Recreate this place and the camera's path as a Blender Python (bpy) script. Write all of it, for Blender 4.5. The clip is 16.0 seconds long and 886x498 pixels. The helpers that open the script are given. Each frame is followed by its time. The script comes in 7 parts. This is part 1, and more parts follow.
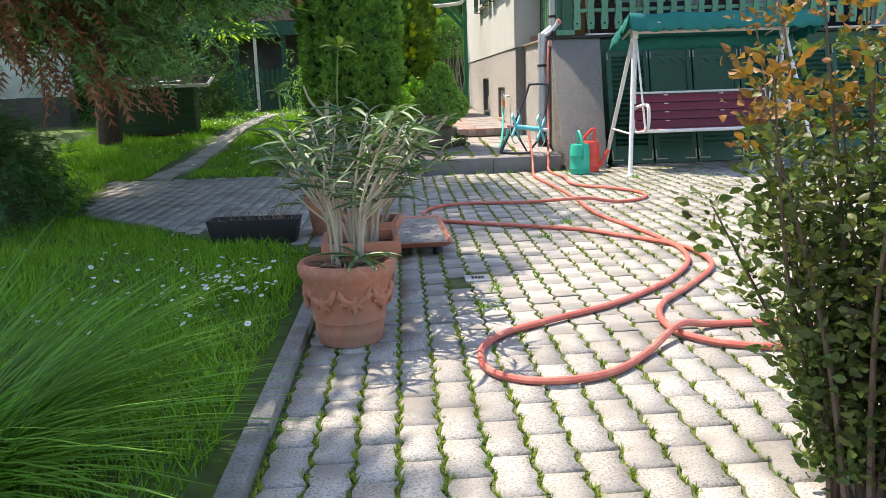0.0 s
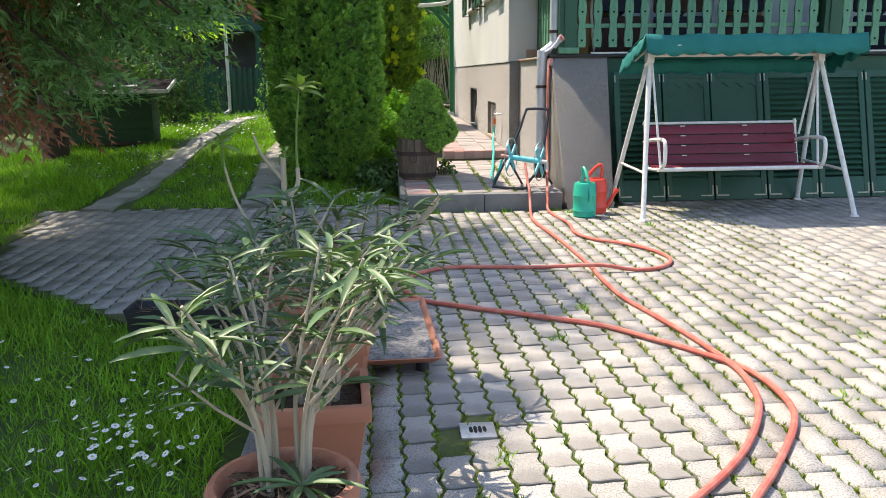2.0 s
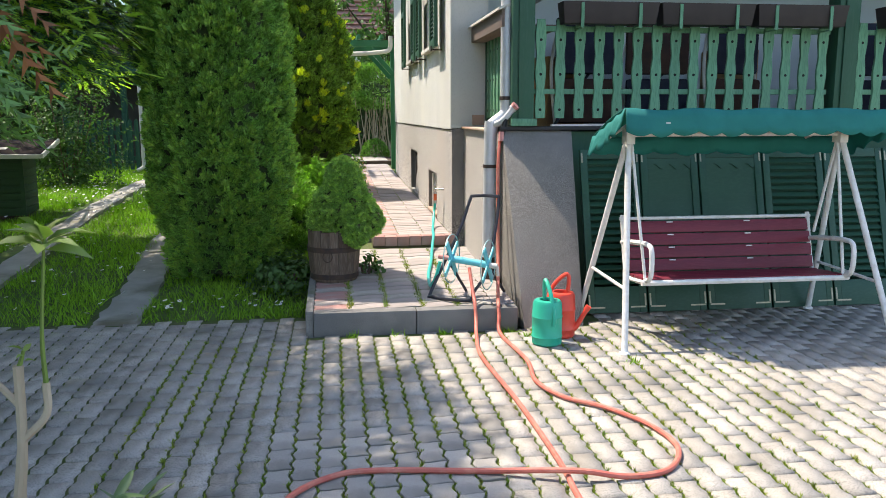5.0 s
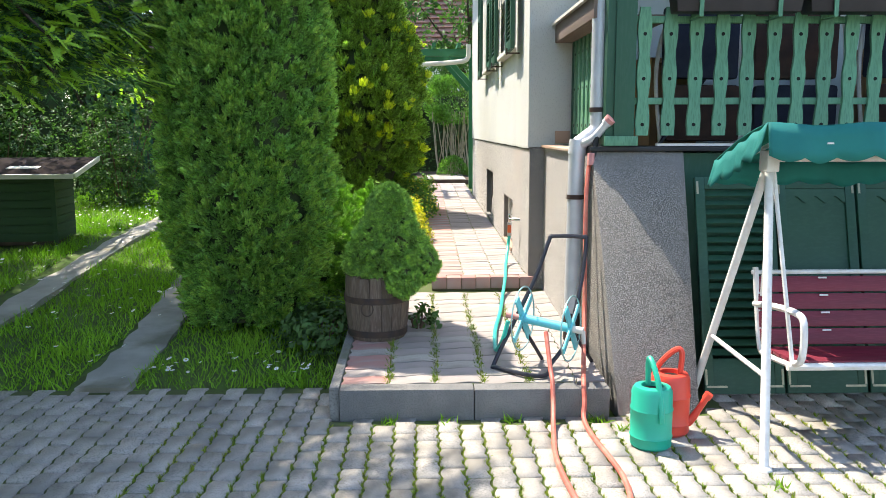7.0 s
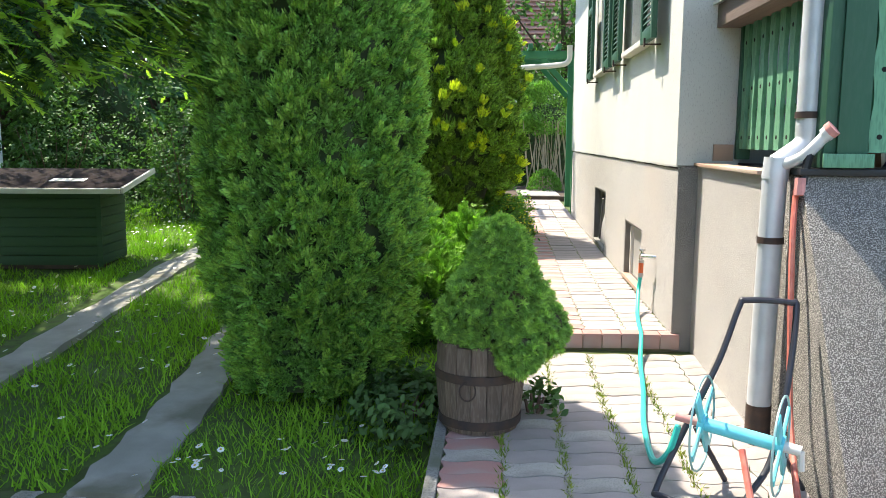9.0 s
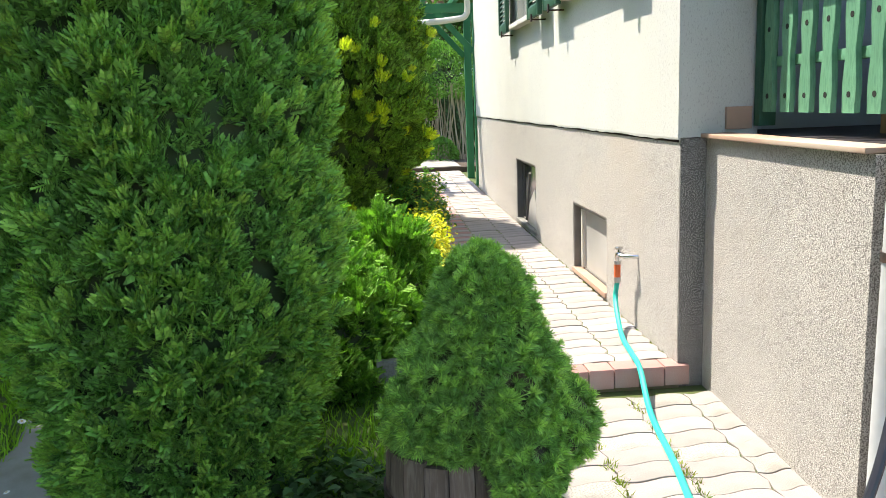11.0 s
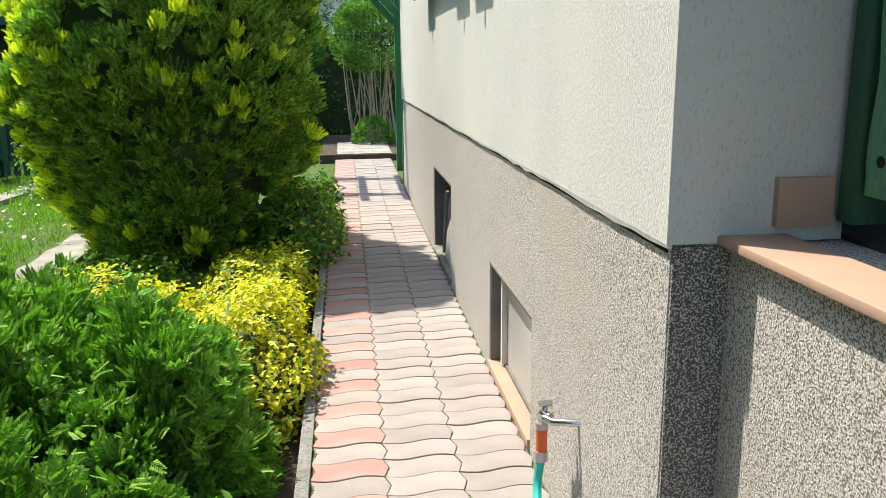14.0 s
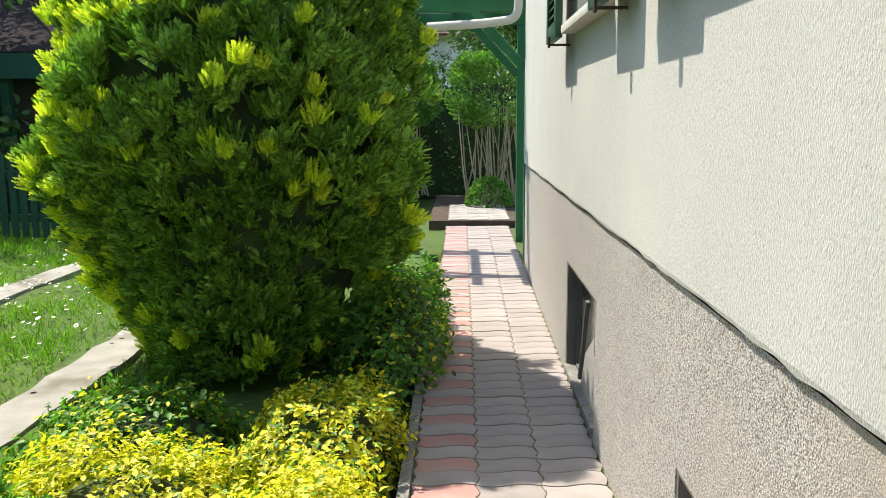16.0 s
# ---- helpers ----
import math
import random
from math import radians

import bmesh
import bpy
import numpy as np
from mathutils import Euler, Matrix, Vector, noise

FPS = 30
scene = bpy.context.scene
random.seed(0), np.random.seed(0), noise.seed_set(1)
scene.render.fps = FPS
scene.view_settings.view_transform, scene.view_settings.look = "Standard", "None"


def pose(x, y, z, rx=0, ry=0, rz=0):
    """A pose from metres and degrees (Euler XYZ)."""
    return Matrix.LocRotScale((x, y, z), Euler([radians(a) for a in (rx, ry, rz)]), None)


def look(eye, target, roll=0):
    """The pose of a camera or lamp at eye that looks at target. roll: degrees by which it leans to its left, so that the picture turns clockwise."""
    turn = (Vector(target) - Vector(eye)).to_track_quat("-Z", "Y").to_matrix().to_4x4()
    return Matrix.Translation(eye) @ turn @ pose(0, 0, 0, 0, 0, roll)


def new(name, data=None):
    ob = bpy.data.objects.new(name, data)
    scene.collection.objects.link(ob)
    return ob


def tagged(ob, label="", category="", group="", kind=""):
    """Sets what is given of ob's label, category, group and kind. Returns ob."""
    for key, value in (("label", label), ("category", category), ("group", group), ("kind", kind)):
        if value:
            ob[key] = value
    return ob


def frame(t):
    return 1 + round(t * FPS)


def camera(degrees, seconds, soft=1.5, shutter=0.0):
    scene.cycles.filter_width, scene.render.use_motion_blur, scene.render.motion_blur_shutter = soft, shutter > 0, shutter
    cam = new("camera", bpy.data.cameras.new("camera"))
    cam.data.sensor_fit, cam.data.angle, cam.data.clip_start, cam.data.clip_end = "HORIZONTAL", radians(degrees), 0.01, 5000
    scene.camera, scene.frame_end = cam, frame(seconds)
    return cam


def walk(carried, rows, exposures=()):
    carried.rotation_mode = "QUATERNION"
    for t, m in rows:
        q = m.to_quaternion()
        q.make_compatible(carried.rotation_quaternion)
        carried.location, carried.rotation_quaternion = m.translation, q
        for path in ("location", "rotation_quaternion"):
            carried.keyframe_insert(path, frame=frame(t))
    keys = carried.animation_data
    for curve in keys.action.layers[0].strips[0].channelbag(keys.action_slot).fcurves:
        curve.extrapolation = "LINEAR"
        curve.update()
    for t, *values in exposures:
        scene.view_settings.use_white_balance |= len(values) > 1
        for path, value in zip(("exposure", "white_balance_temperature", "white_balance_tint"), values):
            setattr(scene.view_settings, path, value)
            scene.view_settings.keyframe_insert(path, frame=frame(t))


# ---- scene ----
cam = camera(57.0, 16.0, soft=0.8)
PATH = [
    (0, (0.232, -0.069, 0.918), (0.32, 1.89, 0.523), -1.9),
    (0.5, (0.258, 0.337, 0.953), (0.282, 2.299, 0.562), -2.0),
    (1, (0.254, 0.582, 1.049), (0.231, 2.543, 0.653), -1.4),
    (1.5, (0.218, 0.847, 1.15), (0.231, 2.805, 0.738), -1.4),
    (2, (0.263, 1.09, 1.222), (0.401, 3.041, 0.803), -0.6),
    (2.5, (0.32, 1.322, 1.333), (0.485, 3.27, 0.911), -0.4),
    (3, (0.314, 1.607, 1.393), (0.549, 3.548, 0.971), -0.7),
    (3.5, (0.362, 1.85, 1.428), (0.647, 3.788, 1.025), -1.0),
    (4, (0.487, 2.199, 1.442), (0.799, 4.141, 1.079), -0.7),
    (4.2, (0.513, 2.323, 1.455), (0.823, 4.27, 1.12), -0.5),
    (6.3, (0.802, 3.752, 1.522), (0.94, 5.721, 1.203), -0.5),
    (6.5, (0.818, 3.843, 1.513), (0.939, 5.815, 1.205), -0.5),
    (7, (0.899, 4.264, 1.506), (0.947, 6.242, 1.215), -0.1),
    (7.5, (0.891, 4.624, 1.505), (0.873, 6.604, 1.22), 0.4),
    (8, (0.811, 4.973, 1.53), (0.753, 6.952, 1.25), 0.2),
    (8.5, (0.778, 5.363, 1.493), (0.668, 7.343, 1.227), 0.3),
    (8.7, (0.745, 5.502, 1.499), (0.605, 7.479, 1.234), 0.4),
    (10.8, (0.405, 7.058, 1.547), (0.459, 9.029, 1.208), -1.9),
    (11, (0.422, 7.193, 1.554), (0.567, 9.156, 1.2), -2.1),
    (11.5, (0.575, 7.555, 1.525), (0.83, 9.504, 1.155), -1.6),
    (12, (0.71, 7.865, 1.518), (0.993, 9.809, 1.144), -0.8),
    (12.5, (0.82, 8.224, 1.532), (1.132, 10.164, 1.159), -0.6),
    (13, (0.984, 8.618, 1.539), (1.294, 10.553, 1.143), -0.8),
    (13.5, (1.083, 8.862, 1.699), (1.343, 10.798, 1.268), -0.7),
    (14, (1.121, 9.218, 1.704), (1.348, 11.156, 1.263), -0.5),
    (14.5, (1.139, 9.538, 1.724), (1.326, 11.481, 1.289), 0.1),
    (15, (1.19, 9.909, 1.76), (1.231, 11.863, 1.337), 0.2),
    (15.5, (1.163, 10.267, 1.764), (1.138, 12.234, 1.399), 0.1),
    (16, (1.163, 10.601, 1.786), (1.116, 12.574, 1.462), -0.3),
]
STOPS = [(0, 1.46, 6900, 14), (4, 1.42, 6900, 14), (7, 1.80, 6700, 11), (8.5, 1.95, 6700, 10), (11, 1.86, 6650, 9), (12.5, 1.62, 6650, 9), (14.5, 1.40, 6600, 8), (16, 1.42, 6600, 9)]
walk(cam, [(t, look(eye, target, roll)) for t, eye, target, roll in PATH], STOPS)

# ---- light ----
SUN = Vector((-0.42, 0.37, 1.0)).normalized()          # the way to the sun
world = bpy.data.worlds.new("sky")
scene.world = world
world.use_nodes = True
wn = world.node_tree
sky = wn.nodes.new("ShaderNodeTexSky")
sky.sky_type, sky.sun_disc = "NISHITA", False
sky.sun_elevation = math.asin(SUN.z)
sky.sun_rotation = math.atan2(SUN.x, SUN.y)
back = wn.nodes["Background"]
back.inputs["Strength"].default_value = 0.15
wn.links.new(sky.outputs[0], back.inputs["Color"])
lamp = bpy.data.lights.new("sun", "SUN")
lamp.energy, lamp.angle, lamp.color = 3.1, radians(0.53), (1.0, 0.93, 0.81)
sun = new("sun", lamp)
sun.matrix_world = look(SUN * 40, (0, 0, 0))

# ---- materials ----


def rgb(c):
    return (c[0], c[1], c[2], 1.0)


def mat(name, a, b, scale=8.0, rough=0.7, bump=0.0, bscale=60.0, metal=0.0, vary=None, amount=0.25, fine=None, leaf=0.0, stretch=(1, 1, 1), spec=0.4, stain=None, stain_scale=1.3, stain_at=(0.5, 0.66)):
    """Two mixed colours at a large scale, a finer grain, stains, relief and a change from piece to piece."""
    m = bpy.data.materials.new(name)
    m.use_nodes = True
    n, li = m.node_tree.nodes, m.node_tree.links
    p = n["Principled BSDF"]
    p.inputs["Roughness"].default_value, p.inputs["Metallic"].default_value = rough, metal
    p.inputs["Specular IOR Level"].default_value = spec
    co = n.new("ShaderNodeTexCoord")
    mp = n.new("ShaderNodeMapping")
    mp.inputs["Scale"].default_value = stretch
    li.new(co.outputs["Object"], mp.inputs["Vector"])

    def tex(s, detail=4.0):
        t = n.new("ShaderNodeTexNoise")
        t.inputs["Scale"].default_value, t.inputs["Detail"].default_value = s, detail
        li.new(mp.outputs[0], t.inputs["Vector"])
        return t.outputs["Fac"]

    def ramp(src, lo, hi):
        r = n.new("ShaderNodeMapRange")
        r.inputs["From Min"].default_value, r.inputs["From Max"].default_value = lo, hi
        li.new(src, r.inputs["Value"])
        return r.outputs["Result"]

    def mix(fac, x, y, kind="MIX"):
        q = n.new("ShaderNodeMix")
        q.data_type, q.blend_type = "RGBA", kind
        for sock, val in ((q.inputs[0], fac), (q.inputs[6], x), (q.inputs[7], y)):
            if isinstance(val, bpy.types.NodeSocket):
                li.new(val, sock)
            elif isinstance(val, tuple):
                sock.default_value = rgb(val)
            else:
                sock.default_value = val
        return q.outputs[2]

    col = mix(ramp(tex(scale), 0.32, 0.68), a, b)
    if fine:
        tint, fscale, strength, *edge = fine
        edge = edge or (0.48, 0.62)
        g = n.new("ShaderNodeMath")
        g.operation = "MULTIPLY"
        g.inputs[1].default_value = strength
        li.new(ramp(tex(fscale, 3.0), *edge), g.inputs[0])
        col = mix(g.outputs[0], col, tint)
    if stain:
        col = mix(ramp(tex(stain_scale, 6.0), *stain_at), col, stain)
    if vary:
        if vary == "island":
            src = n.new("ShaderNodeNewGeometry").outputs["Random Per Island"]
        else:
            src = n.new("ShaderNodeObjectInfo").outputs["Random"]
        h = n.new("ShaderNodeHueSaturation")
        v = n.new("ShaderNodeMapRange")
        v.inputs["To Min"].default_value, v.inputs["To Max"].default_value = 1 - amount, 1 + amount
        li.new(src, v.inputs["Value"])
        li.new(v.outputs[0], h.inputs["Value"])
        li.new(col, h.inputs["Color"])
        col = h.outputs[0]
    li.new(col, p.inputs["Base Color"])
    if bump:
        b_ = n.new("ShaderNodeBump")
        b_.inputs["Strength"].default_value, b_.inputs["Distance"].default_value = min(1.0, bump), 0.004
        li.new(tex(bscale, 5.0), b_.inputs["Height"])
        li.new(b_.outputs[0], p.inputs["Normal"])
    if leaf:
        tr = n.new("ShaderNodeBsdfTranslucent")
        li.new(mix(0.5, col, (0.5, 0.75, 0.05), "OVERLAY"), tr.inputs["Color"])
        mx = n.new("ShaderNodeMixShader")
        mx.inputs[0].default_value = leaf
        li.new(p.outputs[0], mx.inputs[1])
        li.new(tr.outputs[0], mx.inputs[2])
        li.new(mx.outputs[0], n["Material Output"].inputs["Surface"])
    return m


GREY_A, GREY_B = (0.42, 0.39, 0.345), (0.32, 0.30, 0.27)
paver_one = mat("paver_concrete", GREY_A, GREY_B, 5, 0.9, 0.5, 160, vary="object", amount=0.14, fine=((0.12, 0.115, 0.105), 150, 0.6, 0.5, 0.6), stain=(0.22, 0.205, 0.18), stain_scale=2.6)
paver_all = mat("paver_concrete_far", GREY_A, GREY_B, 5, 0.9, 0.5, 160, vary="island", amount=0.14, fine=((0.12, 0.115, 0.105), 150, 0.6, 0.5, 0.6), stain=(0.22, 0.205, 0.18), stain_scale=2.6)
paver_buff = mat("paver_buff", (0.35, 0.305, 0.285), (0.285, 0.25, 0.235), 6, 0.9, 0.4, 160, vary="object", amount=0.10, fine=((0.24, 0.22, 0.2), 140, 0.3), stain=(0.27, 0.25, 0.22), stain_scale=2.0)
paver_pink = mat("paver_pink", (0.42, 0.215, 0.185), (0.36, 0.23, 0.21), 6, 0.9, 0.4, 160, vary="object", amount=0.14, fine=((0.3, 0.18, 0.15), 140, 0.3), stain=(0.36, 0.28, 0.25), stain_scale=3.0)
moss_bed = mat("mossy_joint_sand", (0.065, 0.090, 0.024), (0.095, 0.105, 0.045), 6, 1.0, 0.8, 90, fine=((0.07, 0.11, 0.02), 40, 0.7))
joint_sand = mat("joint_sand", (0.16, 0.135, 0.085), (0.12, 0.11, 0.065), 6, 1.0, 0.8, 90, fine=((0.13, 0.14, 0.04), 30, 0.7))
moss_tuft = mat("moss", (0.140, 0.240, 0.028), (0.270, 0.300, 0.042), 4, 1.0, vary="island", amount=0.35, leaf=0.2)
kerb_stone = mat("kerb_concrete", (0.27, 0.26, 0.245), (0.19, 0.185, 0.17), 9, 0.95, 0.7, 120, fine=((0.1, 0.1, 0.09), 90, 0.6), stain=(0.12, 0.13, 0.09), stain_scale=3)
step_stone = mat("step_concrete", (0.21, 0.205, 0.195), (0.15, 0.15, 0.145), 7, 0.92, 0.6, 140, fine=((0.07, 0.07, 0.07), 150, 0.6), stain=(0.1, 0.1, 0.09))
slab_stone = mat("slab_concrete", (0.34, 0.32, 0.28), (0.25, 0.24, 0.21), 5, 0.95, 0.6, 70, stain=(0.16, 0.15, 0.11), stain_scale=2.2)
wall_base = mat("spatter_plaster", (0.56, 0.525, 0.485), (0.51, 0.48, 0.445), 3, 0.95, 0.9, 210, fine=((0.12, 0.11, 0.098), 225, 0.90, 0.495, 0.56), stain=(0.42, 0.37, 0.32), stain_scale=0.9, stain_at=(0.56, 0.8))
wall_up = mat("light_plaster", (0.555, 0.55, 0.515), (0.505, 0.505, 0.475), 2.0, 0.95, 0.6, 240, fine=((0.36, 0.35, 0.33), 130, 0.5, 0.58, 0.64), stretch=(1, 1, 0.5), stain=(0.56, 0.55, 0.5), stain_scale=1.1)
granite = mat("washed_granite_render", (0.10, 0.092, 0.083), (0.075, 0.07, 0.063), 6, 0.85, 0.8, 230, fine=((0.47, 0.44, 0.40), 235, 0.92, 0.51, 0.57))
tile_sill = mat("clay_sill", (0.43, 0.275, 0.195), (0.37, 0.245, 0.18), 6, 0.75, 0.3, 60, stain=(0.45, 0.36, 0.28))
dark_floor = mat("dark_floor", (0.035, 0.03, 0.035), (0.06, 0.05, 0.05), 9, 0.6, 0.2)
paint_green = mat("green_paint", (0.016, 0.075, 0.042), (0.024, 0.095, 0.055), 4, 0.55, 0.25, 40, stretch=(1, 1, 0.2), fine=((0.04, 0.10, 0.065), 70, 0.4))
paint_slat = mat("green_paint_weathered", (0.105, 0.265, 0.155), (0.13, 0.31, 0.185), 5, 0.6, 0.3, 60, stretch=(4, 4, 0.6), vary="object", amount=0.1, fine=((0.05, 0.14, 0.085), 30, 0.45))
paint_shutter = mat("shutter_green", (0.013, 0.062, 0.036), (0.02, 0.08, 0.046), 6, 0.5, 0.2, 50, stretch=(0.4, 1, 1), fine=((0.03, 0.09, 0.055), 60, 0.4))
paint_pergola = mat("pergola_green", (0.02, 0.13, 0.055), (0.03, 0.17, 0.07), 4, 0.5, 0.2, 40, stretch=(1, 1, 0.2))
brass = mat("worn_brass", (0.42, 0.38, 0.26), (0.3, 0.28, 0.2), 30, 0.45, metal=0.6)
# near-black tone that paints the shade in openings
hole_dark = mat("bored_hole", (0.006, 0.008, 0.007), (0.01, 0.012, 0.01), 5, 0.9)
white_paint = mat("chipped_white_paint", (0.72, 0.71, 0.68), (0.62, 0.61, 0.58), 12, 0.45, 0.15, 80, fine=((0.40, 0.30, 0.22), 26, 0.16))
red_board = mat("wine_red_boards", (0.17, 0.012, 0.028), (0.12, 0.01, 0.022), 5, 0.5, 0.25, 40, stretch=(0.3, 4, 4), fine=((0.22, 0.03, 0.05), 60, 0.4))
canvas = mat("teal_canvas", (0.010, 0.17, 0.155), (0.014, 0.21, 0.19), 6, 0.75, 0.25, 300, leaf=0.22)
zinc = mat("zinc_pipe", (0.62, 0.63, 0.65), (0.52, 0.53, 0.55), 9, 0.5, 0.1, 40, metal=0.3)
black_steel = mat("black_steel", (0.018, 0.02, 0.03), (0.03, 0.03, 0.04), 12, 0.4)
blue_plastic = mat("turquoise_plastic", (0.10, 0.50, 0.58), (0.16, 0.56, 0.62), 10, 0.4)
wire = mat("turquoise_wire", (0.22, 0.42, 0.44), (0.3, 0.46, 0.46), 14, 0.4, metal=0.3)
hose_red = mat("red_hose", (0.47, 0.105, 0.075), (0.52, 0.15, 0.11), 4, 0.55, 0.2, 90, fine=((0.62, 0.28, 0.2), 20, 0.35))
hose_teal = mat("teal_hose", (0.02, 0.40, 0.34), (0.03, 0.46, 0.38), 6, 0.4)
can_teal = mat("green_can_plastic", (0.012, 0.36, 0.24), (0.018, 0.42, 0.28), 5, 0.38, 0.05, 30)
can_red = mat("red_can_plastic", (0.68, 0.06, 0.035), (0.72, 0.08, 0.05), 5, 0.38, 0.05, 30)
orange_plastic = mat("orange_fitting", (0.7, 0.14, 0.04), (0.6, 0.12, 0.04), 10, 0.4)
pink_cloth = mat("faded_tie", (0.62, 0.27, 0.24), (0.5, 0.22, 0.2), 30, 0.9)
chrome = mat("tap_metal", (0.6, 0.6, 0.58), (0.45, 0.45, 0.44), 20, 0.25, metal=1.0)
terracotta = mat("terracotta", (0.42, 0.165, 0.095), (0.36, 0.15, 0.09), 7, 0.8, 0.25, 90, fine=((0.5, 0.26, 0.17), 40, 0.35), stain=(0.33, 0.18, 0.12), stain_scale=4)
terra_light = mat("terracotta_plastic", (0.47, 0.19, 0.11), (0.42, 0.17, 0.10), 5, 0.6, 0.1, 60)
black_plastic = mat("black_plastic", (0.012, 0.012, 0.014), (0.02, 0.02, 0.022), 8, 0.5)
soil = mat("potting_soil", (0.035, 0.024, 0.016), (0.07, 0.045, 0.03), 30, 1.0, 1.0, 60, fine=((0.16, 0.10, 0.06), 70, 0.4))
grit = mat("pale_grit", (0.30, 0.29, 0.27), (0.2, 0.19, 0.18), 30, 1.0, 1.0, 80, fine=((0.08, 0.07, 0.06), 60, 0.5))
straw = mat("dry_straw", (0.30, 0.20, 0.12), (0.2, 0.12, 0.07), 8, 0.9, vary="island", amount=0.4)
barrel_wood = mat("weathered_oak", (0.15, 0.105, 0.075), (0.09, 0.062, 0.046), 7, 0.85, 0.5, 50, stretch=(3, 3, 0.3), vary="object", amount=0.2, fine=((0.23, 0.18, 0.14), 40, 0.4))
iron = mat("rusty_iron", (0.05, 0.04, 0.038), (0.09, 0.055, 0.04), 20, 0.7, 0.3, 60, metal=0.4)
bark = mat("bark", (0.09, 0.062, 0.045), (0.05, 0.037, 0.03), 6, 1.0, 1.2, 25, stretch=(1, 1, 0.25))
stem_pale = mat("pale_stem", (0.46, 0.39, 0.29), (0.32, 0.26, 0.18), 12, 0.85, 0.4, 50, stretch=(1, 1, 0.3))
twig = mat("twig", (0.10, 0.065, 0.045), (0.15, 0.10, 0.07), 12, 0.9)
lawn_ground = mat("lawn_soil", (0.06, 0.11, 0.018), (0.08, 0.13, 0.024), 1.5, 1.0, 0.8, 40, fine=((0.05, 0.045, 0.025), 14, 0.5))
bed_soil = mat("bed_soil", (0.055, 0.04, 0.028), (0.09, 0.065, 0.045), 6, 1.0, 1.0, 35)
grass_near = mat("grass_blades", (0.175, 0.345, 0.030), (0.240, 0.420, 0.042), 1.3, 0.85, spec=0.15, vary="island", amount=0.4, leaf=0.35)
grass_tall = mat("tall_grass_blades", (0.105, 0.250, 0.030), (0.150, 0.310, 0.042), 3, 0.5, vary="island", amount=0.4, leaf=0.45)
petal = mat("daisy_petals", (0.8, 0.8, 0.78), (0.75, 0.75, 0.74), 5, 0.7)
daisy_eye = mat("daisy_centre", (0.7, 0.45, 0.03), (0.6, 0.4, 0.03), 5, 0.8)
thuja_leaf = mat("thuja_sprays", (0.165, 0.345, 0.078), (0.245, 0.455, 0.095), 9, 0.6, vary="island", amount=0.55, leaf=0.30)
gold_leaf = mat("sunlit_cypress_tips", (0.70, 0.78, 0.06), (0.60, 0.74, 0.06), 4, 0.6, vary="island", amount=0.3, leaf=0.45)
cyp_leaf = mat("cypress_sprays", (0.165, 0.315, 0.048), (0.250, 0.420, 0.058), 4, 0.6, vary="island", amount=0.6, leaf=0.22)
juniper_leaf = mat("juniper_sprays", (0.115, 0.265, 0.034), (0.175, 0.350, 0.042), 6, 0.6, vary="island", amount=0.4, leaf=0.38)
yellow_leaf = mat("golden_leaves", (0.718, 0.635, 0.041), (0.552, 0.552, 0.041), 6, 0.5, vary="island", amount=0.4, leaf=0.4)
green_leaf = mat("broad_leaves", (0.084, 0.218, 0.034), (0.126, 0.286, 0.041), 5, 0.5, vary="island", amount=0.45, leaf=0.4)
spruce_leaf = mat("dwarf_spruce_needles", (0.195, 0.365, 0.085), (0.290, 0.475, 0.105), 22, 0.6, vary="island", amount=0.4, leaf=0.32)
seq_leaf = mat("drooping_needles", (0.129, 0.246, 0.086), (0.173, 0.316, 0.101), 3, 0.7, vary="island", amount=0.45, leaf=0.3)
seq_dead = mat("dead_needles", (0.32, 0.13, 0.07), (0.24, 0.11, 0.06), 3, 0.9, vary="island", amount=0.4, leaf=0.15)
fir_leaf = mat("fir_needles", (0.053, 0.126, 0.041), (0.073, 0.163, 0.044), 3, 0.6, vary="island", amount=0.4, leaf=0.3)
fir_new = mat("fir_new_shoots", (0.46, 0.68, 0.08), (0.38, 0.60, 0.08), 3, 0.6, vary="island", amount=0.25, leaf=0.4)
oleander_leaf = mat("oleander_leaves", (0.075, 0.135, 0.052), (0.115, 0.180, 0.070), 4, 0.45, vary="island", amount=0.35, leaf=0.15)
oleander_young = mat("oleander_young_leaves", (0.20, 0.28, 0.06), (0.17, 0.26, 0.06), 4, 0.5, vary="island", amount=0.25, leaf=0.3)
copper_leaf = mat("copper_shrub_leaves", (0.070, 0.125, 0.028), (0.130, 0.130, 0.034), 6, 0.5, vary="island", amount=0.5, leaf=0.3)
orange_leaf = mat("copper_young_leaves", (0.27, 0.105, 0.03), (0.25, 0.14, 0.03), 5, 0.5, vary="island", amount=0.35, leaf=0.35)
hedge_leaf = mat("hedge_leaves", (0.118, 0.252, 0.050), (0.168, 0.319, 0.059), 3, 0.5, vary="island", amount=0.4, leaf=0.38)
dark_leaf = mat("shade_tree_leaves", (0.058, 0.125, 0.038), (0.086, 0.163, 0.046), 1.5, 0.6, vary="island", amount=0.45, leaf=0.35)
far_white = mat("old_whitewash", (0.66, 0.66, 0.64), (0.55, 0.55, 0.53), 1.5, 0.95, 0.4, 30, stain=(0.36, 0.36, 0.34), stain_scale=0.8)
far_dark = mat("dark_plinth", (0.06, 0.055, 0.05), (0.09, 0.08, 0.07), 3, 0.95, 0.4, 30)
roof_felt = mat("roofing_felt", (0.016, 0.012, 0.012), (0.026, 0.019, 0.018), 6, 0.95, 0.5, 90, spec=0.08)
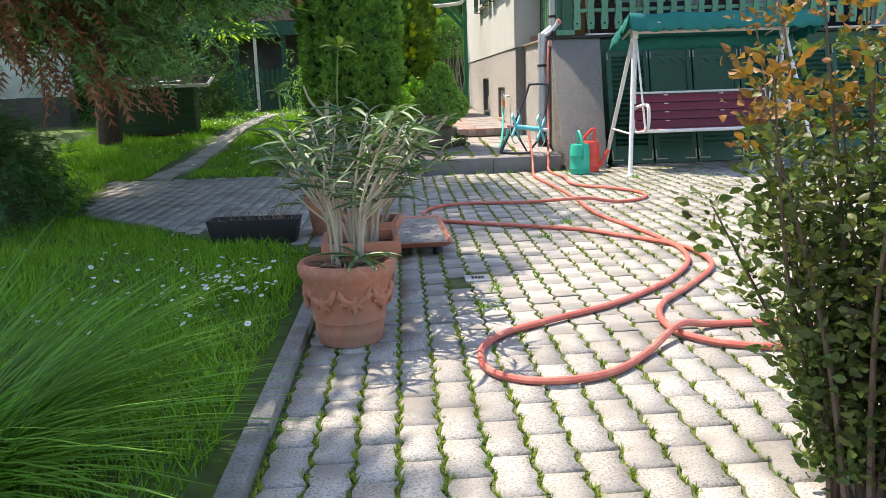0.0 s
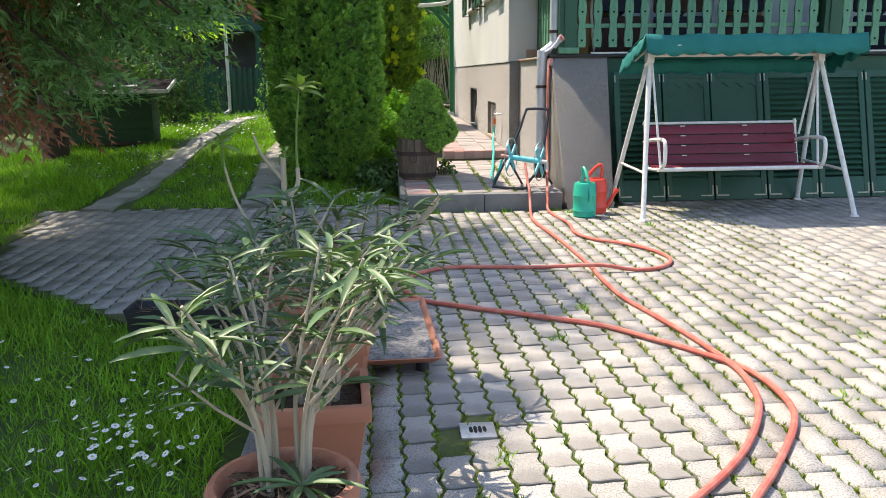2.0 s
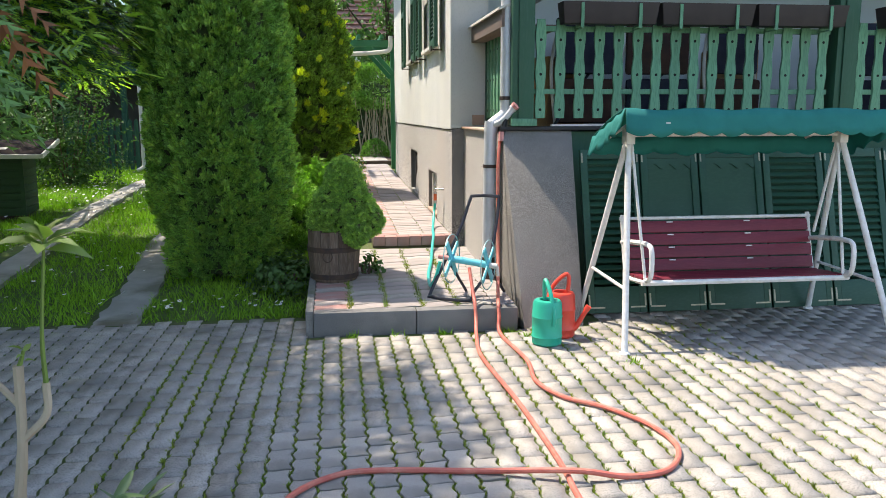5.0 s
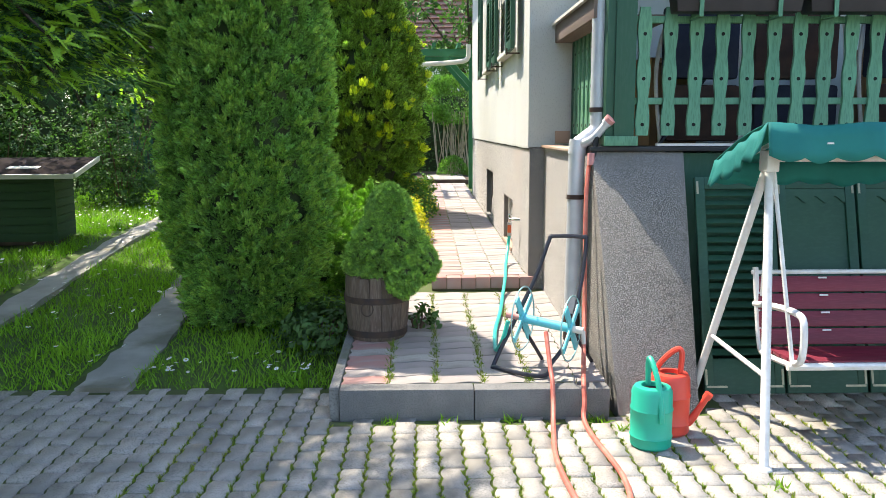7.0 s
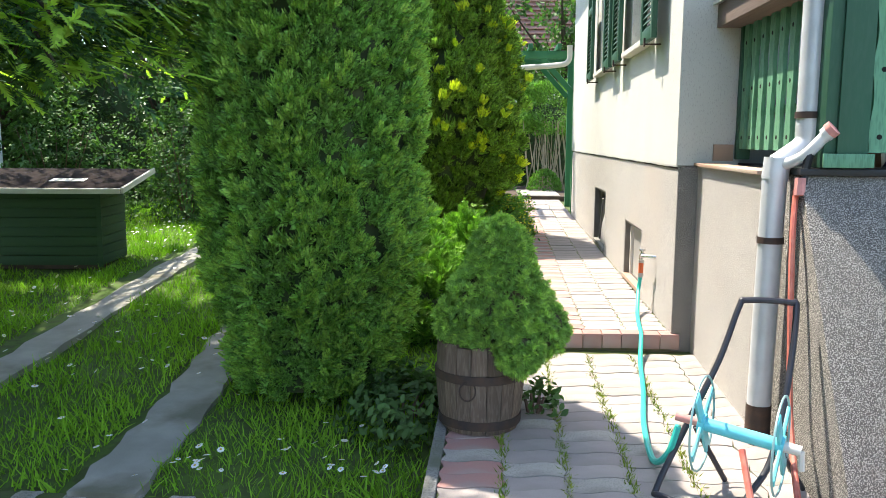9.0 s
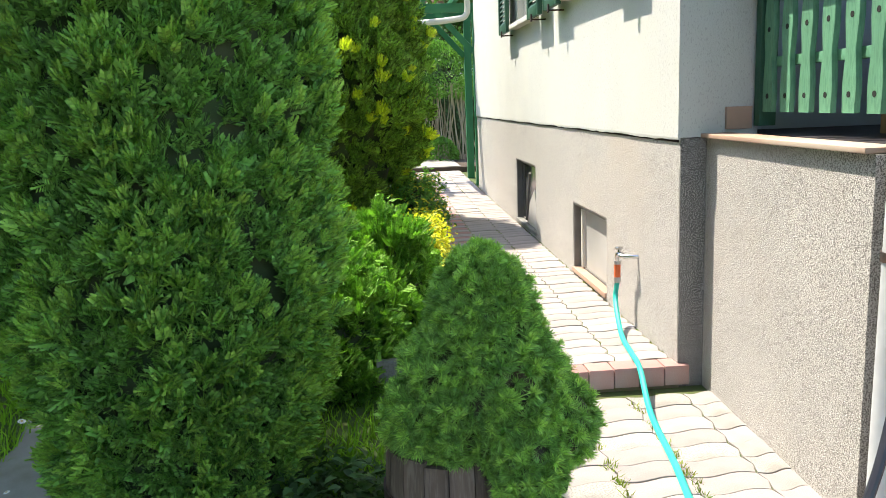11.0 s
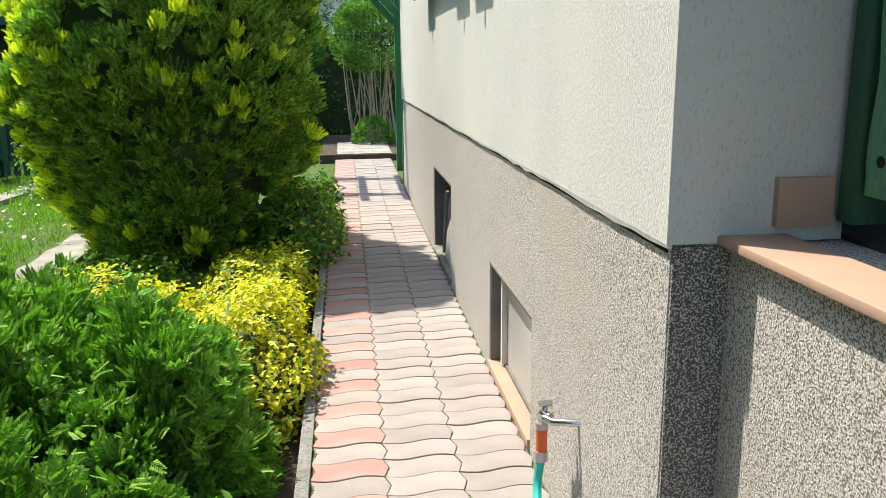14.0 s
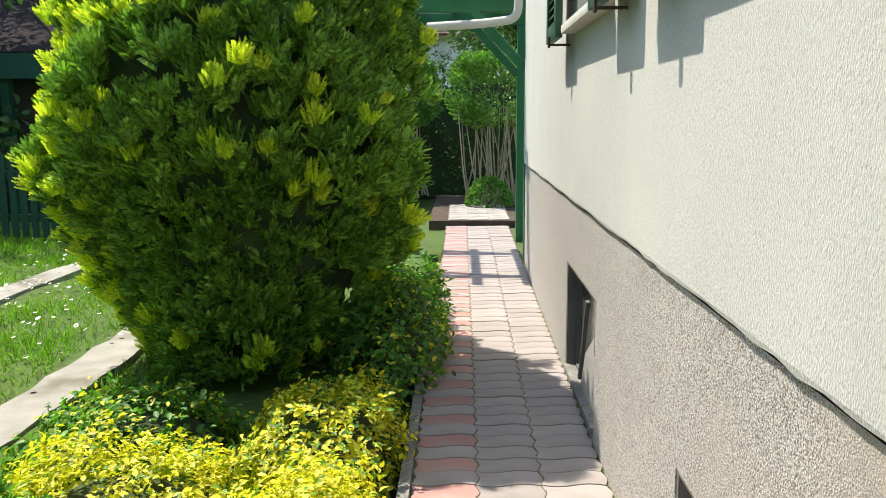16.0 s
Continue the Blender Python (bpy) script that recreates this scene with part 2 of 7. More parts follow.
kennel_green = mat("kennel_boards", (0.020, 0.050, 0.020), (0.030, 0.070, 0.026), 5, 0.8, 0.4, 40, stretch=(0.3, 0.3, 4))
roof_tile = mat("roof_tiles", (0.30, 0.17, 0.13), (0.24, 0.14, 0.11), 3, 0.9, 0.3, 30, vary="island", amount=0.25)
porch_wall = mat("pale_blue_plaster", (0.46, 0.52, 0.54), (0.42, 0.48, 0.50), 2, 0.9, 0.3, 60)
brown_box = mat("dark_brown_plastic", (0.028, 0.019, 0.02), (0.04, 0.028, 0.028), 8, 0.55)
cushion_blue = mat("navy_cushion", (0.018, 0.022, 0.04), (0.03, 0.035, 0.055), 12, 0.9, 0.4, 200)
cushion_brown = mat("brown_cushion", (0.075, 0.04, 0.03), (0.05, 0.03, 0.025), 12, 0.9, 0.4, 200)
carton = mat("cardboard", (0.34, 0.22, 0.12), (0.3, 0.19, 0.1), 8, 0.9)
wood_brown = mat("brown_fascia", (0.20, 0.145, 0.12), (0.15, 0.11, 0.09), 5, 0.8, 0.4, 40, stretch=(3, 0.3, 3))
pale_trim = mat("pale_trim", (0.62, 0.60, 0.55), (0.55, 0.53, 0.48), 8, 0.7)
drain_metal = mat("drain_steel", (0.5, 0.5, 0.5), (0.38, 0.38, 0.38), 20, 0.45, metal=0.8)
glass = bpy.data.materials.new("dusty_glass")
glass.use_nodes = True
gp = glass.node_tree.nodes["Principled BSDF"]
gp.inputs["Base Color"].default_value, gp.inputs["Roughness"].default_value = (0.10, 0.10, 0.10, 1), 0.12
gp.inputs["Specular IOR Level"].default_value = 0.8
pane_paper = mat("dusty_white_pane", (0.44, 0.42, 0.40), (0.38, 0.37, 0.35), 3, 0.35, 0.05, 20, stain=(0.32, 0.31, 0.29))
window_frame_mat = mat("grey_window_frame", (0.12, 0.11, 0.10), (0.17, 0.155, 0.14), 8, 0.7, 0.3, 60)

# ---- mesh helpers ----
rng = np.random.default_rng(7)


class Shape:
    """Collects vertices and faces of one mesh."""

    def __init__(self):
        self.v, self.f = [], []

    def add(self, v, f, m=None):
        k = len(self.v)
        self.v += [tuple(m @ Vector(p)) for p in v] if m is not None else [tuple(p) for p in v]
        self.f += [tuple(i + k for i in q) for q in f]
        return self

    def box(self, x0, x1, y0, y1, z0, z1, m=None):
        v = [(x, y, z) for z in (z0, z1) for y in (y0, y1) for x in (x0, x1)]
        return self.add(v, [(0, 2, 3, 1), (4, 5, 7, 6), (0, 1, 5, 4), (2, 6, 7, 3), (0, 4, 6, 2), (1, 3, 7, 5)], m)

    def prism(self, outline, z0, z1, m=None):
        n = len(outline)
        v = [(x, y, z0) for x, y in outline] + [(x, y, z1) for x, y in outline]
        f = [tuple(range(n))[::-1], tuple(range(n, 2 * n))] + [(i, (i + 1) % n, n + (i + 1) % n, n + i) for i in range(n)]
        return self.add(v, f, m)

    def lathe(self, profile, n=28, m=None, closed=True):
        v, f = [], []
        for r, z in profile:
            v += [(r * math.cos(2 * math.pi * i / n), r * math.sin(2 * math.pi * i / n), z) for i in range(n)]
        for k in range(len(profile) - 1):
            f += [(k * n + i, k * n + (i + 1) % n, (k + 1) * n + (i + 1) % n, (k + 1) * n + i) for i in range(n)]
        if closed:
            f += [tuple(range(n))[::-1], tuple(range((len(profile) - 1) * n, len(profile) * n))]
        return self.add(v, f, m)

    def tube(self, pts, r, n=8, m=None, loop=False):
        pts = [Vector(p) for p in pts]
        rs = r if isinstance(r, (list, tuple)) else [r] * len(pts)
        v, f, k = [], [], len(pts)
        side = None
        for i, p in enumerate(pts):
            d = (pts[(i + 1) % k] - pts[i - 1]) if loop else (pts[min(i + 1, k - 1)] - pts[max(i - 1, 0)])
            d.normalize()
            if side is None:
                side = d.orthogonal().normalized()
            side = (side - d * side.dot(d))
            side = side.normalized() if side.length > 1e-5 else d.orthogonal().normalized()
            up = d.cross(side)
            v += [tuple(p + rs[i] * (side * math.cos(2 * math.pi * j / n) + up * math.sin(2 * math.pi * j / n))) for j in range(n)]
        for i in range(k if loop else k - 1):
            a, b = i * n, ((i + 1) % k) * n
            f += [(a + j, a + (j + 1) % n, b + (j + 1) % n, b + j) for j in range(n)]
        if not loop:
            f += [tuple(range(n))[::-1], tuple(range((k - 1) * n, k * n))]
        return self.add(v, f, m)


def smooth_path(pts, steps=6):
    """A Catmull-Rom line through the points."""
    p = [Vector(q) for q in pts]
    p = [2 * p[0] - p[1]] + p + [2 * p[-1] - p[-2]]
    out = []
    for i in range(1, len(p) - 2):
        for s in range(steps):
            t = s / steps
            out.append(0.5 * (2 * p[i] + (p[i + 1] - p[i - 1]) * t + (2 * p[i - 1] - 5 * p[i] + 4 * p[i + 1] - p[i + 2]) * t * t + (3 * p[i] - p[i - 1] - 3 * p[i + 1] + p[i + 2]) * t ** 3))
    return out + [p[-2]]


def part(name, shape, material, parent=None, label="", bevel=0.0, at=None, smooth=40):
    """One mesh object, under a thing, under a part or on its own."""
    me = bpy.data.meshes.new(name)
    me.from_pydata(shape.v, [], shape.f)
    if bevel:
        bm = bmesh.new()
        bm.from_mesh(me)
        edges = [e for e in bm.edges if len(e.link_faces) == 2 and e.calc_face_angle(0) > 0.6]
        bmesh.ops.bevel(bm, geom=edges, offset=bevel, segments=2, affect="EDGES", profile=0.6, clamp_overlap=True)
        bm.to_mesh(me)
        bm.free()
    if smooth:
        me.polygons.foreach_set("use_smooth", [True] * len(me.polygons))
        me.set_sharp_from_angle(angle=radians(smooth))
    me.materials.append(material)
    ob = new(name, me)
    if at is not None:
        ob.matrix_world = at
    ob.parent = parent
    if label:
        ob["label"] = label
    return ob


def thing(name, x, y, z, label, category, group="", kind="", rz=0.0):
    ob = new(name)
    ob.empty_display_size = 0.1
    ob.matrix_basis = pose(x, y, z, 0, 0, rz)
    return tagged(ob, label, category, group, kind)


def cloud(name, template, frames, places, material, parent=None, smooth=False):
    """Many copies of a small template joined into one mesh. frames: (n,3,3), places: (n,3)."""
    tv, tf = np.array(template[0], float), template[1]
    n, k = len(places), len(tv)
    v = np.einsum("nij,kj->nki", frames, tv) + np.asarray(places)[:, None, :]
    me = bpy.data.meshes.new(name)
    sizes = np.array([len(f) for f in tf])
    flat = np.concatenate([np.array(f) for f in tf])
    me.vertices.add(n * k)
    me.vertices.foreach_set("co", v.reshape(-1))
    loops = (flat[None, :] + (np.arange(n) * k)[:, None]).reshape(-1)
    me.loops.add(len(loops))
    me.loops.foreach_set("vertex_index", loops.astype(np.int32))
    totals = np.tile(sizes, n)
    starts = np.concatenate([[0], np.cumsum(totals)[:-1]])
    me.polygons.add(len(totals))
    me.polygons.foreach_set("loop_start", starts.astype(np.int32))
    me.polygons.foreach_set("loop_total", totals.astype(np.int32))
    me.update(calc_edges=True)
    if smooth:
        me.polygons.foreach_set("use_smooth", [True] * len(me.polygons))
    me.materials.append(material)
    ob = new(name, me)
    ob.parent = parent
    return ob


def unit(a):
    return a / np.maximum(np.linalg.norm(a, axis=-1, keepdims=True), 1e-9)


def frames_to(dirs, size, jitter=0.35, flat=None):
    """Frames whose y axis goes along dirs (with some scatter), turned at random about it; flat: a preferred z axis."""
    n = len(dirs)
    y = unit(np.asarray(dirs, float) + rng.normal(0, jitter, (n, 3)))
    r = rng.normal(0, 1, (n, 3)) if flat is None else np.tile(flat, (n, 1)) + rng.normal(0, 0.3, (n, 3))
    x = unit(np.cross(y, r))
    z = np.cross(x, y)
    s = np.asarray(size, float).reshape(-1, 1, 1) if np.ndim(size) else size
    return np.stack([x, y, z], axis=2) * s


def frames_facing(normals, grow, size, jitter=0.35):
    """Frames that face along normals and grow along grow as far as that allows."""
    n = len(normals)
    z = unit(np.asarray(normals, float) + rng.normal(0, jitter, (n, 3)))
    y = np.asarray(grow, float) + rng.normal(0, 0.45, (n, 3))
    y = unit(y - z * (y * z).sum(1, keepdims=True))
    s = np.asarray(size, float).reshape(-1, 1, 1) if np.ndim(size) else size
    return np.stack([np.cross(y, z), y, z], axis=2) * s


# small templates: the y axis is the way they grow
def star(n=11, thin=0.07):
    v, f = [], []
    for i in range(n):
        a, e = i * 2.399, 0.25 + 1.1 * ((i * 0.618) % 1)
        d = Vector((math.cos(a) * math.sin(e), math.cos(e), math.sin(a) * math.sin(e)))
        s = d.orthogonal().normalized() * thin
        k = len(v)
        v += [tuple(-s), tuple(s), tuple(d)]
        f += [(k, k + 1, k + 2)]
    return v, f


def oval(wide=0.28, fold=0.12, bend=0.15):
    v = [(0, 0, 0), (wide, 0.35, fold), (wide * 0.8, 0.7, fold - bend * 0.4), (0, 1, -bend), (-wide * 0.8, 0.7, fold - bend * 0.4), (-wide, 0.35, fold), (0, 0.5, 0)]
    return v, [(0, 1, 6), (1, 2, 6), (2, 3, 6), (3, 4, 6), (4, 5, 6), (5, 0, 6)]


def lance(wide=0.085, bend=0.25):
    v, f = [], []
    for y, w in ((0, 0.25), (0.3, 0.9), (0.6, 1.0), (0.85, 0.6), (1, 0.02)):
        z = -bend * y * y
        v += [(-wide * w, y, z + 0.05 * w), (0, y, z), (wide * w, y, z + 0.05 * w)]
    for i in range(4):
        f += [(3 * i, 3 * i + 1, 3 * i + 4, 3 * i + 3), (3 * i + 1, 3 * i + 2, 3 * i + 5, 3 * i + 4)]
    return v, f


def feather(n=10, wide=0.32, droop=0.25, thin=0.02):
    v, f = [(-0.012, 0, 0), (0.012, 0, 0), (0, 1, -droop)], [(0, 1, 2)]
    for i in range(n):
        y = 0.06 + 0.9 * i / n
        w = wide * (1 - 0.6 * y)
        for s in (-1, 1):
            k = len(v)
            z = -droop * y * y
            v += [(0, y - thin, z), (0, y + thin, z), (s * w, y + 0.16, z - 0.03)]
            f += [(k, k + 1, k + 2)]
    return v, f


def blade(segs=2, wide=0.06, bend=0.35):
    v, f = [], []
    for i in range(segs):
        t = i / segs
        w = wide * (1 - 0.7 * t)
        v += [(-w, t, -bend * t * t), (w, t, -bend * t * t)]
    v += [(0, 1, -bend)]
    for i in range(segs - 1):
        f += [(2 * i, 2 * i + 1, 2 * i + 3, 2 * i + 2)]
    f += [(2 * segs - 2, 2 * segs - 1, 2 * segs)]
    return v, f


NEEDLES, OVAL, LANCE = star(13, 0.085), oval(), lance(0.065, 0.3)


def lumpy(dirs, seed, amount):
    """A smooth unevenness over directions."""
    out = np.zeros(len(dirs))
    for k in range(5):
        w = np.random.default_rng(seed + k).normal(0, 1.6 + 1.3 * k, 3)
        out += np.sin(dirs @ w + k) / (1 + 0.5 * k)
    return 1 + amount * out / 2.2


def ball(n):
    return unit(rng.normal(0, 1, (n, 3)))

# ---- ground ----


def lawn_z(y):
    return 0.0 if y < 8.9 else (0.075 * (y - 8.9) if y < 13 else 0.3075 + 0.02 * min(y - 13, 4))


def path_z(y):
    return 0.335 + 0.0105 * (y - 10.66)


def in_court(x, y):
    if y > 8.93 or y < -9:
        return False
    if x > -0.24:
        return x < 9
    return y > 4.62 + 0.9 * (-0.4 - x) and x > -2.42 - 0.23 * (y - 6.5)


def grid_lines(lo, hi, step, far):
    k = int(round((hi - lo) / step))
    return [-f for f in far[::-1]] + [lo + (hi - lo) * i / k for i in range(k + 1)] + list(far)


gx = grid_lines(-8, 9, 0.17, (14, 30, 80, 400, 2000))
gy = grid_lines(-6, 26, 0.2, (40, 80, 400, 2000))
gs = Shape()
for yy in gy:
    for xx in gx:
        low = in_court(xx, yy) or (xx > 0.42 and 8.2 < yy < 11.2) or (0.97 < xx < 30 and yy > 10.5 and yy < 19)
        bumps = 0.012 * math.sin(3.1 * xx + 1.7 * yy) + 0.01 * math.sin(5.3 * yy - 2 * xx)
        gs.v.append((xx, yy, -0.05 if low else lawn_z(yy) + bumps - 0.012))
W_ = len(gx)
gs.f = [(j * W_ + i, j * W_ + i + 1, (j + 1) * W_ + i + 1, (j + 1) * W_ + i) for j in range(len(gy) - 1) for i in range(W_ - 1)]
ground = part("ground", gs, lawn_ground, smooth=80)
tagged(ground, "green lawn earth with moss and bare soil", "lawn", kind="structure")

# ---- house ----
X0, X1 = 1.735, 1.852        # the house wall and the set-back porch wall
YC, YF, YH = 10.69, 9.2, 18.0  # house corner, porch front, far end of the house
LEDGE = 1.36


def structure(name, shape, material, label, category, bevel=0.0, smooth=40):
    return tagged(part(name, shape, material, bevel=bevel, smooth=smooth), label, category, kind="structure")


w1 = (11.85, 12.68, 0.37, 0.85)
w2 = (14.02, 14.98, 0.40, 1.0)
s = Shape()
ys = [YC, w1[0], w1[1], w2[0], w2[1], YH]
for a, b in zip(ys[:-1], ys[1:]):
    hole = {w1[0]: w1, w2[0]: w2}.get(a)
    if hole:
        s.box(X0, X0 + 0.32, a, b, -0.05, hole[2]).box(X0, X0 + 0.32, a, b, hole[3], LEDGE)
    else:
        s.box(X0, X0 + 0.32, a, b, -0.05, LEDGE)
structure("wall_base_west", s, wall_base, "grey-beige spatter plaster plinth wall of the house", "wall")
s = Shape()
win = [(11.62, 12.58, 2.22, 3.5), (13.76, 14.68, 2.22, 3.5)]
ys = [YC - 0.012, win[0][0], win[0][1], win[1][0], win[1][1], YH]
for a, b in zip(ys[:-1], ys[1:]):
    hole = {win[0][0]: win[0], win[1][0]: win[1]}.get(a)
    if hole:
        s.box(X0 - 0.013, X0 + 0.3, a, b, LEDGE + 0.004, hole[2]).box(X0 - 0.013, X0 + 0.3, a, b, hole[3], 4.6)
    else:
        s.box(X0 - 0.013, X0 + 0.3, a, b, LEDGE + 0.004, 4.6)
structure("wall_west", s, wall_up, "pale plaster house wall with a ragged lower edge", "wall")
# ragged drip edge under the pale plaster
s, n_e = Shape(), 70
for i in range(n_e):
    a, b = YC - 0.012 + (YH - YC) * i / n_e, YC - 0.012 + (YH - YC) * (i + 1) / n_e
    h0, h1 = (0.003 + 0.010 * abs(math.sin(i * 1.7) * math.sin(i * 0.37)) for i in (i, i + 1))
    s.add([(X0 - 0.013, a, LEDGE + 0.004), (X0 - 0.013, b, LEDGE + 0.004), (X0 - 0.011, b, LEDGE - h1), (X0 - 0.011, a, LEDGE - h0), (X0 - 0.002, a, LEDGE + 0.004), (X0 - 0.002, b, LEDGE + 0.004), (X0 - 0.002, b, LEDGE - h1), (X0 - 0.002, a, LEDGE - h0)], [(0, 1, 2, 3)[::-1], (3, 2, 6, 7)[::-1], (4, 7, 6, 5)[::-1], (0, 3, 7, 4)[::-1], (1, 5, 6, 2)[::-1]])
structure("trim_plaster_edge", s, wall_up, "ragged lower edge of the pale plaster", "trim")
# thin black strip just below the pale plaster
structure("trim_damp_course", Shape().box(X0 - 0.0015, X0 + 0.01, YC + 0.01, YH, LEDGE - 0.017, LEDGE + 0.001), roof_felt, "thin black strip under the plaster edge", "trim")
structure("wall_return", Shape().box(X0 + 0.32, 2.3, YC + 0.001, YC + 0.3, -0.05, LEDGE).box(X0 + 0.301, 2.08, YC - 0.006, YC + 0.3, LEDGE + 0.004, 4.6), wall_up, "shaded plaster return beside the porch", "wall")
structure("trim_granite_return", Shape().box(X0 + 0.002, X1 + 0.02, YC - 0.010, YC - 0.0005, 0.22, LEDGE - 0.002), granite, "dark washed-granite facing on the plinth return", "trim")
structure("wall_porch_west", Shape().box(X1, X1 + 0.25, YF + 0.25, YC, -0.05, LEDGE), wall_base, "spatter plaster parapet of the porch", "wall")
structure("wall_porch_front", Shape().box(1.93, 9.0, YF + 0.02, YF + 0.24, -0.05, 1.36), paint_green, "dark green wall under the porch", "wall")
structure("trim_porch_sill", Shape().box(X1 - 0.03, X1 + 0.11, YF + 0.26, YC - 0.01, LEDGE + 0.002, LEDGE + 0.02), tile_sill, "terracotta sill on the porch parapet", "sill", bevel=0.004)
structure("trim_sill_upstand", Shape().box(1.93, 2.045, YC - 0.03, YC - 0.008, LEDGE + 0.034, LEDGE + 0.13), tile_sill, "terracotta skirting tile on the return wall", "tile", bevel=0.003)
structure("floor_porch", Shape().box(2.09, 9.0, YF + 0.25, 11.6, 1.2, 1.37), dark_floor, "dark porch floor", "floor")
structure("trim_porch_edge", Shape().box(1.9, 9.0, YF - 0.05, YF + 0.24, 1.372, 1.40), black_plastic, "black rubber edging on the porch front", "trim", bevel=0.004)
structure("trim_porch_edge_white", Shape().box(2.3, 9.0, YF - 0.055, YF - 0.01, 1.403, 1.418), pale_trim, "white strip on the porch edge", "trim")
structure("wall_porch_back", Shape().box(2.08, 9.2, 11.0, 11.2, 1.372, 4.2), porch_wall, "pale blue plaster wall at the back of the porch", "wall")
structure("wall_porch_east", Shape().box(9.0, 9.25, 8.9, 11.2, -0.05, 4.2), porch_wall, "pale plaster wall closing the porch", "wall")
# unseen slab added to shade the porch; front edge set by the ground shadow
structure("ceiling_porch", Shape().box(1.75, 9.3, 8.60, 11.2, 3.55, 3.7), wood_brown, "boarded porch ceiling out of view, added for its shade", "ceiling")
structure("wall_house_end", Shape().box(X0 + 0.31, 9.2, YH - 0.3, YH, -0.05, 4.6), wall_up, "plaster end wall of the house", "wall")
structure("roof_house", Shape().prism([(1.2, 4.55), (5.4, 7.2), (9.7, 4.55), (9.7, 4.4), (1.2, 4.4)], 10.5, 18.6, Matrix(((1, 0, 0, 0), (0, 0, 1, 0), (0, 1, 0, 0), (0, 0, 0, 1)))), roof_tile, "tiled house roof", "roof")
structure("wall_house_east", Shape().box(9.0, 9.2, 11.2, 17.7, -0.05, 4.4), wall_up, "plaster house wall", "wall")


def basement_window(w, open_casement):
    y0, y1, z0, z1 = w
    t = tagged(new("window_1" if not open_casement else "window_2"), "small basement window with a dusty pane" if not open_casement else "small basement window with a tilted loose pane", "window", kind="structure")
    t.matrix_basis = pose(X0, y0, z0)
    L, H = y1 - y0, z1 - z0
    x = 0.05
    fr = Shape().box(x, x + 0.05, 0, 0.045, 0, H).box(x, x + 0.05, L - 0.045, L, 0, H).box(x, x + 0.05, 0.045, L - 0.045, H - 0.045, H).box(x, x + 0.05, 0.045, L - 0.045, 0, 0.04)
    part("window_frame", fr, window_frame_mat, t, bevel=0.003)
    part("reveal", Shape().box(0.004, 0.3, L - 0.018, L - 0.002, 0.002, H - 0.002).box(0.004, 0.3, 0.002, 0.014, 0.002, H - 0.002).box(0.004, 0.3, 0.014, L - 0.018, H - 0.014, H - 0.002), window_frame_mat, t, "dark window reveal")
    part("window_sill", Shape().box(-0.012, 0.05, 0.0, L, -0.004, 0.028), tile_sill if not open_casement else kerb_stone, t, bevel=0.004)
    if open_casement:
        part("pane", Shape().box(0.075, 0.082, 0.05, L - 0.05, 0.04, H - 0.05), glass, t)
        part("loose_pane", Shape().prism([(0.0, 0.0), (0.52, 0.0), (0.40, 0.20), (0.16, 0.34), (0.0, 0.02)], 0, 0.008, Matrix.Translation((0.03, 0.06, 0.03)) @ Matrix(((0, 0, 1, 0), (1, 0, 0, 0), (0, 1, 0, 0), (0, 0, 0, 1)))), pane_paper, t, "dusty triangular sheet leaning in the window")
        part("strut", Shape().tube([(0.03, 0.62, 0.05), (0.03, 0.42, 0.5)], 0.012, 6), window_frame_mat, t)
    else:
        part("pane", Shape().box(0.06, 0.068, 0.05, L - 0.05, 0.04, H - 0.05), pane_paper, t, "dusty white pane")
        part("glazing_bar", Shape().box(0.035, 0.059, L - 0.11, L - 0.085, 0.04, H - 0.045), pale_trim, t)
    # near-black sheet paints the unlit cellar behind the pane
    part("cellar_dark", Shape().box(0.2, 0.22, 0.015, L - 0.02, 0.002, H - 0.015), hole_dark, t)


basement_window(w1, False)
basement_window(w2, True)


def louvre(shape, x0, x1, z0, z1, n, depth, m=None):
    """Slats between two stiles."""
    for i in range(n):
        z = z0 + (z1 - z0) * (i + 0.5) / n
        h = (z1 - z0) / n
        shape.add([(x0, 0.002, z - h * 0.55), (x1, 0.002, z - h * 0.55), (x1, depth, z + h * 0.45), (x0, depth, z + h * 0.45), (x0, 0.008, z - h * 0.6), (x1, 0.008, z - h * 0.6), (x1, depth + 0.006, z + h * 0.4), (x0, depth + 0.006, z + h * 0.4)],
                  [(0, 1, 2, 3), (7, 6, 5, 4), (0, 4, 5, 1), (3, 2, 6, 7), (0, 3, 7, 4), (1, 5, 6, 2)], m)
    return shape


SIDE = Matrix(((0, 1, 0, 0), (1, 0, 0, 0), (0, 0, 1, 0), (0, 0, 0, 1)))  # x and y change places


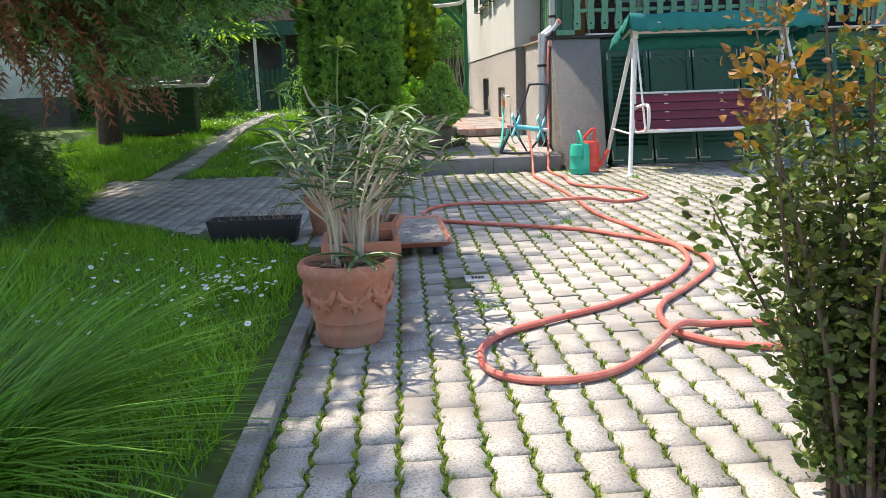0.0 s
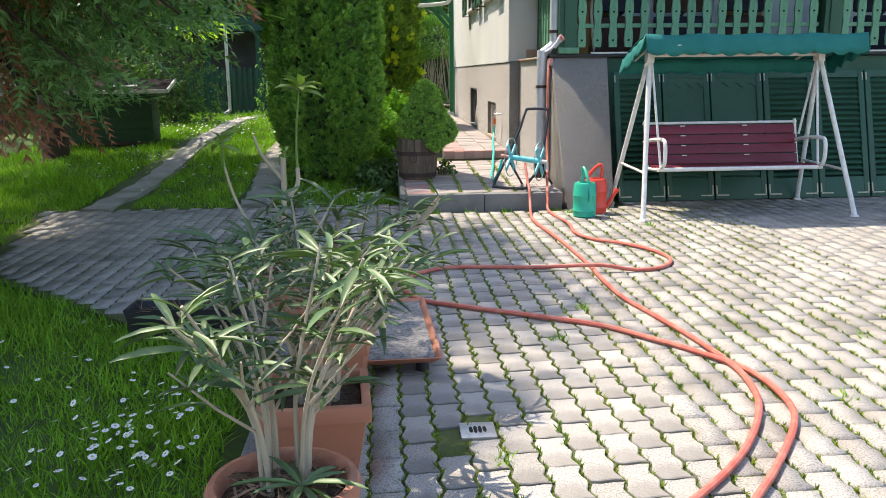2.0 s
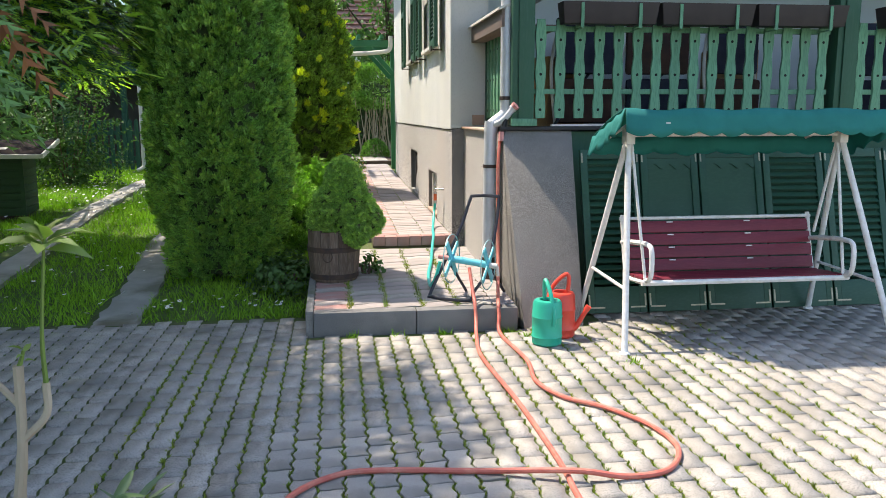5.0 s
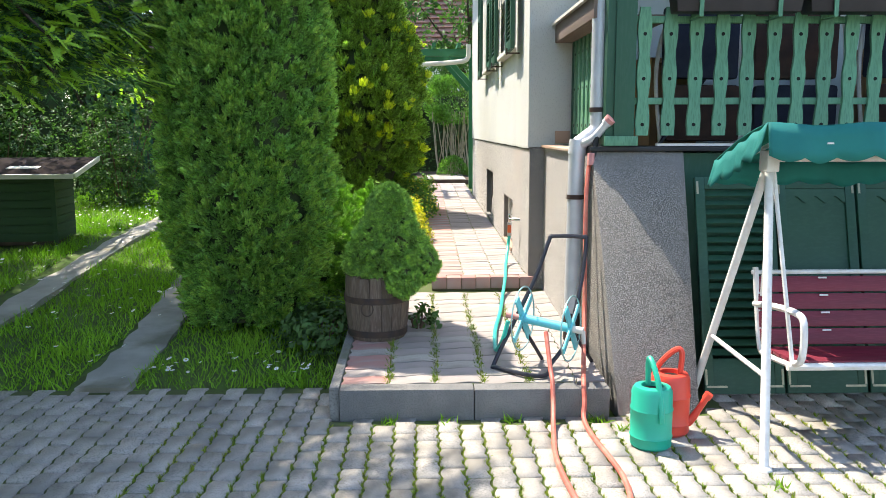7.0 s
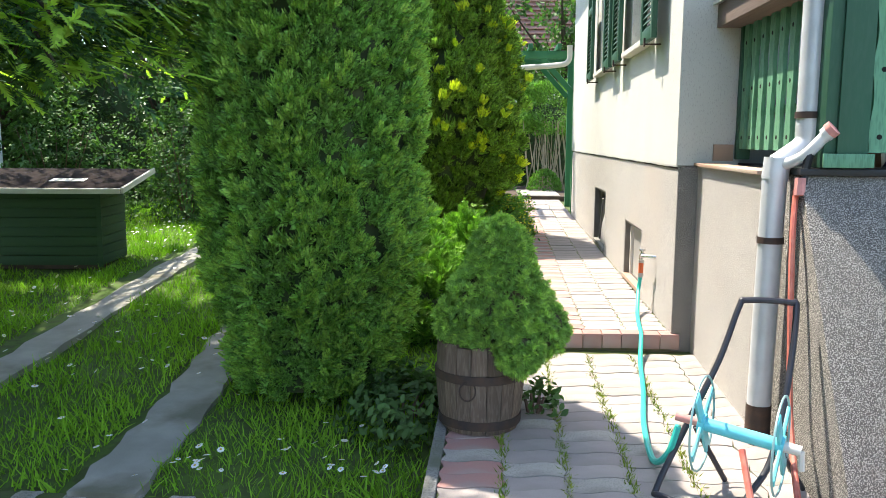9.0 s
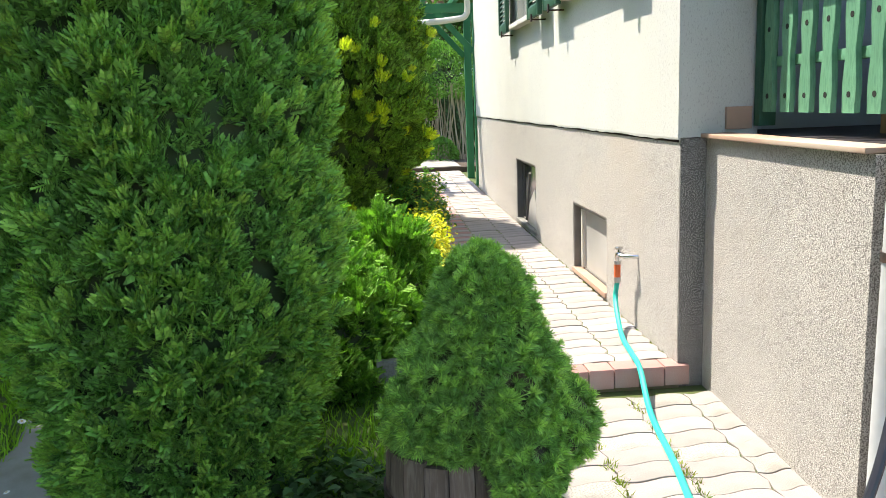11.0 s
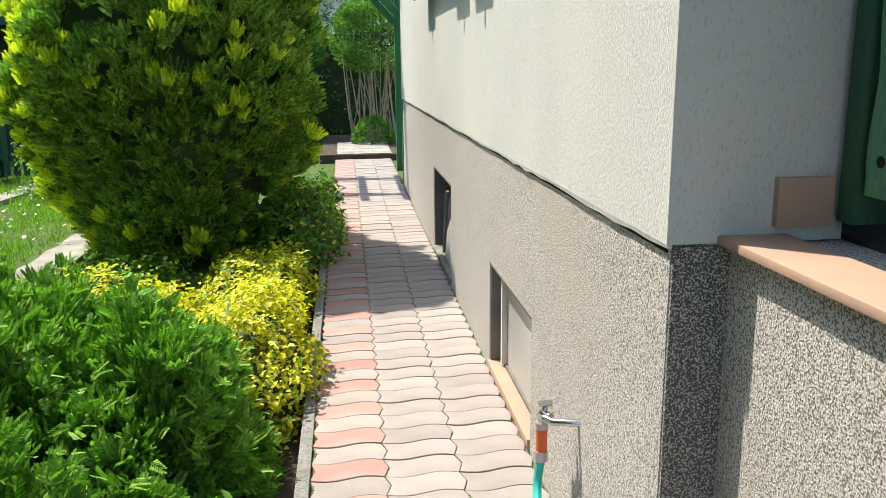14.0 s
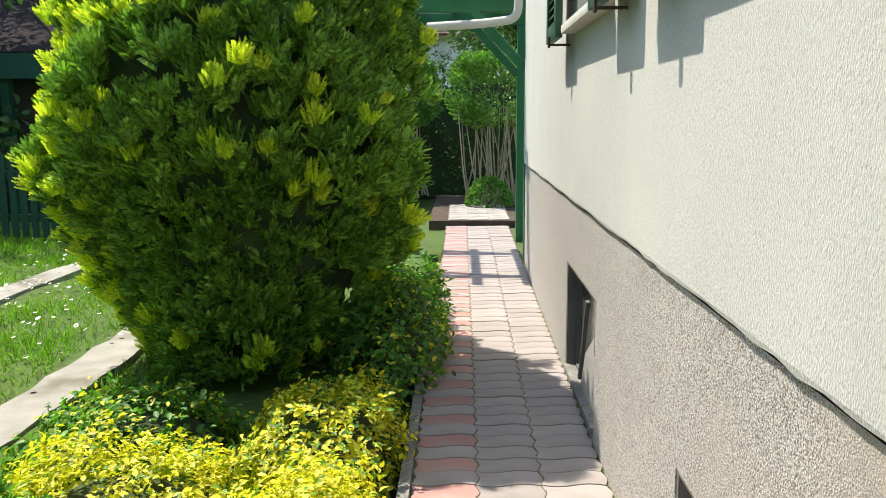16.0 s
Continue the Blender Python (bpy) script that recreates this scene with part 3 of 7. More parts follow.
def upper_window(w, k):
    y0, y1, z0, z1 = w
    t = tagged(new("window_%d" % k), "upper window with open dark green louvred shutters", "window", kind="structure")
    t.matrix_basis = pose(X0 - 0.013, y0, z0)
    L, H = y1 - y0, z1 - z0
    part("window_sill", Shape().box(-0.075, 0.06, -0.05, L + 0.05, -0.045, -0.005), pale_trim, t, bevel=0.005)
    part("window_frame", Shape().box(0.06, 0.12, 0, 0.07, 0, H).box(0.06, 0.12, L - 0.07, L, 0, H).box(0.06, 0.12, L / 2 - 0.04, L / 2 + 0.04, 0, H).box(0.06, 0.12, 0.07, L / 2 - 0.04, 0, 0.07).box(0.06, 0.12, L / 2 + 0.04, L - 0.07, 0, 0.07), pale_trim, t, bevel=0.004)
    part("pane", Shape().box(0.085, 0.09, 0.07, L - 0.07, 0.07, H), glass, t)
    # near-black sheet in place of the unlit room
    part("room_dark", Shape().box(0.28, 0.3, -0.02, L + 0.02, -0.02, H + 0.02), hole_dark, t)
    for side in (0, 1):
        # each leaf is folded back, a hand's breadth off the wall
        yy = -0.50 if side == 0 else L + 0.06
        z = -0.06
        leaf = part("shutter", Shape().box(-0.100, -0.065, yy, yy + 0.06, z, H).box(-0.100, -0.065, yy + 0.38, yy + 0.44, z, H).box(-0.100, -0.065, yy + 0.06, yy + 0.38, z, z + 0.08).box(-0.100, -0.065, yy + 0.06, yy + 0.38, H * 0.5, H * 0.5 + 0.07), paint_green, t, bevel=0.004)
        part("slat_panel", louvre(Shape(), yy + 0.06, yy + 0.38, z + 0.08, H * 0.5, 15, 0.03, Matrix.Translation((-0.098, 0, 0)) @ SIDE), paint_green, leaf)
        part("shutter_latch", Shape().tube([(0.0, yy + 0.2, z - 0.02), (-0.110, yy + 0.2, z - 0.02)], 0.006, 6).box(-0.115, -0.105, yy + 0.185, yy + 0.215, z - 0.035, z + 0.02), iron, t)


upper_window(win[0], 3)
upper_window(win[1], 4)

# granite buttress under the porch corner
structure("wall_buttress", Shape().add(
    [(1.935, 8.40, -0.04), (2.37, 8.40, -0.04), (2.47, YF - 0.02, 1.37), (1.915, YF - 0.02, 1.37), (1.915, YF + 0.25, -0.04), (2.47, YF + 0.25, -0.04), (2.47, YF + 0.25, 1.37), (1.915, YF + 0.25, 1.37)],
    [(0, 1, 2, 3), (5, 4, 7, 6), (3, 2, 6, 7), (0, 3, 7, 4), (1, 5, 6, 2), (0, 4, 5, 1)]), granite, "sloping washed-granite buttress at the porch corner", "wall", bevel=0.008)

# ---- porch posts, balustrades ----


def porch_post(x0, x1, label):
    t = thing("porch_post", (x0 + x1) / 2, YF + 0.02, 1.402, label, "post", "porch posts")
    w = (x1 - x0) / 2
    part("shaft", Shape().box(-w, w, -0.07, 0.09, 0.0, 2.14), paint_green, t, bevel=0.006)
    part("cover_board", Shape().box(-w * 0.45, w * 0.98, -0.088, -0.072, 0.05, 2.1), paint_green, t, bevel=0.003)
    part("foot_board", Shape().box(-w - 0.01, w + 0.02, -0.105, -0.09, 0.004, 0.06), paint_slat, t, "pale green foot board", bevel=0.003)


porch_post(1.985, 2.155, "dark green square porch post at the corner")
porch_post(4.64, 4.81, "dark green square porch post on the porch front")
porch_post(7.3, 7.47, "dark green square porch post on the porch front")


def slat_shape(h, w=0.042, t=0.022):
    """A balustrade board with waisted sides."""
    n, left, right = 26, [], []
    for i in range(n + 1):
        z = h * i / n
        q = z / 0.265
        f = 0.72 + 0.28 * (0.5 - 0.5 * math.cos(2 * math.pi * (q + 0.18))) ** 0.8
        if z < 0.02:
            f = 0.9
        right.append((w * f, z))
    return right + [(-x, z) for x, z in reversed(right)]


UPRIGHT = Matrix(((1, 0, 0, 0), (0, 0, -1, 0), (0, 1, 0, 0), (0, 0, 0, 1)))
slat_mesh, bore_mesh = None, None


def balustrade(name, x, y, z, xs, rz, h, label, rails):
    global slat_mesh, bore_mesh
    t = thing(name, x, y, z, label, "balustrade", "porch balustrades", rz=rz)
    for x0, x1, z0, z1 in rails:
        part("rail", Shape().box(x0, x1, 0.012, 0.05, z0, z1), paint_slat, t, bevel=0.003)
    for q in xs:
        if slat_mesh is None:
            a = part("slat", Shape().prism(slat_shape(h), -0.011, 0.011, UPRIGHT), paint_slat, t)
            # dark stub through the board paints the shade of a bored hole
            b = part("bored_hole", Shape().lathe([(0.011, -0.0125), (0.011, 0.0125)], 10, UPRIGHT), hole_dark, a)
            b.location.z = 0.065
            slat_mesh, bore_mesh = a.data, b.data
        else:
            a = new("slat", slat_mesh)
            a.parent = t
            b = new("bored_hole", bore_mesh)
            b.parent, b.location = a, (0, 0, 0.065)
        for zz in (0.335, 0.595):
            b = new("bored_hole", bore_mesh)
            b.parent, b.location = a, (0, 0, zz)
        a.location = (q, 0, 0)
    return t


balustrade("balustrade", 2.16, YF - 0.005, 1.465, [0.055 + 0.155 * i for i in range(16)], 0, 0.75, "green balustrade of waisted boards with bored holes", [(0.0, 2.45, 0.185, 0.225), (0.0, 2.45, 0.66, 0.70)])
balustrade("balustrade", 4.81, YF - 0.005, 1.465, [0.07 + 0.155 * i for i in range(16)], 0, 0.75, "green balustrade of waisted boards with bored holes", [(0.0, 2.49, 0.185, 0.225), (0.0, 2.49, 0.66, 0.70)])
balustrade("balustrade", 2.065, 10.66, 1.465, [0.11 + 0.15 * i for i in range(9)], -90, 0.75, "sunlit green balustrade of waisted boards on the parapet", [(0.03, 1.4, 0.185, 0.225), (0.03, 1.4, 0.66, 0.70)])
part("end_board", Shape().box(0.0, 0.05, -0.015, 0.06, -0.06, 0.85), paint_green, bpy.data.objects["balustrade.002"], bevel=0.003)


def flower_box(x0, x1, label):
    t = thing("flower_box", (x0 + x1) / 2, YF - 0.02, 2.165, label, "flower box", "flower boxes on the balustrade")
    w = (x1 - x0) / 2
    part("trough", Shape().add([(-w + 0.02, -0.17, 0), (w - 0.02, -0.17, 0), (w - 0.02, -0.035, 0), (-w + 0.02, -0.035, 0), (-w, -0.19, 0.16), (w, -0.19, 0.16), (w, -0.016, 0.16), (-w, -0.016, 0.16)], [(3, 2, 1, 0), (0, 1, 5, 4), (1, 2, 6, 5), (2, 3, 7, 6), (3, 0, 4, 7)]), brown_box, t, bevel=0.006)
    part("soil", Shape().box(-w + 0.012, w - 0.012, -0.18, -0.026, 0.12, 0.145), soil, t)
    for k in (-0.6, 0.6):
        part("bracket", Shape().box(k * w - 0.012, k * w + 0.012, -0.196, -0.186, -0.03, 0.15).box(k * w - 0.012, k * w + 0.012, -0.186, -0.01, -0.032, -0.026), paint_slat, t, "pale green bracket")


for a, b in ((2.33, 3.08), (3.10, 3.85), (3.87, 4.62), (4.95, 5.7), (5.75, 6.5)):
    flower_box(a, b, "dark brown plastic flower box hung on the balustrade")


def folded_lounger(x, y, rz, m1, m2, label):
    t = thing("folded_lounger", x, y, 1.372, label, "lounger", "garden furniture stored on the porch", rz=rz)
    part("frame", Shape().tube(smooth_path([(-0.28, 0, 0.01), (-0.3, 0.05, 0.55), (-0.1, 0.16, 0.95), (0.3, 0.2, 1.0), (0.36, 0.1, 0.5), (0.3, 0, 0.01)], 5), 0.014, 7), pale_trim, t)
    part("brace", Shape().tube([(-0.34, -0.08, 0.02), (0.28, 0.12, 0.72)], 0.013, 7), black_steel, t)
    part("seat_cushion", Shape().box(-0.27, 0.27, -0.06, 0.02, 0.05, 0.42), m1, t, bevel=0.03)
    part("back_cushion", Shape().box(-0.27, 0.27, -0.02, 0.06, 0.46, 0.92), m2, t, bevel=0.03)


folded_lounger(2.75, 9.75, 12, cushion_brown, cushion_blue, "folded garden lounger with navy and brown cushions")
folded_lounger(3.4, 9.8, -8, cushion_blue, cushion_brown, "folded garden lounger with brown and navy cushions")
folded_lounger(4.05, 9.7, 20, cushion_brown, cushion_blue, "folded garden lounger with navy and brown cushions")
folded_lounger(5.6, 9.8, -14, cushion_blue, cushion_blue, "folded garden lounger with navy cushions")
t = thing("carton", 2.62, 10.2, 1.372, "open cardboard box standing on the porch floor", "box", rz=20)
part("body", Shape().box(-0.2, 0.2, -0.15, 0.15, 0, 0.62), carton, t, bevel=0.004)
part("flap", Shape().box(-0.2, 0.2, -0.25, -0.155, 0.585, 0.59), carton, t)
t = thing("carton", 4.3, 10.3, 1.372, "closed cardboard box standing on the porch floor", "box", rz=-10)
part("body", Shape().box(-0.22, 0.22, -0.15, 0.15, 0, 0.7), carton, t, bevel=0.004)

# hood above the porch side
t = thing("porch_hood", 2.16, 10.0, 2.16, "brown boarded hood with white flashing over the porch side", "hood", kind="structure")
part("fascia", Shape().box(-0.24, -0.205, -0.75, 0.7, 0.0, 0.13), wood_brown, t, bevel=0.003)
part("soffit", Shape().box(-0.204, 0.25, -0.75, 0.7, 0.0, 0.02), wood_brown, t)
part("flashing", Shape().add([(-0.27, -0.77, 0.125), (-0.27, 0.71, 0.125), (0.26, 0.71, 0.30), (0.26, -0.77, 0.30), (-0.27, -0.77, 0.145), (-0.27, 0.71, 0.145), (0.26, 0.71, 0.32), (0.26, -0.77, 0.32)], [(0, 1, 2, 3)[::-1], (4, 5, 6, 7), (0, 4, 7, 3), (1, 2, 6, 5), (0, 1, 5, 4), (3, 7, 6, 2)]), pale_trim, t, "pale metal flashing")

# downpipe
t = thing("downpipe", 1.805, 9.29, 0.16, "zinc downpipe with an elbow on the porch corner", "downpipe", kind="structure")
part("upper_pipe", Shape().tube([(0.165, 0.0, 3.35), (0.165, 0.0, 1.40)], 0.050, 16), zinc, t)
part("elbow", Shape().tube(smooth_path([(0.165, 0.0, 1.41), (0.158, 0.0, 1.34), (0.08, 0.0, 1.275), (0.045, 0.0, 1.25)], 4), 0.049, 16).tube([(0.048, 0, 1.28), (0.04, 0, 1.19)], 0.055, 16), zinc, t)
part("lower_pipe", Shape().tube([(0.04, 0.0, 1.22), (0.03, 0.0, 0.16)], 0.051, 16), zinc, t)
part("pipe_boot", Shape().tube([(0.03, 0.0, 0.2), (0.03, 0.0, 0.004)], 0.054, 16), iron, t, "rusty pipe boot")
for z in (1.46, 0.93):
    part("clamp", Shape().lathe([(0.056, -0.014), (0.056, 0.014)], 16, Matrix.Translation((0.165 if z > 1.3 else 0.037, 0, z))), iron, t)
part("branch_pipe", Shape().tube(smooth_path([(0.06, -0.03, 1.25), (0.12, -0.10, 1.29), (0.195, -0.14, 1.385)], 4), 0.024, 10).tube([(0.185, -0.135, 1.375), (0.205, -0.15, 1.40)], 0.031, 10), zinc, t, "side branch wrapped with tape")
part("tape", Shape().tube([(0.197, -0.143, 1.39), (0.212, -0.155, 1.407)], 0.034, 10).tube([(0.105, -0.12, 1.20), (0.10, -0.13, 1.13)], 0.023, 8), pink_cloth, t, "faded red sealing tape")
part("connector", Shape().tube([(0.14, -0.115, 1.32), (0.11, -0.12, 1.16)], 0.018, 8), black_plastic, t)

# ---- platform, path ----
PZ = 0.155


def plat_z(y):
    return PZ + 0.037 * max(0.0, y - 8.45)


s = Shape().add([(x, y, z) for y in (8.49, 10.95) for x in (0.455, 1.88) for z in (-0.04, plat_z(y) - 0.008)], [(0, 2, 3, 1), (1, 3, 7, 5), (4, 5, 7, 6), (0, 1, 5, 4), (2, 6, 7, 3), (0, 4, 6, 2)])
structure("platform", s, moss_bed, "raised paved platform before the garden path", "platform")


def sloped_kerb(x0, x1, y0, y1):
    sh, m = Shape(), (y0 + y1) / 2
    for a, b in ((y0, m - 0.002), (m + 0.002, y1)):
        sh.add([(x, y, z) for y in (a, b) for x in (x0, x1) for z in (-0.04, plat_z(y) + 0.01)], [(0, 2, 3, 1), (1, 3, 7, 5), (4, 5, 7, 6), (0, 1, 5, 4), (2, 6, 7, 3), (0, 4, 6, 2)])
    return sh


structure("platform_kerb", Shape().box(0.455, 1.16, 8.38, 8.49, -0.04, PZ + 0.002).box(1.164, 1.878, 8.38, 8.49, -0.04, PZ), step_stone, "dark concrete kerb forming the platform step", "kerb", bevel=0.008)
structure("platform_kerb_side", sloped_kerb(0.40, 0.452, 8.40, 10.4), kerb_stone, "thin concrete edging beside the platform", "kerb", bevel=0.006)
s = Shape()
for i in range(20):
    a, b = 10.665 + 0.483 * i, 10.665 + 0.483 * (i + 1)
    s.add([(0.965, a, -0.1), (X0 + 0.0, a, -0.1), (X0, a, path_z(a) - 0.007), (0.965, a, path_z(a) - 0.007), (0.965, b, -0.1), (X0, b, -0.1), (X0, b, path_z(b) - 0.007), (0.965, b, path_z(b) - 0.007)],
          [(3, 2, 6, 7), (0, 1, 2, 3), (0, 3, 7, 4), (1, 5, 6, 2), (4, 7, 6, 5)])
structure("path_bed", s, joint_sand, "sand bed of the garden path with mossy joints", "path")
structure("path_kerb", Shape().box(0.915, 0.962, 11.0, 12.6, 0.0, 0.36).box(0.915, 0.962, 12.604, 18.3, 0.0, 0.385), kerb_stone, "weathered concrete edging of the path", "kerb", bevel=0.005)
structure("bed_kerb", Shape().box(0.36, 0.962, 10.955, 10.996, 0.0, 0.345), kerb_stone, "weathered concrete edging of the flower bed", "kerb", bevel=0.005)
structure("far_step", Shape().box(0.75, 2.2, 20.60, 23.9, -0.1, 0.498), bed_soil, "raised paved landing at the far end of the path", "step", bevel=0.01)
structure("far_path_bed", Shape().box(X0, 3.2, 18.05, 20.59, -0.1, path_z(18.6) - 0.012).box(0.97, X0 - 0.004, 19.34, 20.59, -0.1, path_z(19.34) - 0.03), moss_bed, "pale paving beyond the house corner", "paving")


def paver_outline(w, l, a, b, gap, k, period, flip, n=4, m=3):
    """Sides along y swing by a, sides along x by b; the same swing on both, so that neighbours interlock."""
    def sx(y):
        q = ((y + (l / 2 if flip else 0)) / period) % 1.0
        tri = 4 * abs(q - 0.5) - 1
        return a * max(-0.75, min(0.75, tri)) / 0.75

    def sy(x):
        return b * math.sin(2 * math.pi * x / w)
    g = gap / 2
    out = []
    for i in range(n):
        y = -l / 2 + g + (l - gap) * i / n
        out.append((w / 2 - g + sx(y), y + sy(w / 2)))
    for i in range(m):
        x = w / 2 - g - (w - gap) * i / m
        out.append((x + sx(l / 2 - g), l / 2 - g + sy(x)))
    for i in range(n):
        y = l / 2 - g - (l - gap) * i / n
        out.append((-w / 2 + g + sx(y), y + sy(-w / 2)))
    for i in range(m):
        x = -w / 2 + g + (w - gap) * i / m
        out.append((x + sx(-l / 2 + g), -l / 2 + g + sy(x)))
    return out


def paver_shape(outline, depth=0.035, edge=0.006, bevel=True):
    n = len(outline)
    cx = sum(p[0] for p in outline) / n
    cy = sum(p[1] for p in outline) / n
    s = Shape()
    rings = [(0.0, -depth), (0.0, -edge * 0.7), (edge, 0.0)] if bevel else [(0.0, -depth), (edge, 0.0)]
    for inset, z in rings:
        for x, y in outline:
            d = math.hypot(x - cx, y - cy)
            s.v.append((x - (x - cx) / d * inset, y - (y - cy) / d * inset, z))
    for r in range(len(rings) - 1):
        s.f += [(r * n + i, r * n + (i + 1) % n, (r + 1) * n + (i + 1) % n, (r + 1) * n + i) for i in range(n)]
    s.f.append(tuple(range((len(rings) - 1) * n, len(rings) * n)))
    return s


def mesh_of(shape, material, name):
    me = bpy.data.meshes.new(name)
    me.from_pydata(shape.v, [], shape.f)
    me.materials.append(material)
    return me


def lay(parent, mesh, x, y, z, tilt=0.0, name="paver"):
    ob = new(name, mesh)
    ob.matrix_basis = Matrix.Translation((x, y, z)) @ Euler((random.uniform(-tilt, tilt), random.uniform(-tilt, tilt), 0)).to_matrix().to_4x4()
    ob.parent = parent
    return ob


# ---- swing ----
SWX0, SWX1 = 2.40, 4.25


def garden_swing():
    t = thing("garden_swing", 3.33, 8.18, 0.0, "white tube garden swing, wine-red bench, teal scalloped canopy", "swing seat")
    hw = 0.92
    for sgn in (-1, 1):
        apex = (sgn * (hw - 0.16), 0.0, 1.36)
        for yy, nm in ((-0.50, "front_leg"), (0.49, "back_leg")):
            leg = part(nm, Shape().tube([(sgn * hw, yy, 0.012), apex], 0.021, 10), white_paint, t)
            part("foot", Shape().lathe([(0.038, 0.0), (0.034, 0.012), (0.022, 0.02)], 12, Matrix.Translation((sgn * hw, yy, 0.0))), white_paint, leg)
        part("leg_brace", Shape().tube([(sgn * (hw - 0.045), -0.36, 0.385), (sgn * (hw - 0.045), 0.35, 0.40)], 0.012, 8), white_paint, t)
        part("apex_bracket", Shape().box(sgn * (hw - 0.16) - 0.03, sgn * (hw - 0.16) + 0.03, -0.05, 0.05, 1.30, 1.40), white_paint, t, bevel=0.006)
        # hanging arms
        for yy, z in ((-0.24, 0.41), (0.14, 0.66)):
            part("hanger", Shape().tube([(sgn * (hw - 0.18), 0.0, 1.33), (sgn * 0.70, yy, z)], 0.011, 8), white_paint, t)
        part("arm_rest", Shape().tube(smooth_path([(sgn * 0.70, 0.22, 0.60), (sgn * 0.70, 0.0, 0.635), (sgn * 0.70, -0.25, 0.655), (sgn * 0.70, -0.33, 0.62), (sgn * 0.70, -0.33, 0.46), (sgn * 0.70, -0.24, 0.405)], 5), 0.017, 9), white_paint, t)
        part("seat_side", Shape().tube(smooth_path([(sgn * 0.70, -0.25, 0.40), (sgn * 0.70, 0.05, 0.375), (sgn * 0.70, 0.14, 0.42), (sgn * 0.70, 0.24, 0.79)], 5), 0.015, 8), white_paint, t)
    part("top_bar", Shape().tube([(-hw + 0.16, 0, 1.365), (hw - 0.16, 0, 1.365)], 0.019, 10), white_paint, t)
    part("front_bar", Shape().tube([(-0.73, -0.255, 0.40), (0.73, -0.255, 0.40)], 0.018, 9), white_paint, t)
    part("back_bar", Shape().tube([(-0.72, 0.235, 0.765), (0.72, 0.235, 0.765)], 0.012, 8), white_paint, t)
    for i in range(4):
        y = -0.21 + 0.085 * i
        z = 0.405 - 0.006 * i
        part("seat_board", Shape().box(-0.69, 0.69, y - 0.037, y + 0.037, z, z + 0.02), red_board, t, bevel=0.004)
    for i in range(4):
        z = 0.445 + 0.086 * i
        y = 0.135 + 0.028 * i
        b = part("back_board", Shape().box(-0.70, 0.70, -0.01, 0.01, -0.041, 0.041, Matrix.Translation((0, y, z)) @ pose(0, 0, 0, -17)), red_board, t, bevel=0.004)
        for xx in (-0.36, 0.22):
            part("screw_plate", Shape().box(xx - 0.022, xx + 0.022, -0.003, 0.003, -0.004, 0.004, Matrix.Translation((0, y - 0.012, z + 0.036)) @ pose(0, 0, 0, -17)), white_paint, b)
    # canopy: falls to the back, with a hanging scalloped edge
    nx, ny = 40, 10
    x0, x1, y0, y1 = -0.86, 1.07, -0.20, 0.46
    sh = Shape()

    def top(u, v):
        x, y = x0 + (x1 - x0) * u, y0 + (y1 - y0) * v
        z = 1.535 - 0.20 * v + 0.02 * math.sin(math.pi * v) - 0.014 * math.sin(math.pi * u * 4) ** 2 * (1 - 0.4 * v)
        return (x, y, z)
    for j in range(ny + 1):
        for i in range(nx + 1):
            sh.v.append(top(i / nx, j / ny))
    sh.f = [(j * (nx + 1) + i, j * (nx + 1) + i + 1, (j + 1) * (nx + 1) + i + 1, (j + 1) * (nx + 1) + i) for j in range(ny) for i in range(nx)]
    cover = part("canopy", sh, canvas, t, smooth=70)
    cover.modifiers.new("thick", "SOLIDIFY").thickness = 0.004

    def valance(name, p0, p1, out, n, drop, waves):
        sv = Shape()
        for i in range(n + 1):
            u = i / n
            a = [p0[k] + (p1[k] - p0[k]) * u for k in range(3)]
            a[2] -= 0.014 * math.sin(math.pi * u * 4) ** 2
            sway = 0.012 * math.sin(u * waves * 2.2) + 0.008 * math.sin(u * 31)
            d = drop * (0.86 + 0.14 * abs(math.sin(math.pi * u * waves)))
            for q in (0.0, 0.35, 0.7, 1.0):
                sv.v.append((a[0] + out[0] * (0.03 * q + sway * q), a[1] + out[1] * (0.03 * q + sway * q), a[2] - d * q))
        sv.f = [(4 * i + k, 4 * i + k + 1, 4 * i + k + 5, 4 * i + k + 4) for i in range(n) for k in range(3)]
        o = part(name, sv, canvas, cover, smooth=70)
        o.modifiers.new("thick", "SOLIDIFY").thickness = 0.003
    valance("front_valance", top(0, 0), top(1, 0), (0, -1), 120, 0.175, 12)
    valance("back_valance", top(0, 1), top(1, 1), (0, 1), 90, 0.13, 12)
    valance("side_valance", top(0, 0), top(0, 1), (-1, 0), 40, 0.15, 4)
    valance("side_valance", top(1, 0), top(1, 1), (1, 0), 40, 0.15, 4)
    for xx in (-0.76, 0.76):
        part("canopy_arm", Shape().tube([(xx, -0.18, 1.515), (xx, 0.0, 1.43), (xx, 0.42, 1.325)], 0.012, 8), white_paint, t)
    part("maker_tag", Shape().box(-0.60, -0.57, -0.239, -0.236, 1.435, 1.443), pale_trim, cover)


garden_swing()

# ---- old shutters leaning on the porch wall ----


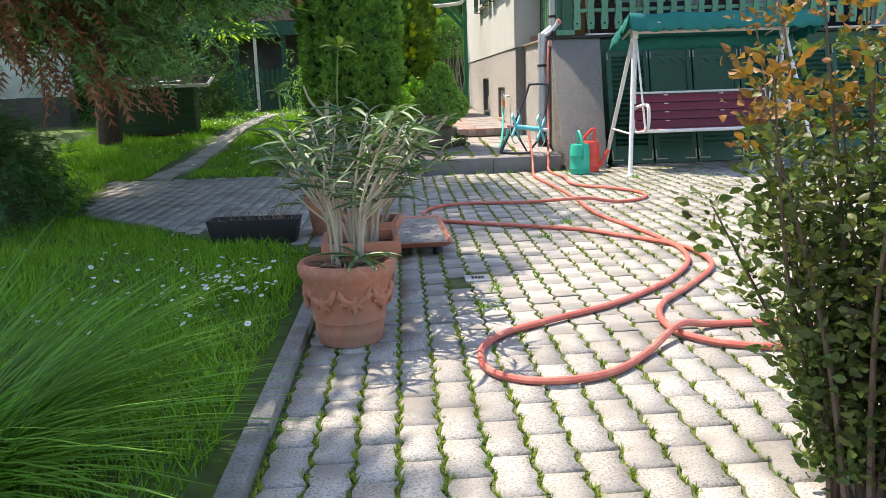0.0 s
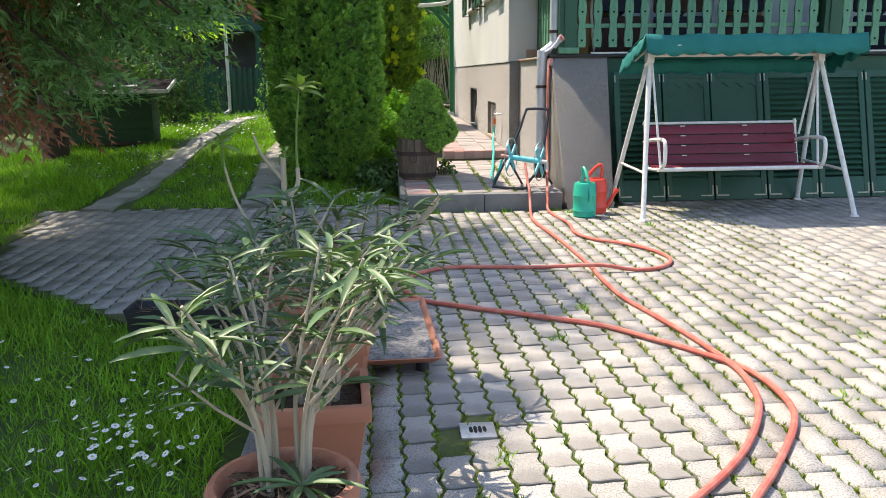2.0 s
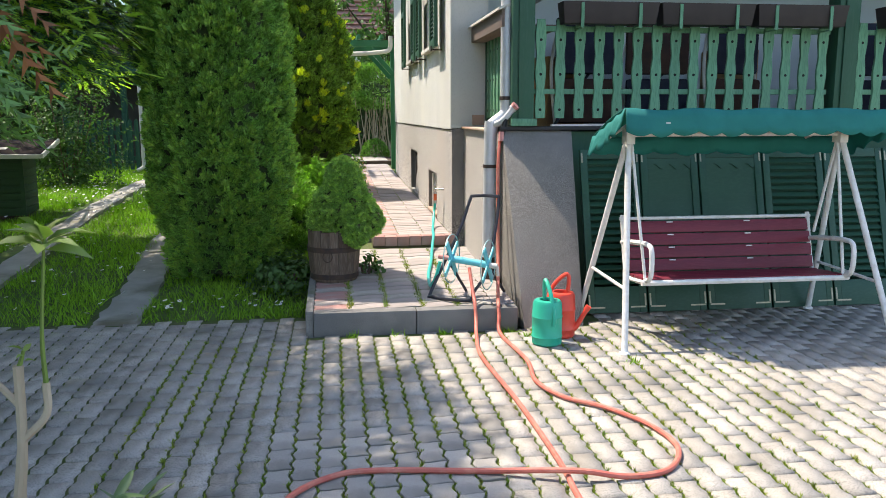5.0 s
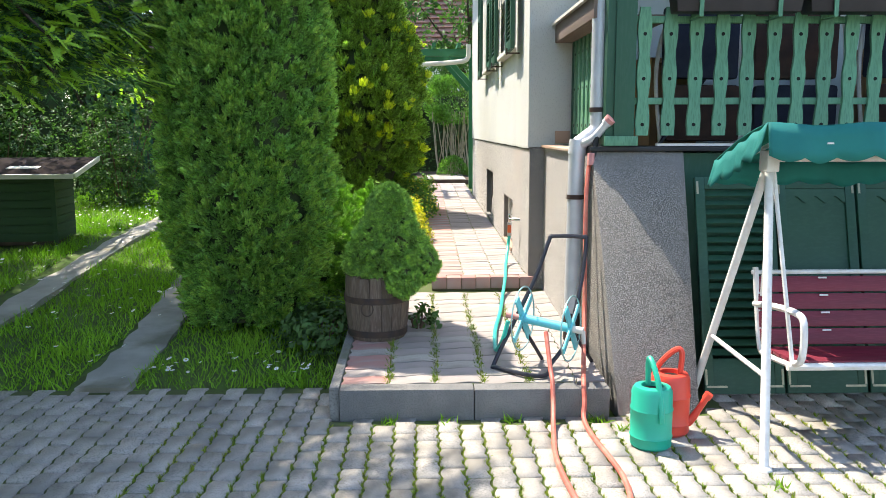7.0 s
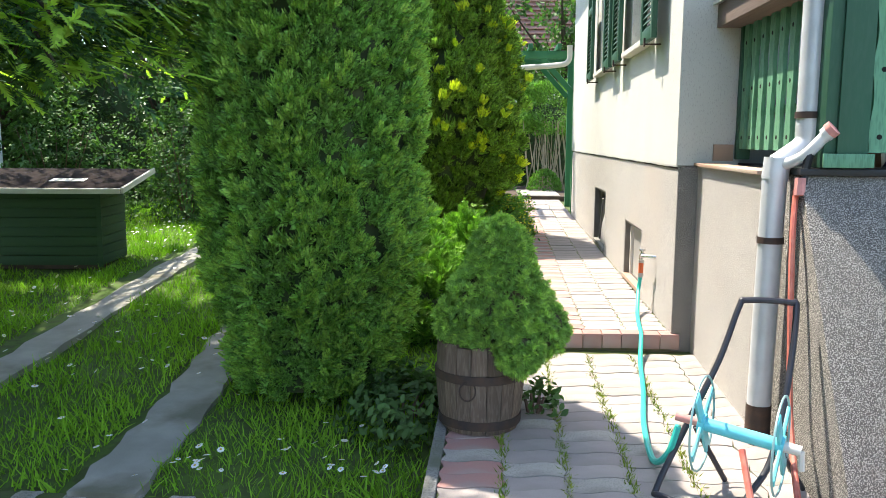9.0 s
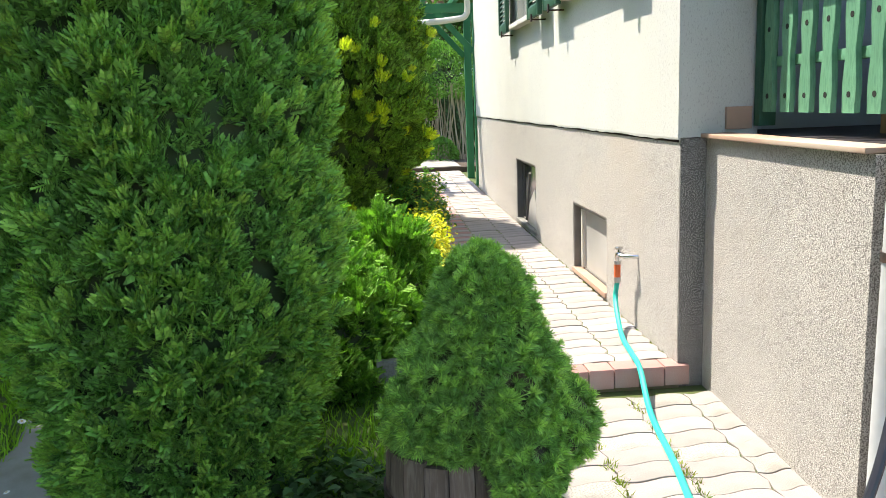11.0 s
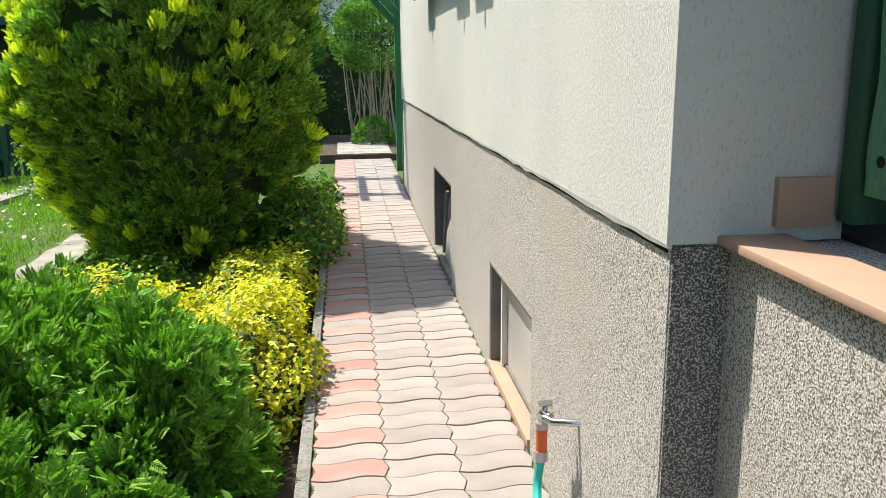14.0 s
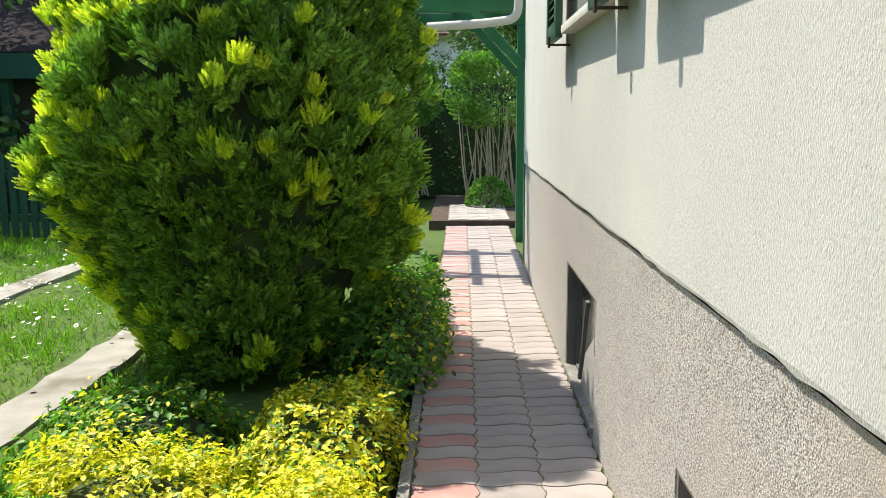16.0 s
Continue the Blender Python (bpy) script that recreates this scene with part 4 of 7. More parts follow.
def leaning_shutter(x0, x1, carved, label):
    t = new("shutter")
    w, h = x1 - x0, 1.26
    lean = 15.5
    t.matrix_basis = pose((x0 + x1) / 2, 8.72, 0.004, -lean)
    tagged(t, label, "shutter", "old shutters leaning on the porch wall")
    a = w / 2
    part("stile", Shape().box(-a, -a + 0.055, -0.018, 0.018, 0, h), paint_shutter, t, bevel=0.003)
    part("stile", Shape().box(a - 0.055, a, -0.018, 0.018, 0, h), paint_shutter, t, bevel=0.003)
    part("bottom_rail", Shape().box(-a + 0.056, a - 0.056, -0.017, 0.017, 0, 0.20), paint_shutter, t, bevel=0.003)
    part("top_rail", Shape().box(-a + 0.056, a - 0.056, -0.017, 0.017, h - 0.07, h), paint_shutter, t, bevel=0.003)
    if carved:
        n = 24
        prof = [(-a + 0.056, h - 0.071), (a - 0.056, h - 0.071)] + [((a - 0.056) * (1 - 2 * i / n), h - 0.135 - 0.02 * math.cos(6 * math.pi * i / n)) for i in range(n + 1)]
        part("carved_apron", Shape().prism(prof[::-1], -0.014, 0.014, UPRIGHT), paint_shutter, t)
        part("panel", Shape().box(-a + 0.056, a - 0.056, -0.004, 0.006, 0.20, h - 0.07), paint_shutter, t)
        part("middle_rail", Shape().box(-a + 0.056, a - 0.056, -0.015, 0.015, 0.60, 0.66), paint_shutter, t, bevel=0.003)
    n = 18 if not carved else 8
    z1 = h - 0.07 if not carved else 0.60
    for i in range(n):
        z = 0.21 + (z1 - 0.21) * (i + 0.5) / n
        part("slat", Shape().box(-a + 0.056, a - 0.056, -0.022, 0.022, -0.004, 0.004, Matrix.Translation((0, 0, z)) @ pose(0, 0, 0, 52)), paint_shutter, t)
    for sx in (-1, 1):
        for z in (0.14, h - 0.10):
            up = 1 if z < 0.5 else -1
            part("corner_iron", Shape().box(sx * (a - 0.012) - 0.006, sx * (a - 0.012) + 0.006, -0.022, -0.0185, min(z, z + 0.09 * -up), max(z, z + 0.09 * -up)).box(min(sx * (a - 0.012), sx * (a - 0.13)), max(sx * (a - 0.012), sx * (a - 0.13)), -0.0225, -0.019, z - 0.10 * up - 0.005, z - 0.10 * up + 0.007) if z < 0.5 else Shape().box(sx * (a - 0.012) - 0.006, sx * (a - 0.012) + 0.006, -0.022, -0.0185, z, z + 0.075), brass, t)


xe = [2.49, 2.97, 3.45, 3.98, 4.50, 5.02, 5.54, 6.06, 6.58, 7.10, 7.62]
for i in range(len(xe) - 1):
    leaning_shutter(xe[i] + 0.008, xe[i + 1] - 0.008, i in (1, 2), "old green shutter with carved apron leaning on the wall" if i in (1, 2) else "old green louvred shutter with brass corner irons, leaning")

# ---- watering cans ----


def watering_can(x, y, rz, mt, label, tall):
    t = thing("watering_can", x, y, 0.0, label, "watering can", "watering cans", rz=rz)
    h, r = tall, 0.098
    body = Shape().lathe([(0.01, 0.0), (r - 0.012, 0.0), (r, 0.012), (r, h * 0.17), (r + 0.004, h * 0.19), (r, h * 0.21), (r, h * 0.60), (r + 0.004, h * 0.63), (r, h * 0.66), (r - 0.003, h * 0.92), (r - 0.014, h * 0.985), (r - 0.03, h), (r - 0.045, h), (r - 0.047, h - 0.02), (0.002, h - 0.022)], 32)
    part("body", body, mt, t)
    # flat dark disc paints the shade inside the can
    part("mouth", Shape().lathe([(0.044, h - 0.018), (0.002, h - 0.0185)], 24, closed=False), hole_dark, t)
    part("handle", Shape().tube(smooth_path([(0.045, 0, h - 0.01), (0.05, 0, h + 0.10), (0.02, 0, h + 0.115), (-0.055, 0, h + 0.035), (-0.105, 0, h - 0.10), (-0.104, 0, h - 0.155)], 5), [0.014] * 26, 8), mt, t)
    part("spout", Shape().tube(smooth_path([(0.088, 0, 0.06), (0.11, 0, 0.08), (0.145, 0, 0.14), (0.18, 0, 0.205)], 4), [0.026, 0.025, 0.023, 0.021, 0.02, 0.019, 0.018, 0.017, 0.016, 0.016, 0.016, 0.016, 0.017], 10), mt, t)
    part("spout_tip", Shape().tube([(0.172, 0, 0.19), (0.188, 0, 0.218)], 0.021, 12), mt, t)
    return t


watering_can(1.985, 7.985, 100, can_teal, "green plastic watering can standing on the paving", 0.30)
watering_can(2.125, 8.16, -20, can_red, "red plastic watering can beside the green one", 0.31)

# ---- hose reel ----
t = thing("hose_reel", 1.57, 8.72, 0.162, "hose trolley with turquoise reel and black tube frame", "hose reel", rz=0)
part("frame", Shape().tube(smooth_path([(0.03, -0.09, 0.05), (0.0, -0.16, 0.016), (-0.09, -0.17, 0.016), (-0.26, -0.02, 0.016), (-0.27, 0.03, 0.03), (-0.14, 0.12, 0.27), (-0.02, 0.18, 0.50), (0.06, 0.235, 0.70), (0.09, 0.24, 0.725), (0.25, 0.235, 0.72), (0.275, 0.22, 0.69), (0.215, 0.10, 0.40), (0.13, -0.02, 0.17), (0.03, -0.09, 0.05)], 6), 0.0125, 9), black_steel, t)
part("rear_leg", Shape().tube([(-0.12, 0.10, 0.25), (0.02, 0.16, 0.012)], 0.011, 8), black_steel, t)
part("rear_leg", Shape().tube([(0.15, 0.02, 0.24), (0.30, 0.10, 0.012)], 0.011, 8), black_steel, t)
axis = Vector((0.25, -0.13, -0.03)).normalized()
c0, c1 = Vector((-0.11, 0.04, 0.285)), Vector((0.14, -0.09, 0.255))
ring_x = Vector((0.13, 0.25, 0)).normalized()
for c in (c0, c1):
    hub = part("reel_side", Shape().tube([c - axis * 0.012, c + axis * 0.012], 0.04, 14), blue_plastic, t)
    for k in range(4):
        ang = 0.6 + k * math.pi / 2
        d = ring_x * math.cos(ang) + Vector((0, 0, 1)) * math.sin(ang)
        e = axis.cross(d)
        m = Matrix((axis.to_4d(), e.to_4d(), d.to_4d(), (0, 0, 0, 1))).transposed()
        m.col[3] = (*c, 1.0)
        part("spoke", Shape().add([(-0.006, -0.022, 0.02), (-0.006, 0.022, 0.02), (-0.006, 0.034, 0.158), (-0.006, -0.014, 0.165), (0.006, -0.022, 0.02), (0.006, 0.022, 0.02), (0.006, 0.034, 0.158), (0.006, -0.014, 0.165)], [(0, 1, 2, 3), (7, 6, 5, 4), (0, 4, 5, 1), (1, 5, 6, 2), (2, 6, 7, 3), (3, 7, 4, 0)], m), blue_plastic, hub, bevel=0.003)
    part("rim_wire", Shape().tube([c + 0.18 * (ring_x * math.cos(a) + Vector((0, 0, 1)) * math.sin(a)) for a in [2 * math.pi * i / 40 for i in range(40)]], 0.0045, 6, loop=True), wire, hub)
part("drum", Shape().tube([c0, c1], 0.026, 14), blue_plastic, t)
part("hose_fitting", Shape().tube([c0 - axis * 0.01, c0 - axis * 0.10], 0.017, 10), pink_cloth, t, "faded red connector")
part("crank", Shape().tube([c1 + axis * 0.01, c1 + axis * 0.07], 0.02, 10).tube([c1 + axis * 0.07, c1 + axis * 0.075 + Vector((0, 0, -0.07))], 0.012, 8), pale_trim, t, "pale plastic crank")

# ---- hoses ----


def hose(name, pts, r, mt, label, grp=""):
    o = part(name, Shape().tube(smooth_path(pts, 7), r, 8), mt)
    return tagged(o, label, "hose", grp)


HR = 0.013
z_ = HR + 0.002
hose("garden_hose", [(1.57, 8.62, 0.40), (1.575, 8.48, 0.24), (1.575, 8.40, 0.185), (1.57, 8.33, 0.09), (1.545, 8.15, z_), (1.50, 7.7, z_), (1.545, 6.9, z_), (1.56, 6.15, z_), (1.545, 5.8, z_), (1.55, 5.34, z_), (1.61, 4.99, z_), (1.67, 4.62, z_), (1.70, 4.3, z_), (1.69, 4.08, z_), (1.61, 3.8, z_), (1.39, 3.45, z_), (1.08, 3.14, z_), (0.76, 2.93, z_), (0.57, 2.79, z_), (0.475, 2.62, z_), (0.475, 2.43, z_), (0.56, 2.32, z_), (0.70, 2.29, z_), (0.87, 2.35, z_), (1.03, 2.52, z_), (1.2, 2.71, z_ + 0.03), (1.35, 2.79, z_), (1.6, 2.77, z_), (2.0, 2.6, z_)],
     HR, hose_red, "faded red garden hose lying across the paving", "red hoses")
hose("garden_hose", [(1.905, 9.20, 1.31), (1.875, 9.12, 1.12), (1.86, 9.04, 0.8), (1.845, 8.94, 0.45), (1.79, 8.66, 0.22), (1.745, 8.42, 0.18), (1.735, 8.34, 0.10), (1.72, 8.2, z_), (1.76, 7.6, z_), (1.72, 7.2, z_), (1.80, 6.93, z_), (1.96, 6.76, z_), (2.10, 6.5, z_), (2.13, 6.22, z_), (2.0, 6.0, z_), (1.8, 5.955, z_), (1.575, 5.97, z_ + 0.032), (1.19, 6.09, z_), (0.78, 6.15, z_), (0.59, 6.12, z_), (0.42, 5.95, z_), (0.36, 5.66, z_), (0.45, 5.4, z_), (0.62, 5.27, z_), (0.98, 5.05, z_), (1.29, 4.85, z_), (1.47, 4.63, z_), (1.62, 4.42, z_), (1.745, 4.16, z_), (1.745, 3.86, z_), (1.66, 3.64, z_), (1.44, 3.33, z_), (1.28, 3.13, z_), (1.2, 2.94, z_), (1.19, 2.75, z_), (1.24, 2.64, z_), (1.36, 2.54, z_), (1.7, 2.45, z_)],
     HR, hose_red, "faded red garden hose looping from the downpipe over the paving", "red hoses")
hose("tap_hose", [(1.655, 11.36, 0.585), (1.64, 11.34, 0.48), (1.60, 11.1, 0.365), (1.57, 10.85, 0.352), (1.55, 10.65, 0.335), (1.50, 10.35, 0.243), (1.44, 9.9, 0.225), (1.36, 9.4, 0.207), (1.33, 9.0, 0.20), (1.35, 8.82, 0.30), (1.38, 8.80, 0.42)], 0.0135, hose_teal, "thin turquoise hose from the wall tap to the reel")

t = thing("wall_tap", X0, 11.28, 0.70, "metal garden tap on the plinth wall with an orange hose connector", "tap")
part("spindle", Shape().tube([(0.01, -0.02, 0.03), (-0.07, 0.0, 0.03), (-0.085, 0.03, 0.03)], 0.011, 10), chrome, t)
part("spout", Shape().tube(smooth_path([(-0.07, 0.02, 0.035), (-0.085, 0.06, 0.03), (-0.08, 0.08, -0.03)], 4), 0.012, 10), chrome, t)
part("lever", Shape().box(-0.10, -0.06, 0.035, 0.05, 0.06, 0.075).tube([(-0.08, 0.045, 0.035), (-0.08, 0.045, 0.07)], 0.009, 8), chrome, t, bevel=0.003)
part("connector", Shape().tube([(-0.08, 0.08, -0.02), (-0.08, 0.08, -0.10)], 0.017, 12), orange_plastic, t, "orange hose connector")
part("collar", Shape().tube([(-0.08, 0.08, -0.095), (-0.08, 0.08, -0.125)], 0.02, 12), drain_metal, t)
part("upper_collar", Shape().tube([(-0.08, 0.08, -0.005), (-0.08, 0.08, -0.025)], 0.019, 12), drain_metal, t)

# ---- barrel with dwarf spruce ----
t = thing("barrel_planter", 0.60, 9.42, plat_z(9.42) - 0.003, "half oak barrel planter with rusty hoops", "planter")
n = 18
for i in range(n):
    a0, a1 = 2 * math.pi * (i + 0.02) / n, 2 * math.pi * (i + 0.98) / n
    v = []
    for z, r in ((0, 0.180), (0.10, 0.196), (0.22, 0.206), (0.36, 0.202), (0.40, 0.199)):
        for rr in (r, r - 0.022):
            for a in (a0, a1):
                v.append((rr * math.cos(a), rr * math.sin(a), z + (0.006 * ((i * 7) % 3) if z > 0.39 else 0)))
    f = []
    for k in range(4):
        b = 4 * k
        f += [(b, b + 1, b + 5, b + 4), (b + 3, b + 2, b + 6, b + 7), (b + 2, b, b + 4, b + 6), (b + 1, b + 3, b + 7, b + 5)]
    f += [(0, 2, 3, 1), (16, 17, 19, 18)]
    part("stave", Shape().add(v, f), barrel_wood, t, smooth=30)
for z, r in ((0.045, 0.190), (0.26, 0.2085)):
    part("hoop", Shape().lathe([(r - 0.002, z - 0.02), (r + 0.003, z - 0.02), (r + 0.004, z + 0.02), (r - 0.002, z + 0.02)], 36, closed=False), iron, t)
part("ring_handle", Shape().tube([(0.036 * math.sin(a) - 0.05, -0.213 + 0.012 * math.cos(a), 0.215 + 0.04 * math.cos(a)) for a in [2 * math.pi * i / 20 for i in range(20)]], 0.004, 6, loop=True), iron, t)
part("soil", Shape().lathe([(0.178, 0.31), (0.1, 0.335), (0.0, 0.34)], 24, closed=False), soil, t)

# ---- shrubs and trees ----


def core(name, parent, h, rad, mt, z0=0.0, shrink=0.8, seed=0):
    n, prof = 18, []
    for i in range(13):
        q = i / 12
        prof.append((max(0.004, float(rad(np.array([q]))[0]) * shrink), z0 + 0.02 + h * 0.97 * q))
    return part(name, Shape().lathe(prof, n), mt, parent, smooth=80)


def spray(pairs=6, wide=0.30, droop=0.2):
    """A flat conifer frond: a midrib with paired blunt side shoots."""
    v, f = [(0, 0, 0), (0.05, 1.0, -droop), (-0.05, 0.96, -droop)], [(0, 1, 2)]
    for i in range(pairs):
        y = 0.08 + 0.72 * i / pairs
        w = wide * (1 - 0.5 * y)
        for sgn in (-1, 1):
            k, z, yy = len(v), -droop * y * y, y + (0.05 if sgn > 0 else 0)
            v += [(0, yy, z), (sgn * w, yy + 0.13, z - 0.03), (sgn * w * 0.72, yy + 0.27, z + 0.03)]
            f += [(k, k + 1, k + 2) if sgn > 0 else (k + 2, k + 1, k)]
    return v, f


SPRAY = spray()


def tufts(name, parent, places, outs, per, size, mt, template=SPRAY, cone=0.95, lift=0.35, root=0.55, seed=1):
    """Rounded tufts: fronds that spread from a root a little inside the crown."""
    g = np.random.default_rng(seed)
    c, n = len(places), len(places) * per
    o2 = np.repeat(outs, per, 0)
    side = g.normal(0, 1, (n, 3))
    side = unit(side - o2 * (side * o2).sum(1, keepdims=True))
    w = cone * g.random((n, 1)) ** 0.55
    d = unit(o2 * np.cos(w) + side * np.sin(w) + np.array([0, 0, lift]))
    grow = np.repeat(g.uniform(0.75, 1.25, c), per) * size
    base = np.repeat(places, per, 0) - o2 * (grow * root)[:, None] + side * (grow * 0.22)[:, None] * g.random((n, 1))
    return cloud(name, template, frames_to(d, grow * g.uniform(0.75, 1.15, n), 0.10), base, mt, parent)


def crown_points(count, h, rad, seed, lump, z0, freq=1.0, depth=0.05, front=0.78, rise=0.45):
    """Places and outward directions over an upright crown with an uneven surface."""
    g = np.random.default_rng(seed)
    q = g.random(count) ** 0.9
    a = np.where(g.random(count) < front, -g.random(count), g.random(count)) * math.pi
    d = np.stack([np.cos(a), np.sin(a), np.zeros(count)], 1)
    key = np.stack([np.cos(a) * 1.2, np.sin(a) * 1.2, q * h * 1.1], 1) * freq
    k = lumpy(key, seed, lump)
    r = rad(q) * k - depth * g.random(count) ** 2
    p = d * r[:, None]
    p[:, 2] = z0 + q * h
    slope = np.gradient(rad(np.linspace(0, 1, 50)), h / 49)
    dz = np.clip(-np.interp(q, np.linspace(0, 1, 50), slope), -0.4, 3)
    return p, unit(d + np.stack([0 * q, 0 * q, rise + dz], 1)), k


thuja_tip = mat("thuja_tips", (0.34, 0.54, 0.09), (0.27, 0.47, 0.08), 9, 0.6, vary="island", amount=0.35, leaf=0.25)
spruce_new = mat("spruce_new_growth", (0.42, 0.64, 0.12), (0.33, 0.55, 0.10), 20, 0.6, vary="island", amount=0.35, leaf=0.25)
spruce_twig = mat("spruce_inner_twigs", (0.07, 0.055, 0.03), (0.05, 0.055, 0.025), 12, 1.0, 1.0, 40)
# dark green for solid cores; paints the shade deep inside the crowns
inner = mat("inner_crown_shade", (0.035, 0.065, 0.02), (0.05, 0.06, 0.025), 9, 1.0, 1.0, 30)

# tall thuja column beside the platform
t = thing("thuja", -0.35, 10.22, lawn_z(10.22), "tall dense dark green columnar thuja", "conifer")
part("trunk", Shape().tube([(0, 0, -0.05), (0.02, 0, 1.5), (0, 0, 3.4)], [0.07, 0.05, 0.01], 8), bark, t)
th = lambda q: 0.60 * np.minimum(1, 0.72 + 1.5 * q) * np.clip(1 - np.maximum(0, (q - 0.35) / 0.65) ** 2.2, 0, 1) ** 0.75
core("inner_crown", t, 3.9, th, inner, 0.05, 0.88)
p, out, k = crown_points(4600, 3.95, th, 3, 0.09, 0.04, 2.3, 0.05)
tufts("crown", t, p, out, 10, 0.074, thuja_leaf, lift=0.45, seed=4)
i = np.where(k > 0.99)[0]
o = tufts("young_growth", t, p[i] + out[i] * 0.012, out[i], 4, 0.058, thuja_tip, cone=0.7, lift=0.55, root=0.25, seed=5)
o["label"] = "lighter green tips"

# gold-tipped cypress ahead
t = thing("golden_cypress", -0.08, 15.35, lawn_z(15), "broad cypress with sunlit yellow-green tips", "conifer")
part("trunk", Shape().tube([(0, 0, -0.05), (0.04, 0, 2), (0, 0, 3.6)], [0.10, 0.06, 0.012], 8).tube([(0.02, -0.05, 0.1), (0.25, -0.45, 0.7), (0.35, -0.7, 1.4)], [0.04, 0.025, 0.01], 6).tube([(-0.02, -0.05, 0.1), (-0.3, -0.4, 0.8), (-0.5, -0.5, 1.5)], [0.04, 0.025, 0.01], 6), bark, t)
cy = lambda q: 1.0 * np.minimum(1, 0.58 + 1.5 * q) * np.clip(1 - np.maximum(0, (q - 0.3) / 0.7) ** 1.7, 0, 1) ** 0.8
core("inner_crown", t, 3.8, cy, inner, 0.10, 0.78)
p, out, k = crown_points(2900, 3.9, cy, 11, 0.17, 0.04, 1.7, 0.16, 0.74, 0.6)
tufts("crown", t, p, out, 10, 0.115, cyp_leaf, cone=0.8, lift=0.5, seed=6)
# yellow tips gather towards the sun: young growth with sunlight painted in
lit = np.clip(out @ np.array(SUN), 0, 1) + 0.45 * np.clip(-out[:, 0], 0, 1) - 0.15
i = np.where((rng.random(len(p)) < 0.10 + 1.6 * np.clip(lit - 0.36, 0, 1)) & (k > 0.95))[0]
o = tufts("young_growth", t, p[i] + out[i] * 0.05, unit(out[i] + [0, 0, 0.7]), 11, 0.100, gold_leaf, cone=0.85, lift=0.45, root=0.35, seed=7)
o["label"] = "yellow-green young tips, thickest on the side painted as sunlit"

# dwarf spruce in the barrel
t = thing("dwarf_spruce", 0.685, 9.40, plat_z(9.4) + 0.35, "lumpy cone of a dwarf spruce growing in the barrel", "shrub")
sp = lambda q: np.interp(q, [0, 0.12, 0.3, 0.5, 0.62, 0.85, 0.95, 1.0], [0.17, 0.24, 0.255, 0.22, 0.175, 0.13, 0.08, 0.02])
part("stem", Shape().tube([(-0.04, 0.02, -0.04), (0, 0, 0.3)], [0.03, 0.015], 8), bark, t)
core("inner_crown", t, 0.56, sp, spruce_twig, 0.03, 0.78)
p, out, k = crown_points(1250, 0.60, sp, 23, 0.16, 0.02, 3.4, 0.03, 0.75, 0.45)
for x, y, z, r in ((0.19, -0.08, 0.13, 0.125), (0.09, -0.19, 0.05, 0.105), (-0.19, -0.05, 0.14, 0.10), (0.12, 0.12, 0.15, 0.14)):
    d = ball(210)
    p = np.concatenate([p, d * r + [x, y, z]])
    out = np.concatenate([out, unit(d + [0, 0, 0.3])])
    part("inner_crown", Shape().lathe([(max(0.004, 0.78 * r * math.sin(a)), z - 0.78 * r * math.cos(a)) for a in [math.pi * j / 8 for j in range(9)]], 14, Matrix.Translation((x, y, 0))), spruce_twig, t, smooth=80)
tufts("crown", t, p, out, 5, 0.032, spruce_leaf, NEEDLES, cone=0.9, lift=0.2, root=0.5, seed=8)
i = rng.choice(len(p), 900)
o = tufts("new_growth", t, p[i] + out[i] * 0.008, out[i], 3, 0.026, spruce_new, NEEDLES, cone=0.8, lift=0.3, root=0.2, seed=9)
o["label"] = "fresh light green needles"


